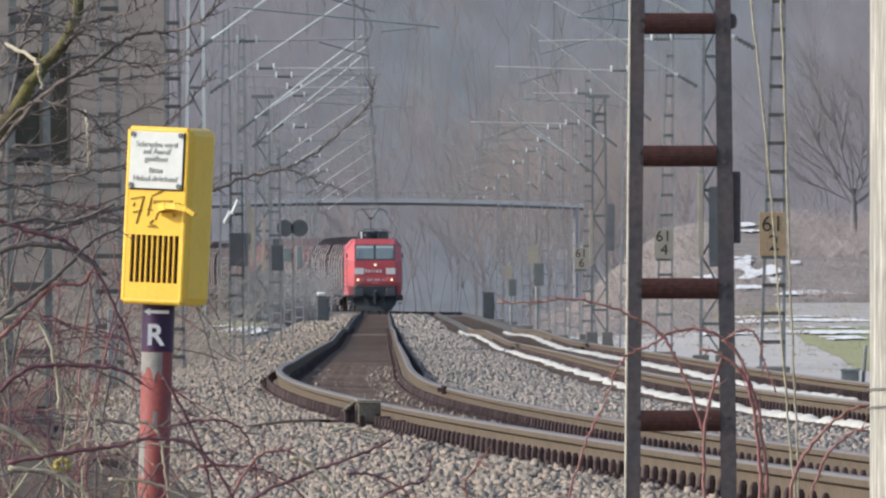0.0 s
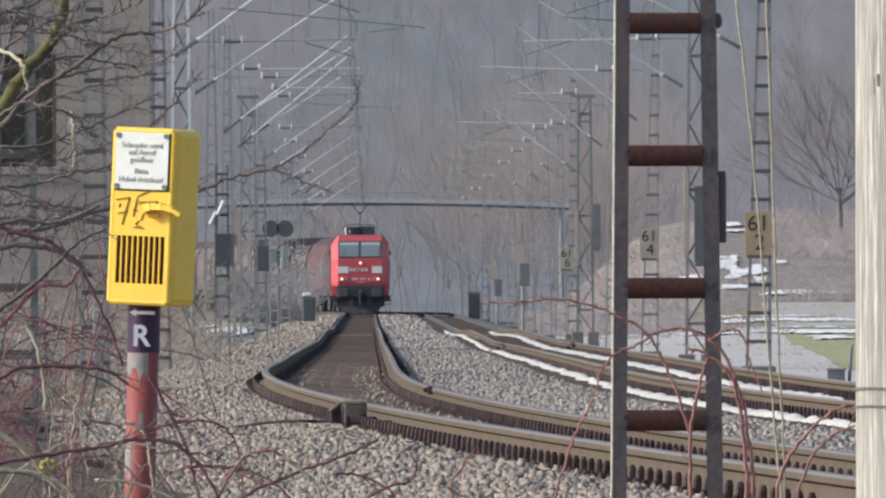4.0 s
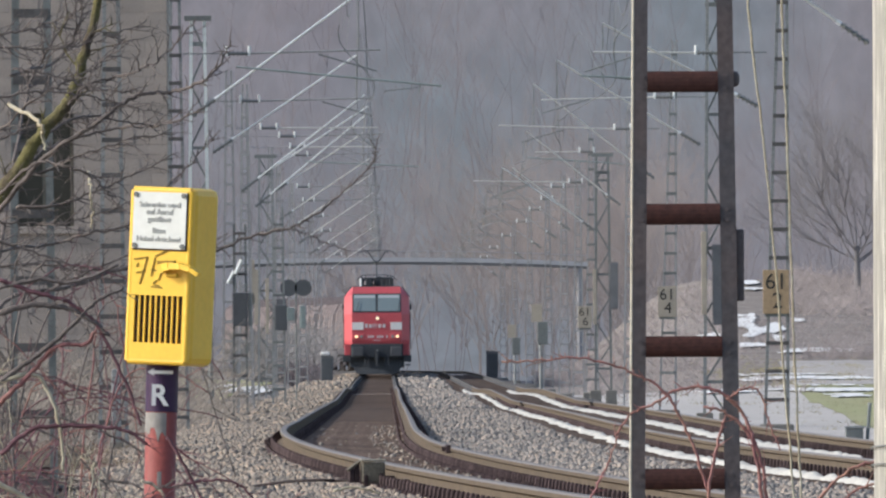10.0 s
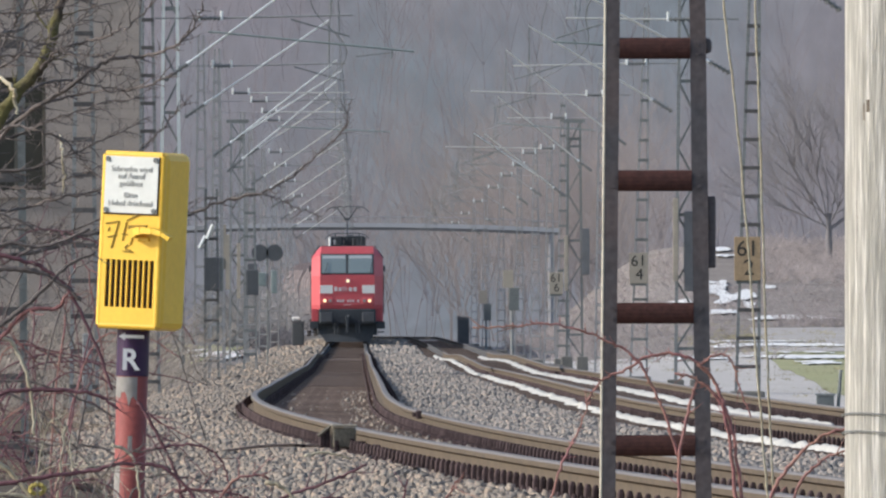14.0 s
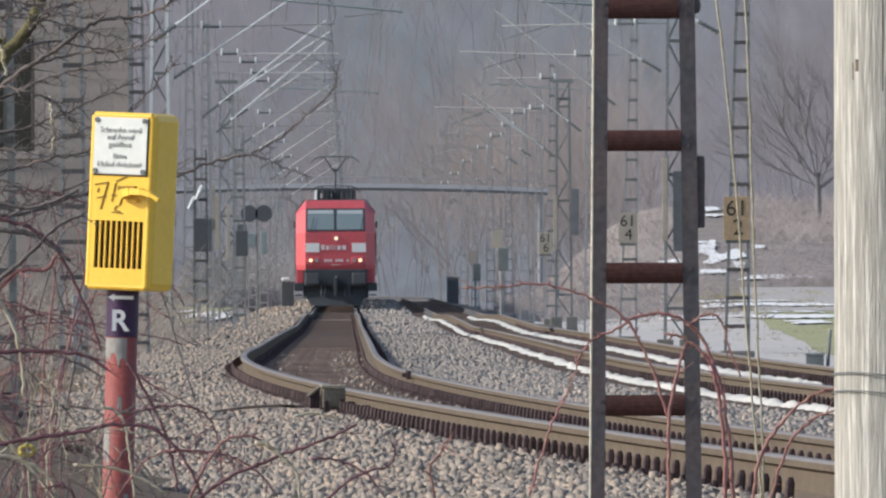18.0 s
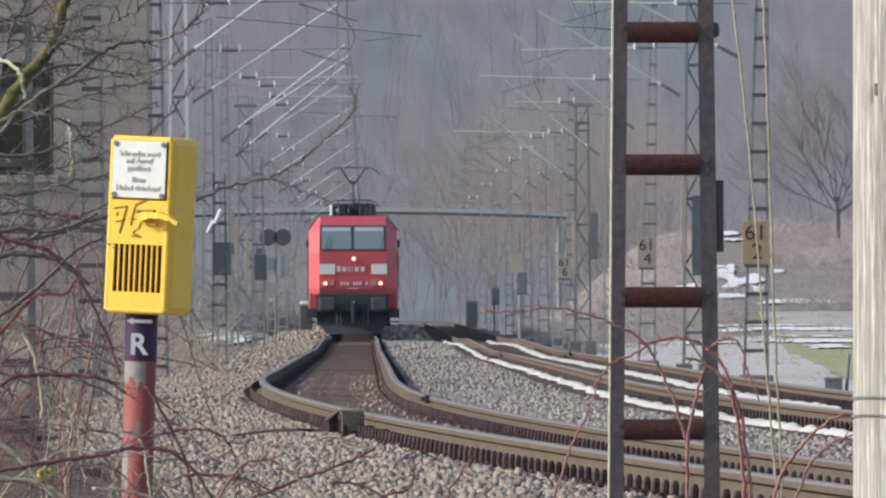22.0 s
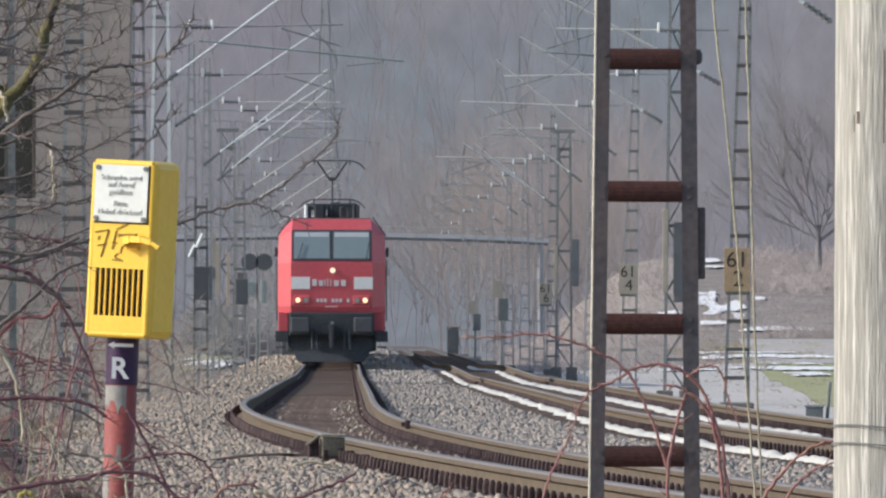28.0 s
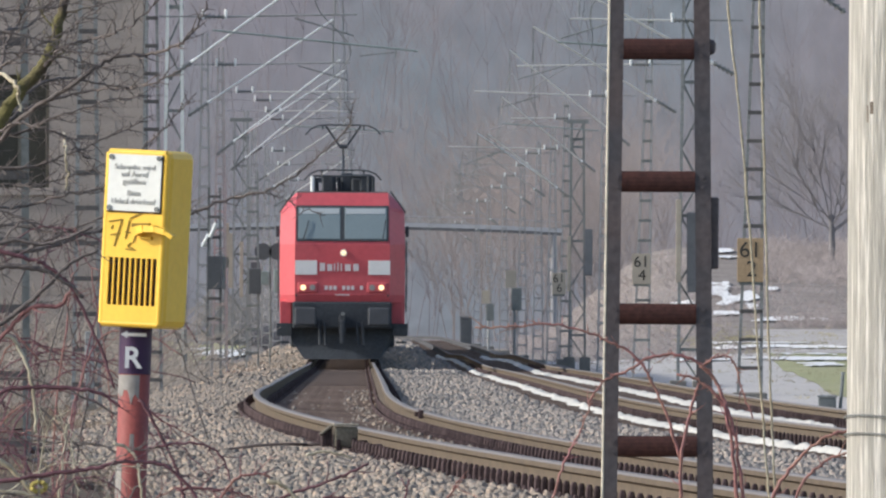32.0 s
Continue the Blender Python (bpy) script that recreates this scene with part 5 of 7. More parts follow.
def locomotive():
    t = thing("electric_locomotive", "red electric freight locomotive with lit headlamps", "locomotive")
    L = 19.4
    zs = (0.95, 1.45, 2.85, 3.58, 4.02)

    def row(z, yf, wf, ws, yc):
        return [(0, yf, z), (wf, yf, z), (ws, yf + yc, z), (ws, L - yc - yf, z), (wf, L - yf, z), (0, L - yf, z)]

    rows = [row(1.42, 0.10, 1.12, 1.49, 0.55), row(1.60, 0.02, 1.13, 1.49, 0.55), row(2.80, 0.0, 1.13, 1.49, 0.55), row(3.58, 0.22, 1.12, 1.47, 0.55), row(3.66, 0.25, 1.12, 1.44, 0.55), row(4.03, 0.42, 1.08, 1.10, 0.45)]
    body = part("body", solid(rows), M_RED, t, "traffic-red painted body")
    bm = bmesh.new()
    box(bm, (-1.08, 0.47, 4.0), (1.08, L - 0.47, 4.06))
    roof = part("roof", bm, M_LOCOROOF, t, "dusty grey roof")
    for s in (-1, 1):
        part("side_skirt", boxes(((s * 1.30 - 0.18, 0.62, 0.92), (s * 1.30 + 0.185, L - 0.62, 1.43)), bevel=0.01), M_RED, t)
        part("corner_skirt", boxes(((s * 1.32 - 0.16, 0.40, 0.92), (s * 1.32 + 0.12, 0.70, 1.45)), bevel=0.02), M_RED, t)
    # glazing
    tilt = math.degrees(math.atan2(0.22, 0.78))
    for s in (-1, 1):
        x0, x1 = (0.05, 1.05) if s > 0 else (-1.05, -0.05)
        m = pose(0, 0.035, 2.92, -tilt, 0, 0)
        bm = bmesh.new()
        box(bm, (x0, -0.035, 0.0), (x1, -0.005, 0.78), m, bevel=0.012)
        ws = part("windscreen", bm, M_SCREEN, body, "grey-blue windscreen pane")
        bm = bmesh.new()
        box(bm, (x0 + 0.03, -0.043, 0.62), (x1 - 0.03, -0.037, 0.75), m)
        part("sun_blind", bm, M_BLIND, ws, "pale sun blind")
        bm = bmesh.new()
        for lo, hi in (((x0 - 0.05, -0.03, -0.05), (x0, 0.0, 0.83)), ((x1, -0.03, -0.05), (x1 + 0.05, 0.0, 0.83)), ((x0, -0.03, -0.05), (x1, 0.0, 0.0)), ((x0, -0.03, 0.78), (x1, 0.0, 0.83))):
            box(bm, lo, hi, m)
        part("seal", bm, M_LOCODARK, ws, "black rubber seal")
        bm = bmesh.new()
        bar(bm, m @ Vector((x0 + 0.1 if s < 0 else x1 - 0.1, -0.07, -0.08)), m @ Vector((x0 + 0.25 if s < 0 else x1 - 0.02, -0.07, 0.45)), 0.012, 6)
        part("wiper", bm, M_LOCODARK, ws)
        bm = bmesh.new()
        box(bm, (s * 1.54 - 0.04, 0.75, 2.98), (s * 1.54 + 0.04, 0.90, 3.24), bevel=0.015)
        bar(bm, (s * 1.45, 0.85, 3.1), (s * 1.55, 0.85, 3.1), 0.03, 6)
        part("mirror", bm, M_LOCODARK, t, "dark side mirror")
        px = s * 0.87 + 0.01
        part("front_panel", boxes(((px - 0.26, -0.012, 2.08), (px + 0.26, 0.004, 2.42)), bevel=0.004), M_PANEL, body, "white marker panel")
        lx = s * 0.93
        lamp = part("headlamp", boxes(((lx - 0.34 if s > 0 else lx - 0.13, -0.02, 1.65), (lx + 0.13 if s > 0 else lx + 0.34, 0.05, 1.90)), bevel=0.03), M_RED, body)
        part("lit_lens", bars(0.066, ((lx, -0.045, 1.775), (lx, -0.02, 1.775)), sides=20), M_LIT, lamp, "lit headlamp lens")
        part("tail_lens", bars(0.070, ((lx - s * 0.22, -0.035, 1.775), (lx - s * 0.22, -0.02, 1.775)), sides=20), M_LENS, lamp, "unlit tail lamp lens")
        part("handrail", bars(0.018, ((s * 1.52, 0.62, 1.2), (s * 1.52, 0.62, 2.9)), ((s * 1.09, -0.05, 1.55), (s * 1.09, -0.05, 1.62)), sides=6), M_LOCODARK, t)
        part("handrail", bars(0.02, ((s * 1.14, 0.38, 4.07), (s * 1.50, 0.70, 3.56)), sides=6), M_LOCODARK, t)
        bx = s * 0.875
        bf = part("buffer", bars(0.14, ((bx, -0.42, 1.05), (bx, 0.1, 1.05)), sides=16), M_LOCODARK, t)
        part("buffer_head", boxes(((bx - 0.27, -0.50, 0.87), (bx + 0.27, -0.42, 1.31)), bevel=0.05), M_LOCOGREY, bf, "grey rectangular buffer head")
        part("step", boxes(((s * 1.38 - 0.18, 0.10, 0.62), (s * 1.38 + 0.18, 0.50, 0.92)), ((s * 1.40 - 0.12, 0.15, 0.45), (s * 1.40 + 0.13, 0.45, 0.50)), bevel=0.01), M_LOCODARK, t)
        # guards added to fill in the dark space under the cab
        part("rail_guard", boxes(((s * 0.75 - 0.18, 0.35, 0.10), (s * 0.75 + 0.18, 0.45, 0.60)), bevel=0.01), M_LOCODARK, t)
    top = part("top_lamp", bars(0.052, ((0.03, -0.06, 2.60), (0.03, 0.02, 2.60)), sides=20), M_LIT, body, "lit upper headlamp")
    part("lamp_ring", bars(0.085, ((0.03, -0.03, 2.60), (0.03, 0.02, 2.60)), sides=20), M_PANEL, top)
    # name and running number as plain bars
    for x, w, h in ((-0.54, 0.13, 0.19), (-0.36, 0.12, 0.16), (-0.20, 0.03, 0.18), (-0.12, 0.03, 0.20), (-0.04, 0.03, 0.18), (0.06, 0.14, 0.16), (0.26, 0.13, 0.17)):
        part("name_bar", boxes(((x, -0.010, 2.17), (x + w, -0.002, 2.17 + h))), M_LETTER, body, "pale bar in place of the name")
    for i in (0, 1, 2, 4, 5, 6, 8):
        part("number_bar", boxes(((-0.42 + 0.105 * i, -0.002, 1.72), (-0.345 + 0.105 * i, 0.012, 1.82))), M_LETTER, body, "pale bar in place of the number")
    part("number_bar", boxes(((-0.17, 0.0, 1.59), (0.17, 0.02, 1.615))), M_LETTER, body)
    # front underframe
    beam = part("buffer_beam", boxes(((-1.18, 0.0, 0.80), (1.18, 0.50, 1.44)), bevel=0.04), M_LOCODARK, t, "black buffer beam")
    part("coupling", boxes(((-0.08, -0.40, 0.70), (0.08, 0.0, 1.12)), ((-0.05, -0.45, 0.45), (0.05, -0.36, 1.0)), bevel=0.02), M_LOCODARK, beam)
    part("hook", bars(0.05, ((0.02, -0.45, 1.15), (0.02, -0.1, 1.15)), sides=8), M_STEEL, beam)
    for x in (-0.55, -0.42, 0.35, 0.48):
        part("brake_hose", bars(0.035, ((x, -0.15, 0.95), (x + 0.03, -0.22, 0.42)), sides=8), M_LOCOGREY if x > 0.4 else M_LOCODARK, beam)
    # plough drawn down almost to the rail in place of the shadow there
    bm = bmesh.new()
    vs = [bm.verts.new(p) for p in ((-1.22, 0.25, 0.82), (1.22, 0.25, 0.82), (1.22, 0.25, 0.55), (0.90, 0.0, 0.07), (-0.90, 0.0, 0.07), (-1.22, 0.25, 0.55), (-1.22, 0.6, 0.82), (1.22, 0.6, 0.82), (1.22, 0.6, 0.55), (0.90, 0.6, 0.07), (-0.90, 0.6, 0.07), (-1.22, 0.6, 0.55))]
    bm.faces.new(vs[:6])
    bm.faces.new(vs[:5:-1])
    for i in range(6):
        j = (i + 1) % 6
        bm.faces.new((vs[i], vs[i + 6], vs[j + 6], vs[j]))
    bmesh.ops.recalc_face_normals(bm, faces=bm.faces[:])
    part("snow_plough", bm, M_LOCODARK, t, "black snow plough, deepened to stand in for shade below")
    part("underframe", boxes(((-1.25, 6.6, 0.35), (1.25, 12.8, 0.95)), bevel=0.05), M_LOCODARK, t, "black equipment case between the bogies")
    for yb in (4.0, 15.4):
        bg = part("bogie", boxes(((-1.15, yb - 2.0, 0.35), (-0.95, yb + 2.0, 0.85)), ((0.95, yb - 2.0, 0.35), (1.15, yb + 2.0, 0.85)), ((-0.95, yb - 0.3, 0.4), (0.95, yb + 0.3, 0.8)), bevel=0.03), M_LOCODARK, t, "black bogie frame")
        wheelset(bg, yb - 1.3)
        wheelset(bg, yb + 1.3)
    pantograph(roof, 3.2, 4.06, False)
    pantograph(roof, 16.2, 4.06, True)
    for x, y, h in ((-0.35, 1.6, 0.38), (0.1, 1.9, 0.45), (0.35, 1.5, 0.32), (0.0, 5.5, 0.4), (0.55, 1.2, 0.42), (-0.30, 2.4, 0.40), (0.02, 2.5, 0.36), (0.32, 2.4, 0.42)):
        part("roof_gear", boxes(((x - 0.14, y - 0.2, 4.06), (x + 0.14, y + 0.2, 4.06 + h)), bevel=0.04), M_LOCODARK, roof, "dark roof apparatus")
    for x in (-0.72, 0.62, 0.72):
        part("roof_insulator", bars(0.05, ((x, 1.0, 4.05), (x, 1.0, 4.42)), sides=10), M_GLASSINS if x < 0 else M_LOCODARK, roof)
    part("busbar", bars(0.025, ((-0.72, 1.0, 4.43), (0.72, 1.0, 4.43)), ((0.3, 1.0, 4.43), (0.3, 16, 4.43)), sides=6), M_LOCODARK, roof)
    return t


def hood_wagon(kind):
    t = thing("freight_wagon", ("freight wagon with a ribbed round-topped hood", "rust-red freight wagon with teal marks", "freight wagon with a smooth pale hood")[kind], "wagon", group="wagons of the train")
    L = 19.0
    arc = [(1.42, 1.25), (1.46, 2.6), (1.40, 3.2), (1.12, 3.75), (0.65, 4.08), (0.0, 4.18)]
    hood = part("hood", solid([[(x, 0.9, z) for x, z in arc[::-1]]] + [[(x, L - 0.9, z) for x, z in arc[::-1]]]), M_WAGON if kind == 1 else M_HOOD, t)
    bm = bmesh.new()
    pts = [(-x, z) for x, z in arc] + arc[::-1][1:]
    vs = [bm.verts.new((x, 0.9, z)) for x, z in pts]
    bm.faces.new(vs)
    vs = [bm.verts.new((x, L - 0.9, z)) for x, z in pts[::-1]]
    bm.faces.new(vs)
    part("end_wall", bm, M_WAGON, t)
    for i in range(7):
        y = 0.95 + i * (L - 1.9) / 6
        bm = bmesh.new()
        for (x, z), (x2, z2) in zip(pts, pts[1:]):
            bar(bm, (x * 1.02, y, z + 0.02), (x2 * 1.02, y, z2 + 0.02), 0, flat=(0.09, 0.35))
        part("rib", bm, (M_RIB, M_HOOD, M_HOOD)[kind], hood)
    part("underframe", boxes(((-1.3, 0.3, 0.95), (1.3, L - 0.3, 1.25)), bevel=0.02), M_RIB, t)
    for s in (-1, 1):
        for y in (0.3, L - 0.3):
            part("buffer", bars(0.2, ((s * 0.875, y - 0.5, 1.05), (s * 0.875, y + 0.5, 1.05)), sides=12), M_RIB, t)
    for yb in (3.2, L - 3.2):
        bg = part("bogie", boxes(((-1.05, yb - 1.5, 0.35), (-0.92, yb + 1.5, 0.8)), ((0.92, yb - 1.5, 0.35), (1.05, yb + 1.5, 0.8)), ((-0.92, yb - 0.2, 0.4), (0.92, yb + 0.2, 0.9))), M_RIB, t)
        for y in (yb - 0.9, yb + 0.9):
            for x in (-0.75, 0.75):
                part("wheel", bars(0.46, ((x - 0.065, y, 0.46), (x + 0.065, y, 0.46)), sides=20), M_TREAD, bg)
    if kind == 1:
        part("marking", boxes(((-1.49, 3.0, 2.0), (-1.465, 5.0, 2.8)), ((1.465, 3.0, 2.0), (1.49, 5.0, 2.8))), M_TEAL, t)
    return t


loco = locomotive()
first_wagon = hood_wagon(0)
red_wagon, smooth_wagon = hood_wagon(1), hood_wagon(2)
PATTERNS = (first_wagon, red_wagon, smooth_wagon)
TRAIN = [(loco, 0.0, 19.4)]
placed = set()
for k, kind in enumerate((0, 0, 1, 1, 1, 1, 1, 0, 0) + (2,) * 13):
    wagon = copy_thing(PATTERNS[kind], Matrix()) if kind in placed else PATTERNS[kind]
    placed.add(kind)
    TRAIN.append((wagon, 20.0 + 19.6 * k, 19.0))


def on_line(d, length):
    """The pose of a vehicle whose front stands at d."""
    a, b = Vector((line_x(d), d, line_z(d))), Vector((line_x(d + length), d + length, line_z(d + length)))
    v = b - a
    return pose(a.x, a.y, a.z, math.degrees(math.atan2(v.z, v.y)), 0, -math.degrees(math.atan2(v.x, v.y)))


def motions():
    for vehicle, back, length in TRAIN:
        walk(vehicle, [(t, on_line(1560.0 - 27.8 * t + back, length)) for t in range(0, 33, 2)])


# ---- shrubs and stems ----
def twigs(rnd, line, radii, every, length, r, spread=0.8, depth=1, thorn=0.0):
    """Side twigs and thorns along a branch, as tube pieces."""
    pieces = []
    n = len(line)
    i = rnd.uniform(0, every)
    while i < n - 2:
        k = int(i)
        p = line[k].lerp(line[k + 1], i - k)
        t = (line[k + 1] - line[k]).normalized()
        side = rnd.choice((-1, 1))
        a = side * rnd.uniform(0.35, 1.2) * spread
        # turn in the upright plane across the view, with a little depth
        v = Vector((t.x * math.cos(a) - t.z * math.sin(a), t.y + rnd.uniform(-0.5, 0.5), t.x * math.sin(a) + t.z * math.cos(a))).normalized()
        ln = length * rnd.uniform(0.35, 1.2)
        pts, q = [p], p
        m = 5
        for s in range(m):
            v = (v + Vector((rnd.uniform(-0.3, 0.3), rnd.uniform(-0.3, 0.3), rnd.uniform(-0.22, 0.30)))).normalized()
            q = q + v * ln / m
            pts.append(q)
        rr = [r * (1 - 0.8 * s / m) for s in range(m + 1)]
        pieces.append(tube(pts, rr, 5))
        if depth > 0:
            pieces += twigs(rnd, pts, rr, 1.6, ln * 0.5, r * 0.6, spread, depth - 1)
        i += every * rnd.uniform(0.5, 1.5)
    if thorn:
        for k in range(1, n - 1):
            if rnd.random() < 0.7:
                t = (line[k + 1] - line[k]).normalized()
                v = Vector((-t.z, rnd.uniform(-0.6, 0.6), t.x)) * rnd.choice((-1, 1))
                pieces.append(tube([line[k], line[k] + v * thorn * rnd.uniform(0.5, 1.3)], [0.0018, 0.0006], 4))
    return pieces


def branch(parent, pts, r0, r1, material, seed, every=0.0, length=0.1, twig_r=0.002, depth=1, thorn=0.0, wobble=0.0045, name="branch", label=""):
    rnd = random.Random(seed)
    line = smooth_line(pts, 7, wobble, seed)
    n = len(line)
    rr = [(r0 + (r1 - r0) * i / (n - 1)) * rnd.uniform(0.92, 1.08) for i in range(n)]
    pieces = [tube(line, rr, 7)]
    if every:
        pieces += twigs(rnd, line, rr, every, length, twig_r, depth=depth, thorn=thorn)
    return joined(name, pieces, material, parent, label, smooth=True)


thorn_shrub = thing("thorn_shrub", "bare thorny shrub with a mossy main branch", "shrub", pose(0, 0, 0))
branch(thorn_shrub, [(-1.589, 84.00, 0.710), (-1.572, 84.00, 1.282), (-1.471, 84.00, 1.720), (-1.294, 84.00, 2.014), (-1.215, 84.00, 2.104), (-1.182, 84.00, 2.191), (-1.143, 84.00, 2.326), (-1.101, 84.00, 2.477)], 0.0270, 0.0115, M_MOSS, 11, 1.9, 0.150, 0.0039, 1, 0.018, label="mossy main branch")
branch(thorn_shrub, [(-1.572, 84.00, 1.282), (-1.443, 84.30, 1.822), (-1.309, 84.40, 1.958), (-1.176, 84.60, 2.017), (-1.058, 84.60, 2.039), (-0.920, 84.40, 2.053), (-0.809, 84.30, 2.096)], 0.0062, 0.0024, M_BARK, 12, 1.5, 0.095, 0.0025, 1, 0.015)
branch(thorn_shrub, [(-1.471, 84.00, 1.720), (-1.281, 83.70, 1.945), (-1.129, 83.60, 2.040), (-1.045, 83.60, 2.107), (-0.978, 83.60, 2.134), (-0.886, 83.60, 2.142), (-0.809, 83.40, 2.165), (-0.759, 83.40, 2.210), (-0.722, 83.40, 2.286)], 0.0079, 0.0030, M_BARK, 13, 1.4, 0.085, 0.0025, 0, 0.024)
branch(thorn_shrub, [(-1.294, 84.00, 2.014), (-1.171, 84.20, 2.071), (-1.071, 84.30, 2.062), (-0.962, 84.40, 2.043)], 0.0044, 0.0019, M_BARK, 14, 1.6, 0.105, 0.0022, 1, 0.015)
branch(thorn_shrub, [(-1.215, 84.00, 2.104), (-1.157, 83.80, 2.156), (-1.065, 83.80, 2.186), (-0.988, 83.70, 2.208), (-0.912, 83.70, 2.255), (-0.828, 83.70, 2.356)], 0.0049, 0.0021, M_BARK, 15, 1.9, 0.105, 0.0025, 1, 0.018)
branch(thorn_shrub, [(-1.437, 84.00, 1.821), (-1.310, 83.40, 1.926), (-1.224, 83.20, 1.920), (-1.149, 83.20, 1.897), (-1.099, 83.20, 1.858), (-1.057, 83.20, 1.800)], 0.0049, 0.0019, M_BARK, 16, 1.4, 0.105, 0.0022, 1, 0.015)
branch(thorn_shrub, [(-1.421, 84.00, 2.023), (-1.316, 83.80, 2.114), (-1.216, 83.80, 2.172), (-1.132, 83.80, 2.214), (-1.048, 83.80, 2.298)], 0.0039, 0.0021, M_BARK, 17, 1.2, 0.135, 0.0025, 1, 0.018)
branch(thorn_shrub, [(-1.387, 84.00, 2.107), (-1.289, 83.10, 2.049), (-1.272, 83.10, 1.999), (-1.267, 83.10, 1.963)], 0.0065, 0.0043, M_STRAW, 18, 0)
branch(thorn_shrub, [(-1.421, 84.00, 1.652), (-1.349, 84.80, 2.131), (-1.281, 84.80, 2.284), (-1.213, 84.80, 2.386)], 0.0059, 0.0031, M_BARK, 19, 1.2, 0.150, 0.0028, 1, 0.018)
branch(thorn_shrub, [(-1.387, 84.00, 2.191), (-1.264, 84.80, 2.241), (-1.196, 84.80, 2.335), (-1.179, 84.80, 2.453)], 0.0049, 0.0031, M_BARK, 20, 1.2, 0.150, 0.0028, 1, 0.018)
branch(thorn_shrub, [(-1.151, 84.00, 1.905), (-1.136, 83.10, 1.850), (-1.129, 83.10, 1.783), (-1.132, 83.10, 1.733)], 0.0038, 0.0029, M_STRAW, 21, 0)
branch(thorn_shrub, [(-1.572, 84.00, 1.282), (-1.409, 84.30, 1.518), (-1.224, 84.40, 1.561), (-1.058, 84.60, 1.617), (-0.905, 84.60, 1.646), (-0.776, 84.60, 1.673), (-0.676, 84.60, 1.712), (-0.558, 84.60, 1.737), (-0.464, 84.60, 1.785), (-0.380, 84.60, 1.861), (-0.312, 84.60, 1.925), (-0.288, 84.60, 2.014)], 0.0069, 0.0019, M_BARK, 22, 1.7, 0.06, 0.0022, 0, 0.012)
branch(thorn_shrub, [(-0.651, 84.60, 1.719), (-0.573, 84.40, 1.731), (-0.511, 84.40, 1.721), (-0.446, 84.40, 1.687), (-0.375, 84.40, 1.666)], 0.0029, 0.0014, M_BARK, 23, 1.6, 0.05, 0.0020, 0, 0.009)
branch(thorn_shrub, [(-1.454, 84.00, 1.669), (-1.295, 84.60, 1.688), (-1.176, 84.60, 1.722), (-1.075, 84.60, 1.736), (-0.990, 84.60, 1.786), (-0.922, 84.60, 1.866), (-0.837, 84.60, 1.951), (-0.766, 84.60, 2.031)], 0.0049, 0.0017, M_BARK, 24, 1.5, 0.085, 0.0022, 1, 0.012)

rnd = random.Random(23)
for k in range(11):
    x, z = -1.50 + rnd.uniform(0, 0.16), 1.50 + 0.084 * k
    ln, up = rnd.uniform(0.30, 0.62), rnd.uniform(-0.05, 0.32)
    y = 84.0 + rnd.uniform(-0.8, 0.8)
    pts = [Vector((x + ln * q, y, z + ln * (up * q + 0.10 * math.sin(3.0 * q + k)))) for q in (0, 0.25, 0.5, 0.75, 1.0)]
    branch(thorn_shrub, pts, rnd.uniform(0.0032, 0.0055), 0.0015, M_BARK, 900 + k, 1.1, 0.10, 0.0021, 1, 0.014)

tangle = thing("bramble_thicket", "tangled leafless brambles with purple and straw-coloured stems", "brambles", pose(0, 0, 0))
rnd = random.Random(77)
for k in range(72):
    # arching stems rising from the ground at the foot of the shrub
    x0 = rnd.uniform(-2.3, -1.15)
    d = rnd.uniform(78, 92)
    z0 = 0.2
    h = rnd.uniform(0.55, 1.45)
    reach = min(rnd.uniform(-0.1, 0.85), (-0.78 - x0) / 1.3)
    pts = [Vector((x0, d, z0)), Vector((x0 + reach * 0.12, d, z0 + h * 0.55)), Vector((x0 + reach * 0.45, d + 0.1, z0 + h * 0.95)), Vector((x0 + reach * 0.85, d + 0.1, z0 + h)), Vector((x0 + reach * 1.3, d + 0.1, z0 + h * rnd.uniform(0.6, 0.95)))]
    m, r = rnd.choice(((M_PURPLETWIG, 0.0035), (M_PURPLETWIG, 0.003), (M_BRAMBLEDARK, 0.0035), (M_BARK, 0.0045), (M_BARK, 0.003)))
    branch(tangle, pts, r, r * 0.5, m, 100 + k, 2.6, 0.13, 0.0017, 1, 0.007, wobble=0.006, name="stem")
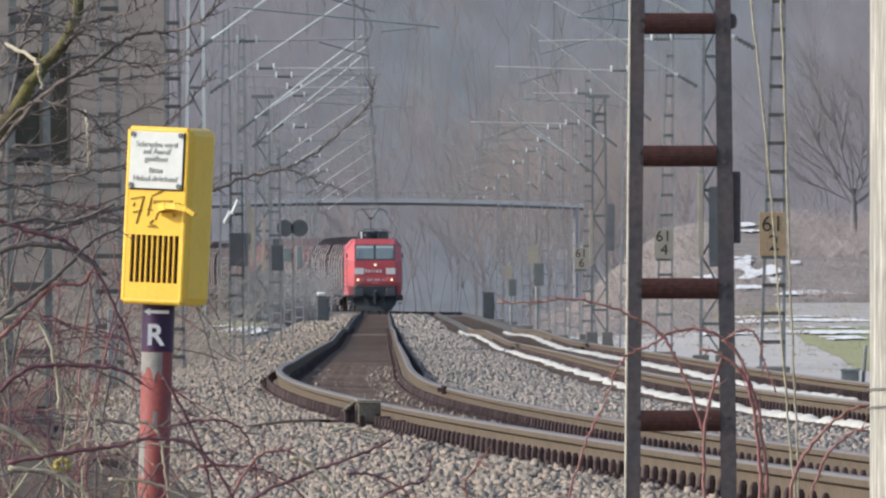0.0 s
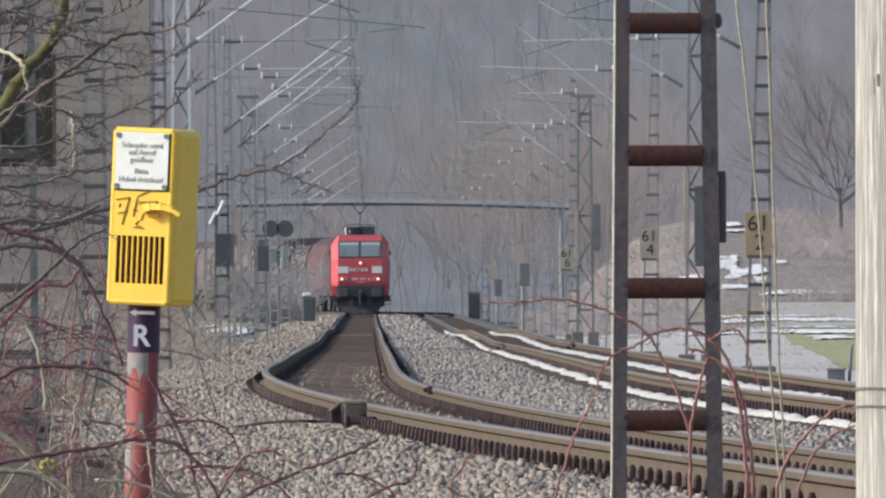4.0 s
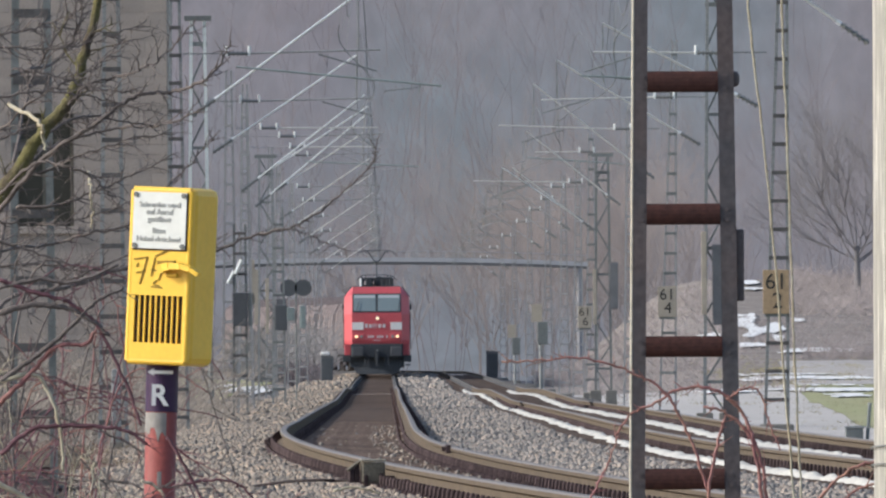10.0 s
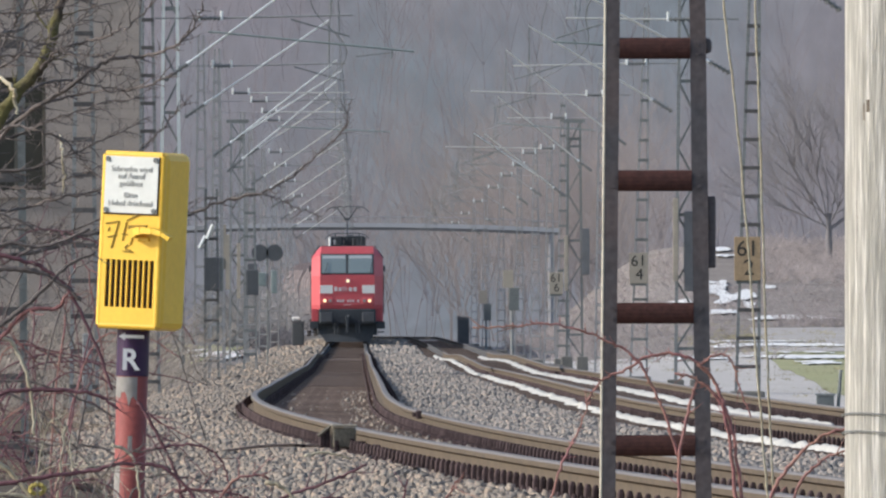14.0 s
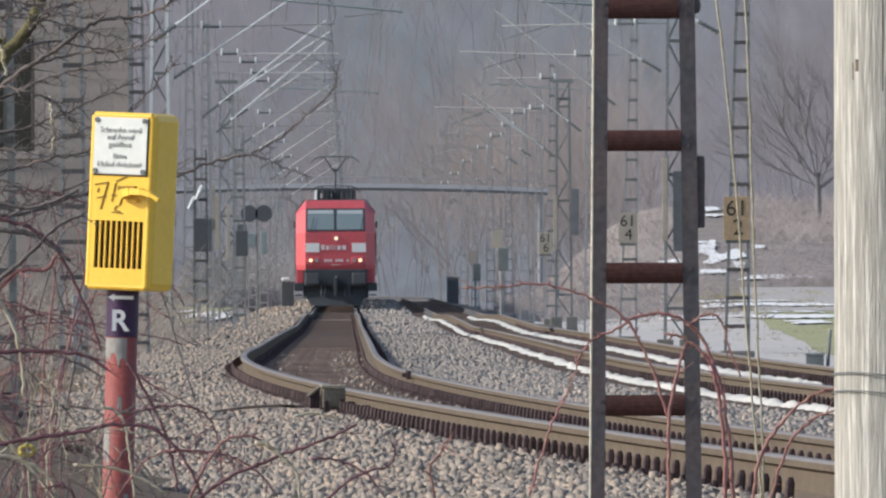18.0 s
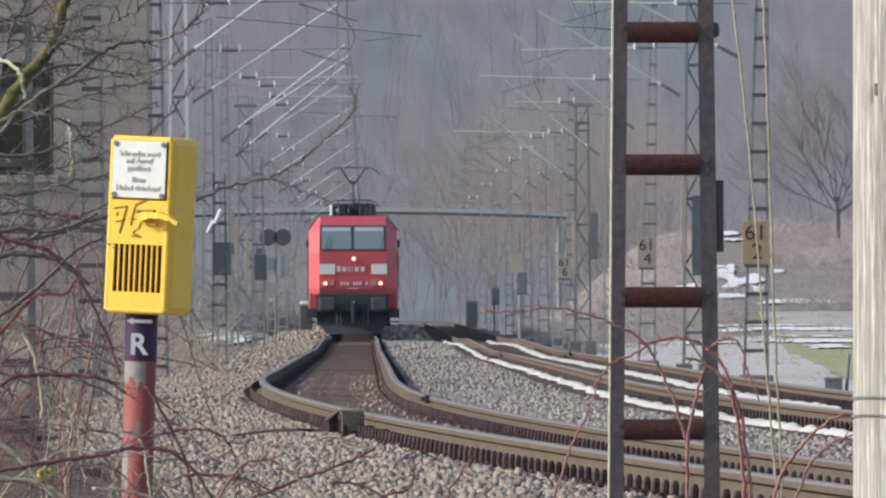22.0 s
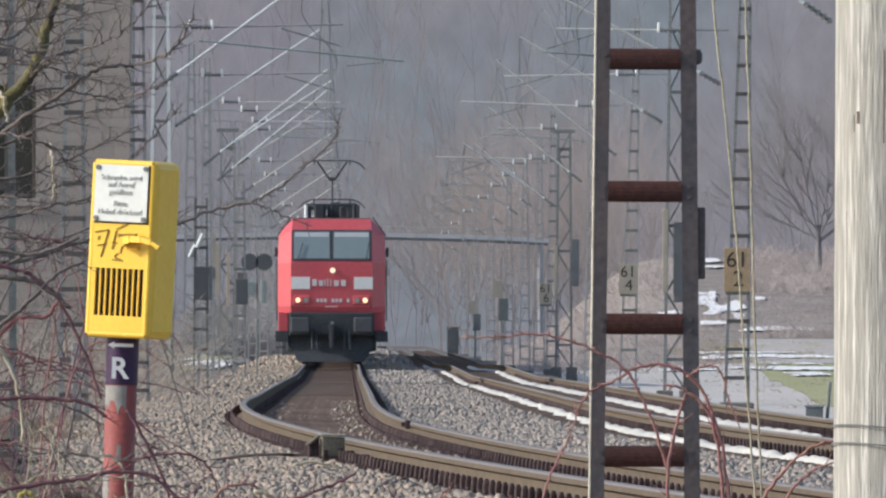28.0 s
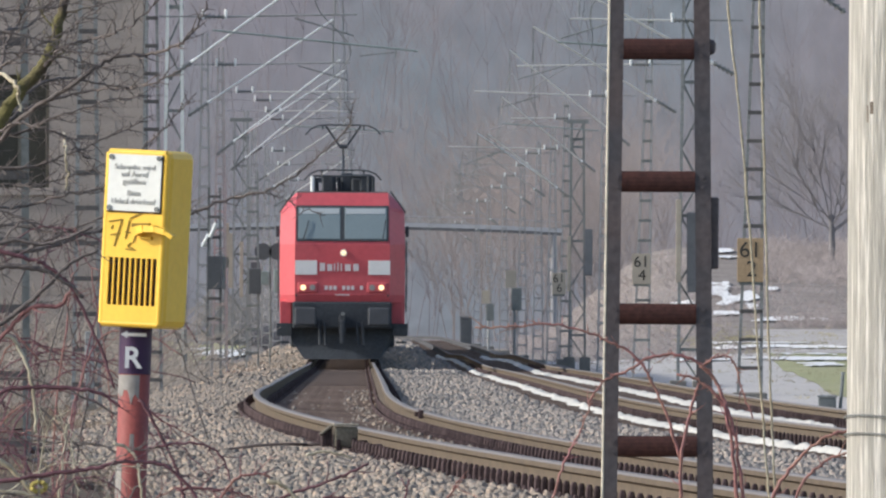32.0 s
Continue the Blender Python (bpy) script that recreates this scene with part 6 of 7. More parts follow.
for k, (m, r, pts) in enumerate((
    (M_STRAW, 0.0055, [(-1.015, 60.00, 1.316), (-0.943, 60.00, 1.330), (-0.912, 60.00, 1.292), (-0.888, 60.00, 1.220), (-0.880, 60.00, 1.123)]),
    (M_STRAW, 0.0060, [(-1.039, 60.00, 1.111), (-0.943, 60.00, 1.054), (-0.894, 60.00, 1.003), (-0.834, 60.00, 0.931), (-0.786, 60.00, 0.859)]),
    (M_STRAW, 0.0055, [(-0.991, 60.00, 1.003), (-0.894, 60.00, 0.991), (-0.834, 60.00, 0.958), (-0.810, 60.00, 0.907)]),
    (M_STRAW, 0.0040, [(-0.774, 60.00, 0.979), (-0.702, 60.00, 0.972), (-0.642, 60.00, 0.953), (-0.582, 60.00, 0.919)]),
    (M_STRAW, 0.0040, [(-0.738, 62.00, 1.092), (-0.711, 62.00, 1.083), (-0.688, 62.00, 1.052), (-0.676, 62.00, 0.978), (-0.668, 62.00, 0.891)]),
    (M_STRAW, 0.0055, [(-0.387, 60.00, 1.022), (-0.353, 60.00, 1.013), (-0.323, 60.00, 0.984), (-0.299, 60.00, 0.953), (-0.293, 60.00, 0.907)]),
    (M_STRAW, 0.0035, [(-0.316, 62.00, 1.068), (-0.278, 62.00, 1.075), (-0.241, 62.00, 1.071), (-0.214, 62.00, 1.060)]),
    (M_PURPLETWIG, 0.0055, [(-1.015, 60.00, 1.160), (-0.943, 60.00, 1.214), (-0.834, 60.00, 1.220), (-0.750, 60.00, 1.210), (-0.702, 60.00, 1.181)]),
    (M_PURPLETWIG, 0.0050, [(-0.991, 60.00, 1.013), (-0.870, 60.00, 1.033), (-0.762, 60.00, 1.048), (-0.702, 60.00, 1.061), (-0.630, 60.00, 1.061), (-0.582, 60.00, 1.039), (-0.534, 60.00, 0.982), (-0.498, 60.00, 0.907)]),
    (M_PURPLETWIG, 0.0040, [(-0.682, 62.00, 1.189), (-0.648, 62.00, 1.133), (-0.607, 62.00, 1.052), (-0.589, 62.00, 1.002), (-0.570, 62.00, 0.903)]),
    (M_PURPLETWIG, 0.0030, [(-0.670, 62.00, 1.079), (-0.601, 62.00, 1.092), (-0.539, 62.00, 1.089), (-0.502, 62.00, 1.062), (-0.483, 62.00, 1.015), (-0.471, 62.00, 0.903)]),
    (M_PURPLETWIG, 0.0045, [(-0.510, 60.00, 0.907), (-0.438, 60.00, 0.953), (-0.341, 60.00, 0.994), (-0.245, 60.00, 1.027), (-0.173, 60.00, 1.061)]),
    (M_BRAMBLEDARK, 0.0035, [(-0.528, 60.00, 0.907), (-0.492, 60.00, 0.979), (-0.450, 60.00, 1.030), (-0.402, 60.00, 1.039), (-0.382, 60.00, 1.032)]),
    (M_PURPLETWIG, 0.0030, [(-0.592, 61.00, 0.997), (-0.518, 61.00, 1.000), (-0.445, 61.00, 0.987), (-0.384, 61.00, 0.948), (-0.347, 61.00, 0.899)]),
    (M_PURPLETWIG, 0.0030, [(-0.274, 61.00, 0.984), (-0.213, 61.00, 0.978), (-0.152, 61.00, 0.948), (-0.115, 61.00, 0.899)]),
    (M_PURPLETWIG, 0.0035, [(-0.233, 60.00, 0.907), (-0.173, 60.00, 0.953), (-0.101, 60.00, 0.977), (-0.087, 60.00, 1.027)]),
    (M_BRAMBLEDARK, 0.0026, [(-0.005, 60.00, 0.907), (-0.017, 60.00, 0.967), (0.007, 60.00, 1.003), (0.019, 60.00, 1.027)]),
    (M_BRAMBLEDARK, 0.0060, [(-1.015, 60.00, 1.268), (-0.943, 60.00, 1.340), (-0.894, 60.00, 1.388), (-0.834, 60.00, 1.394), (-0.810, 60.00, 1.424)]),
    (M_PURPLETWIG, 0.0050, [(-1.015, 60.00, 1.532), (-0.931, 60.00, 1.502), (-0.870, 60.00, 1.484), (-0.810, 60.00, 1.436), (-0.750, 60.00, 1.316), (-0.714, 60.00, 1.220)]),
    (M_BARK, 0.0070, [(-1.015, 60.00, 1.460), (-0.943, 60.00, 1.478), (-0.870, 60.00, 1.470), (-0.822, 60.00, 1.446), (-0.780, 60.00, 1.412)]),
    (M_BARK, 0.0060, [(-1.015, 60.00, 1.316), (-0.943, 60.00, 1.364), (-0.870, 60.00, 1.424), (-0.810, 60.00, 1.484), (-0.750, 60.00, 1.514)]),
    (M_BARK, 0.0050, [(-1.015, 60.00, 1.514), (-0.931, 60.00, 1.532), (-0.858, 60.00, 1.526), (-0.762, 60.00, 1.562)]),
)):
    branch(tangle, pts, r, r * 0.6, m, 300 + k, 4.0 if m is not M_STRAW else 0.0, 0.07, 0.0016, 1, 0.007, wobble=0.002, name="stem")

for k in range(46):
    # nearest stems, rising from below and arching over
    d = rnd.uniform(57, 70)
    x0 = rnd.uniform(-1.35, -0.72) * d / 62
    h = rnd.uniform(0.35, 1.0)
    z0 = 0.55
    reach = min(rnd.uniform(-0.25, 0.5), ((-0.42 if z0 + h < 1.2 else -1.02 * d / 62) - x0) / 1.35)
    pts = [Vector((x0, d, z0)), Vector((x0 + reach * 0.15, d, z0 + h * 0.55)), Vector((x0 + reach * 0.5, d, z0 + h * 0.85)), Vector((x0 + reach * 0.9, d, z0 + h * 0.9)), Vector((x0 + reach * 1.35, d, z0 + h * rnd.uniform(0.45, 0.9)))]
    m, r = rnd.choice(((M_STRAW, 0.0028), (M_STRAW, 0.0022), (M_PURPLETWIG, 0.0026), (M_BRAMBLEDARK, 0.0024), (M_BARK, 0.0026), (M_BARK, 0.002)))
    if z0 + h < 1.2 or x0 < -1.08 * d / 62:
        branch(tangle, pts, r, r * 0.5, m, 700 + k, 2.2, 0.08, 0.0013, 1, 0.006, wobble=0.004, name="stem")

red = thing("bramble_canes", "red bramble canes arching beside the pole", "brambles", pose(0, 0, 0))
for k, (r, pts) in enumerate((
    (0.0055, [(0.542, 66.00, 0.712), (0.542, 66.00, 0.884), (0.540, 66.00, 1.043), (0.563, 66.00, 1.149), (0.582, 66.00, 1.218)]),
    (0.0052, [(0.696, 66.00, 0.712), (0.690, 66.00, 0.884), (0.674, 66.00, 1.043), (0.656, 66.00, 1.136), (0.623, 66.00, 1.188), (0.579, 66.00, 1.225), (0.530, 66.00, 1.239)]),
    (0.0049, [(0.669, 66.00, 0.778), (0.672, 66.00, 0.964), (0.649, 66.00, 1.136), (0.632, 66.00, 1.202), (0.592, 66.00, 1.257), (0.537, 66.00, 1.284), (0.471, 66.00, 1.278), (0.418, 66.00, 1.249), (0.358, 66.00, 1.221), (0.325, 66.00, 1.175)]),
    (0.0037, [(0.540, 66.00, 1.043), (0.504, 66.00, 1.149), (0.471, 66.00, 1.221), (0.431, 66.00, 1.281), (0.365, 66.00, 1.318), (0.299, 66.00, 1.344), (0.220, 66.00, 1.356), (0.140, 66.00, 1.348), (0.058, 66.00, 1.347)]),
    (0.0031, [(0.583, 66.00, 1.255), (0.632, 66.00, 1.284), (0.663, 66.00, 1.268), (0.682, 66.00, 1.202), (0.709, 66.00, 1.136)]),
    (0.0046, [(0.722, 66.00, 0.752), (0.751, 66.00, 0.937), (0.795, 66.00, 1.016), (0.854, 66.00, 1.076), (0.920, 66.00, 1.106), (1.000, 66.00, 1.102), (1.079, 66.00, 1.076)]),
    (0.0037, [(0.749, 66.00, 0.752), (0.815, 66.00, 0.964), (0.868, 66.00, 1.027), (0.920, 66.00, 1.054), (1.026, 66.00, 1.059), (1.106, 66.00, 1.043)]),
    (0.0031, [(0.213, 66.00, 0.858), (0.253, 66.00, 0.990), (0.286, 66.00, 1.069), (0.312, 66.00, 1.122), (0.333, 66.00, 1.175)]),
)):
    branch(red, pts, r, r * 0.55, M_BRAMBLE, 500 + k, 5.0, 0.05, 0.002, 0, 0.010, wobble=0.0025, name="cane")
for pts in ([(0.670, 70.00, 2.312), (0.693, 70.00, 2.087), (0.724, 70.00, 1.807), (0.750, 70.00, 1.484), (0.777, 70.00, 1.119), (0.802, 70.00, 0.825), (0.814, 70.00, 0.615)], [(0.760, 70.00, 2.312), (0.767, 70.00, 2.087), (0.777, 70.00, 1.807), (0.785, 70.00, 1.470), (0.794, 70.00, 1.246), (0.805, 70.00, 0.965), (0.814, 70.00, 0.615)]):
    st = thing("dry_stem", "tall straw-coloured dry stem", "stem", group="dry stems")
    branch(st, pts, 0.0031, 0.0028, M_STRAW, 640, 0, wobble=0.0015, name="stalk")
    for p in pts[1:-1]:
        joint = bmesh.new()
        bmesh.ops.create_icosphere(joint, subdivisions=1, radius=0.0042, matrix=Matrix.Translation(p) @ Matrix.Diagonal((1, 1, 2.2, 1)))
        part("node", joint, M_STRAW, st)

leaf = thing("yellow_flower_head", "withered yellow flower head among the brambles", "plant", pose(*(-0.874, 60.00, 1.009)))
bm = bmesh.new()
for k in range(14):
    a = k * 2.4
    bmesh.ops.create_icosphere(bm, subdivisions=1, radius=0.006, matrix=Matrix.Translation((0.015 * math.cos(a), 0.01 * math.sin(a * 1.7), 0.010 * math.sin(a))))
part("blossoms", bm, mat("yellow_petals", (0.50, 0.41, 0.12), 0.8, var=0.3, scale=60), leaf)
part("stalk", bars(0.003, ((0, 0, 0), (0.02, 0, -0.3)), ((0.02, 0, -0.3), (0.0, 0, -0.75))), M_STRAW, leaf)


# ---- woods, hedges and far trees ----
def bare_tree(rnd, base, height, spread, levels=4, r=0.12, kids=3, lean=None):
    """Tapered trunk, limbs and twigs as tube pieces."""
    pieces = []

    def grow(p, v, ln, rr, lev):
        pts, q = [p], p
        for s in range(3):
            v = (v + Vector((rnd.uniform(-1, 1), rnd.uniform(-1, 1), rnd.uniform(-0.5, 0.8))) * 0.16).normalized()
            q = q + v * ln / 3
            pts.append(q)
        pieces.append(tube(pts, [rr, rr * 0.85, rr * 0.72, rr * 0.6], 3 if lev < 3 else 5))
        if lev > 0:
            for k in range(kids if lev < levels else kids + 2):
                w = (v + Vector((rnd.uniform(-1, 1), rnd.uniform(-1, 1), rnd.uniform(-0.2, 0.7))) * spread).normalized()
                grow(pts[rnd.choice((1, 2, 3))] if k else pts[3], w, ln * rnd.uniform(0.5, 0.8), rr * 0.55, lev - 1)

    grow(Vector(base), lean or Vector((rnd.uniform(-0.1, 0.1), 0, 1)), height * 0.42, r, levels)
    return pieces


def wood(name, n, x0, x1, d0, d1, h0, h1, material, label, seed, levels=3, r=0.16, kids=4, spread=0.75):
    rnd = random.Random(seed)
    pieces = []
    for k in range(n):
        d = rnd.uniform(d0, d1)
        x = rnd.uniform(x0, x1) * d / 2000
        pieces += bare_tree(rnd, (x, d, ground_z(x, d) - 0.3), rnd.uniform(h0, h1), spread, levels, r, kids)
    return tagged(joined(name, pieces, material, None), label, "trees", kind="stuff")


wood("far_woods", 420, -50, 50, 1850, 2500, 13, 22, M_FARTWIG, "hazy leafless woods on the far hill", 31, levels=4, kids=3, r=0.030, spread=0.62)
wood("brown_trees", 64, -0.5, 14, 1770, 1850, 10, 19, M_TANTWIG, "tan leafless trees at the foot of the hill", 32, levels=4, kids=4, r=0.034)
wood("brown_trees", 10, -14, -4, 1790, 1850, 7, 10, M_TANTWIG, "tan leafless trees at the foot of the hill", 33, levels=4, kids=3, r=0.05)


def hedge(name, n, x0, x1, d0, d1, h, material, label, seed, r=0.016, under=None):
    """A low thicket of thin upright twigs."""
    rnd = random.Random(seed)
    pieces = []
    for k in range(n):
        d = rnd.uniform(d0, d1)
        x = rnd.uniform(x0, x1)
        p = Vector((x, d, ground_z(x, d) - 0.1 if under is None else line_z(d) + under))
        hh = h * rnd.uniform(0.3, 0.8) * (1 + 0.9 * noise.noise((x * 0.5, d * 0.03, seed)))
        for s in range(4):
            q = p + Vector((rnd.uniform(-0.8, 0.8), rnd.uniform(-0.5, 0.5), rnd.uniform(0.4, 1))) * hh * 0.6
            pieces.append(tube([p, q, q + Vector((rnd.uniform(-0.9, 0.9), 0, rnd.uniform(0.0, 0.8))) * hh * 0.5], [r, r * 0.7, r * 0.3], 3))
    return tagged(joined(name, pieces, material, None), label, "hedge", kind="stuff")


hedge("brushwood", 3000, 16, 34, 1405, 1500, 1.7, M_BRUSH, "brown leafless hedge along the far field", 41)
hedge("brushwood", 1900, -12, -5.2, 330, 600, 0.9, M_SCRUBTWIG, "dead brown undergrowth beside the ballast", 42)
hedge("brushwood", 1500, -9, -4.0, 215, 360, 0.5, M_SCRUBTWIG, "dead brown undergrowth beside the ballast", 43)
hedge("brushwood", 900, -14, -6.2, 600, 820, 0.55, M_SCRUBTWIG, "dead brown undergrowth along the line", 44)
hedge("brushwood", 2200, -10.0, -5.4, 430, 590, 2.6, M_SCRUBTWIG, "brown leafless thicket in front of the building", 60, 0.012)
hedge("brushwood", 900, 3.0, 13.0, 1290, 1480, 1.3, M_BRUSH, "pale brown undergrowth on the slope", 61, 0.014)
hedge("brushwood", 350, 3.5, 12, 1000, 1700, 1.6, M_BRUSH, "brown undergrowth beyond the second track", 45)
hedge("brushwood", 2600, 13.2, 30, 1330, 1400, 0.5, M_BRUSH, "low dead growth on the far bank", 47)
hedge("brushwood", 900, 15.2, 30, 1308, 1330, 0.8, M_BRUSH, "low dark hedge at the edge of the field", 46)

hedge("brushwood", 260, -8.3, -7.6, 1285, 1315, 2.2, M_DARKTWIG, "dark leafless bushes close to the line", 62, 0.030)
# added thicket: screens the wagons past the curve where haze would hide them
hedge("brushwood", 1100, -11.8, -9.2, 1470, 1540, 5.0, M_HAZEBUSH, "added leafless thicket that hides far wagons, haze in its colour", 65, 0.035)
hedge("grass_tufts", 900, -7.6, -5.0, 780, 960, 0.45, M_SCRUBTWIG, "dead grass along the crest of the line", 63, 0.012)
hedge("grass_tufts", 500, 2.4, 6.5, 900, 1080, 0.35, M_SCRUBTWIG, "dead grass along the crest of the line", 64, 0.012)
hedge("grass_tufts", 2600, 7.0, 17.0, 560, 1100, 0.30, M_TUFT, "tufts of dead grass along path and meadow", 48)
hedge("grass_tufts", 2200, 10.0, 19.0, 1100, 1320, 0.35, M_TUFT, "tufts of dead grass on the wet field", 49)
hedge("grass_tufts", 2600, -6.2, -3.4, 150, 330, 0.16, M_TUFT, "dead grass at the foot of the ballast", 50)
for k, (d0, d1, x0, x1) in enumerate(((112, 140, -2.3, -1.42), (140, 165, -2.6, -1.72), (165, 190, -3.3, -2.05), (190, 220, -3.8, -2.4), (220, 260, -4.5, -2.85), (260, 330, -5.7, -3.4))):
    hedge("grass_tufts", 1700, x0, x1, d0, d1, 0.30, M_DEADGRASS, "brown dead grass and litter under the brambles", 51 + k, 0.005, -0.33)
# bark tone pulled towards the background so that the trees look hazed
M_FARBARK = mat("hazed_far_bark", (0.215, 0.205, 0.208), 0.95, var=0.1, scale=1, fine=6, bump=0, spec=0.1)
rnd = random.Random(9)
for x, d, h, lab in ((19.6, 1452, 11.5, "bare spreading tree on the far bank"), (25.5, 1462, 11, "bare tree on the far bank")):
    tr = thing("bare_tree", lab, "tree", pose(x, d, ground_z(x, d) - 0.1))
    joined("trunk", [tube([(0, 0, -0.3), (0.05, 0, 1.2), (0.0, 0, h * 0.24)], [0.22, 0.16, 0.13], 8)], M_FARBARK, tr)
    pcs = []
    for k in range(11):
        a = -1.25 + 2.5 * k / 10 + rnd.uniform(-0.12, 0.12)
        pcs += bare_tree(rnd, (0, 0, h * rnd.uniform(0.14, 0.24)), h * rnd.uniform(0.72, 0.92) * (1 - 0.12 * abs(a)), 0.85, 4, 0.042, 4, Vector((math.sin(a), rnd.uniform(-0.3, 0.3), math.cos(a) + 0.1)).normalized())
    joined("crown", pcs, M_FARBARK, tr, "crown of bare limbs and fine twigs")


# ---- sleepers and ballast stones ----
def sleeper_mesh(seed):
    rnd = random.Random(seed)
    bm = boxes(((-1.30, -0.13, -0.33), (1.30, 0.13, -0.172)))
    bmesh.ops.bevel(bm, geom=bm.edges[:], offset=0.012, segments=1, affect="EDGES")
    for v in bm.verts:
        v.co += Vector((rnd.uniform(-0.012, 0.012), rnd.uniform(-0.006, 0.006), rnd.uniform(-0.005, 0.002)))
    me = bpy.data.meshes.new("sleeper")
    bm.to_mesh(me)
    bm.free()
    me.materials.append(M_SLEEPER)
    return me


sleeper_shapes = [sleeper_mesh(i) for i in range(4)]
rnd = random.Random(3)
d = 112.0
count = 0
rest = []
while d < 1500:
    m = sleeper_pose(d, 0, 0)
    if count < 300:
        ob = new("sleeper", sleeper_shapes[count % 4])
        ob.parent = track_1
        ob.matrix_local = m @ Matrix.Translation((rnd.uniform(-0.03, 0.03), 0, rnd.uniform(-0.006, 0.0)))
    else:
        rest.append(cuboid(m, (-1.3, -0.13, -0.33), (1.3, 0.13, -0.174)))
    count += 1
    d += SLEEPER_GAP
tagged(joined("sleepers", rest, M_SLEEPERS, track_1, "far wooden sleepers"), kind="stuff")
rest = []
d = 150.0
while d < 1500:
    rest.append(cuboid(sleeper_pose(d, TRACK2, DZ2), (-1.3, -0.13, -0.33), (1.3, 0.13, -0.174)))
    d += SLEEPER_GAP
tagged(joined("sleepers", rest, M_SLEEPERS, track_2, "wooden sleepers"), kind="stuff")

gen = np.random.default_rng(4)
CUBE = np.array([(x, y, z) for x in (-1, 1) for y in (-1, 1) for z in (-1, 1)], float)
QUADS = np.array([(0, 1, 3, 2), (4, 6, 7, 5), (0, 4, 5, 1), (2, 3, 7, 6), (0, 2, 6, 4), (1, 5, 7, 3)])


def stone_mesh(name, centres, sizes, parent, label, material=M_STONE):
    """Broken stones: jittered, turned blocks, as one mesh."""
    n = len(centres)
    c = CUBE[None] * gen.uniform(0.12, 1.0, (n, 8, 3)) * gen.uniform(0.4, 1.0, (n, 1, 3))
    q = gen.normal(size=(n, 4))
    q /= np.linalg.norm(q, axis=1)[:, None]
    w, x, y, z = q.T
    R = np.stack([1 - 2 * (y * y + z * z), 2 * (x * y - w * z), 2 * (x * z + w * y), 2 * (x * y + w * z), 1 - 2 * (x * x + z * z), 2 * (y * z - w * x), 2 * (x * z - w * y), 2 * (y * z + w * x), 1 - 2 * (x * x + y * y)], 1).reshape(n, 3, 3)
    v = np.einsum("nij,nkj->nki", R, c) * sizes[:, None, None] + centres[:, None]
    f = (QUADS[None] + 8 * np.arange(n)[:, None, None]).reshape(-1)
    me = bpy.data.meshes.new(name)
    me.vertices.add(8 * n)
    me.vertices.foreach_set("co", v.reshape(-1))
    me.loops.add(24 * n)
    me.loops.foreach_set("vertex_index", f.astype(np.int32))
    me.polygons.add(6 * n)
    me.polygons.foreach_set("loop_start", np.arange(0, 24 * n, 4, dtype=np.int32))
    me.update(calc_edges=True)
    me.materials.append(material)
    ob = new(name, me)
    ob.parent = parent
    return tagged(ob, label, kind="stuff")


def spread_stones(name, parent, n, d_from, d_to, profile, size, label, bias=1.0):
    ds = d_from + (d_to - d_from) * gen.uniform(0, 1, n) ** bias
    offs = gen.uniform(profile[0][0], profile[-1][0], n)
    dz = np.interp(offs, [p[0] for p in profile], [p[1] for p in profile])
    centres = np.empty((n, 3))
    for i in range(n):
        p = beside(ds[i], offs[i], dz[i] + bank(ds[i], offs[i]))
        centres[i] = p
    sizes = size * (0.5 + 1.35 * gen.uniform(0, 1, n) ** 2.2)
    centres[:, 2] += sizes * gen.uniform(-0.1, 0.5, n)
    return stone_mesh(name, centres, sizes, parent, label, M_STONEPALE if profile is MID else M_STONE)


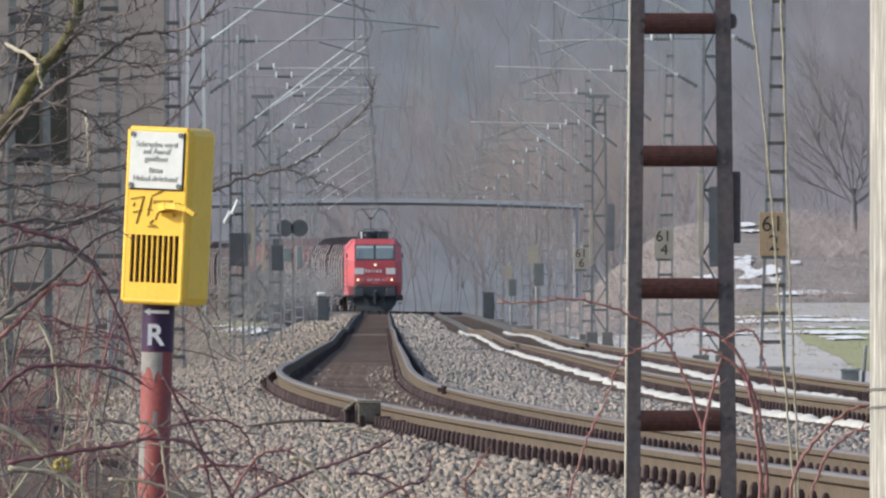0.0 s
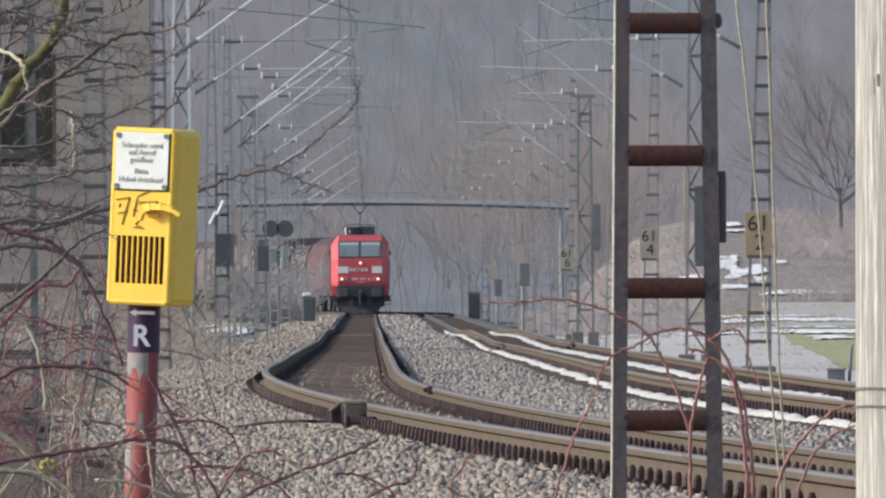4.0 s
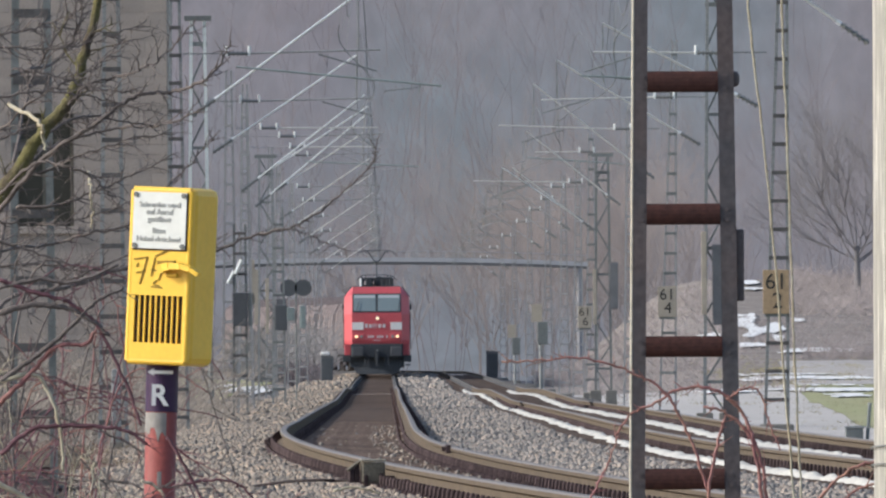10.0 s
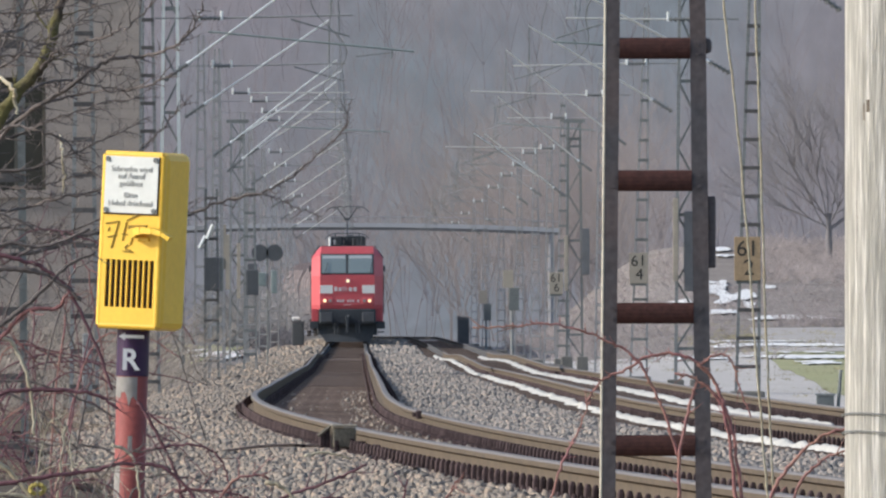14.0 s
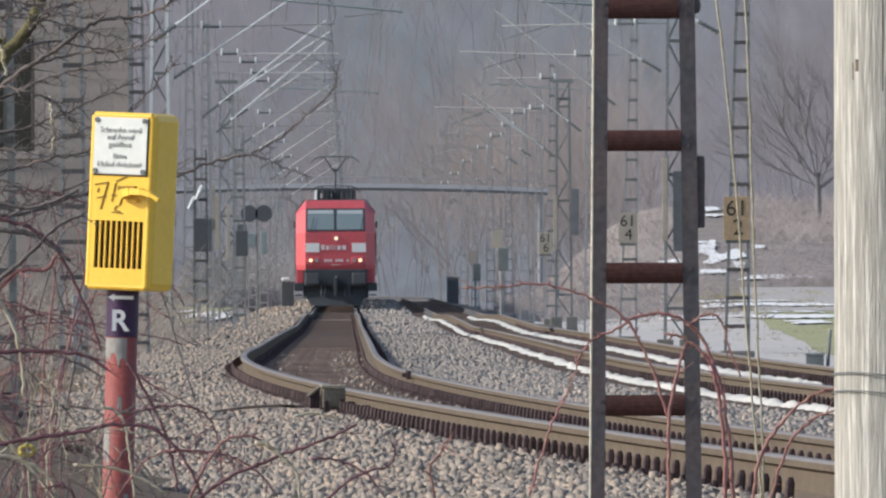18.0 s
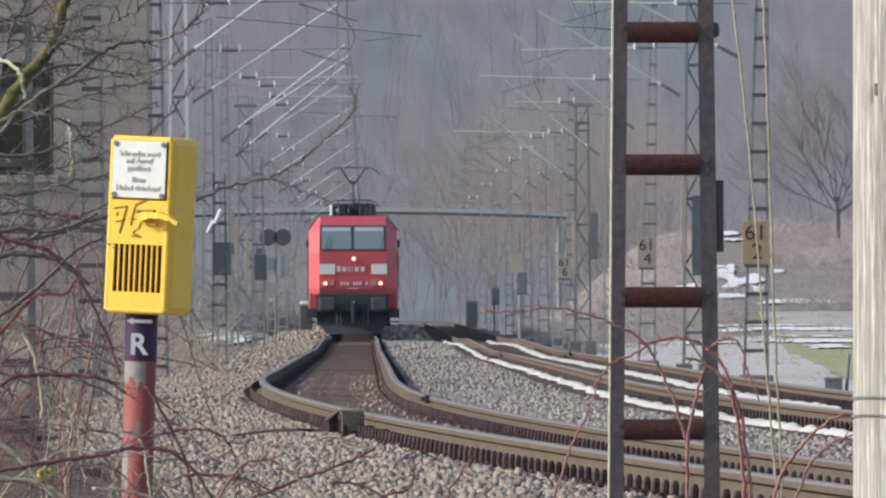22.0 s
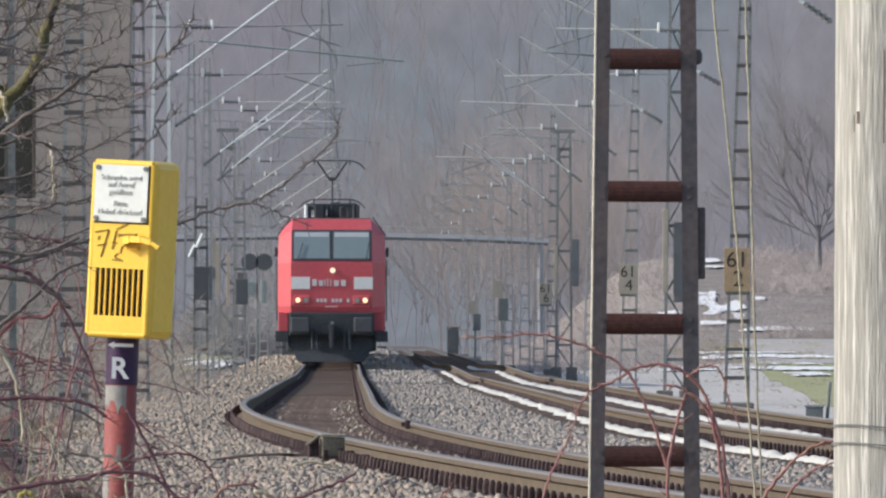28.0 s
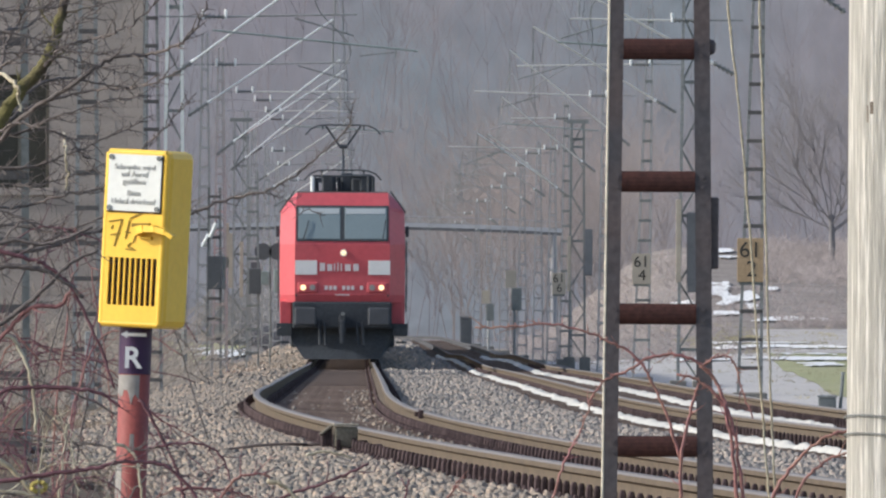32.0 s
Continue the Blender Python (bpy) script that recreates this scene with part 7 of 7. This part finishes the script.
LEFT = [(-3.5, -0.47), (-3.2, -0.36), (-2.2, -0.26), (-1.35, -0.195), (-0.94, -0.185)]
MID = [(0.94, -0.185), (1.35, -0.205), (1.9, -0.20), (2.75, -0.22)]
spread_stones("ballast_stones", ballast_left, 150000, 105, 250, LEFT, 0.022, "broken grey and brown ballast stones", 1.2)
spread_stones("ballast_stones", ballast_left, 38000, 250, 480, LEFT, 0.026, "broken grey ballast stones", 1.0)
spread_stones("ballast_stones", ballast_mid, 80000, 130, 330, MID, 0.025, "broken pale grey ballast stones", 1.0)
spread_stones("ballast_stones", ballast_mid, 20000, 330, 600, MID, 0.031, "broken pale grey ballast stones", 1.0)
spread_stones("ballast_stones", ballast_mid, 15000, 600, 1000, MID, 0.042, "broken pale grey ballast stones", 1.0)
spread_stones("ballast_stones", ballast_left, 17000, 480, 1000, LEFT, 0.038, "broken grey ballast stones", 1.0)

spread_stones("ballast_chips", ballast_left, 40000, 105, 190, LEFT, 0.013, "small chips between the ballast stones", 1.1)
spread_stones("ballast_stones", ballast_mid, 9000, 1000, 1500, MID, 0.085, "broken pale grey ballast stones", 1.0)
spread_stones("ballast_stones", ballast_left, 7000, 1000, 1500, LEFT, 0.085, "broken grey ballast stones", 1.0)

spread_stones("scattered_stones", track_1, 900, 140, 420, [(0.22, -0.19), (0.68, -0.172)], 0.020, "loose stones along the inside of the rail", 1.0)
spread_stones("scattered_stones", track_1, 260, 130, 420, [(-0.6, -0.185), (0.3, -0.185)], 0.018, "loose stones between the rails", 1.0)

shapes = []
for k in range(6):
    one = stone_mesh("stone", np.zeros((1, 3)), np.array([0.04]), None, "")
    shapes.append(one.data)
    bpy.data.objects.remove(one)
for k in range(300):
    dd, off = gen.uniform(112, 150), gen.uniform(-3.0, -1.1)
    p = beside(dd, off, float(np.interp(off, [q[0] for q in LEFT], [q[1] for q in LEFT])) + bank(dd, off) + 0.02)
    ob = new("stone", shapes[k % 6])
    ob.parent = ballast_left
    ob.matrix_local = pose(p.x, p.y, p.z, gen.uniform(0, 360), gen.uniform(0, 360), gen.uniform(0, 360)) @ Matrix.Diagonal((*gen.uniform(0.7, 1.4, 3), 1))

motions()
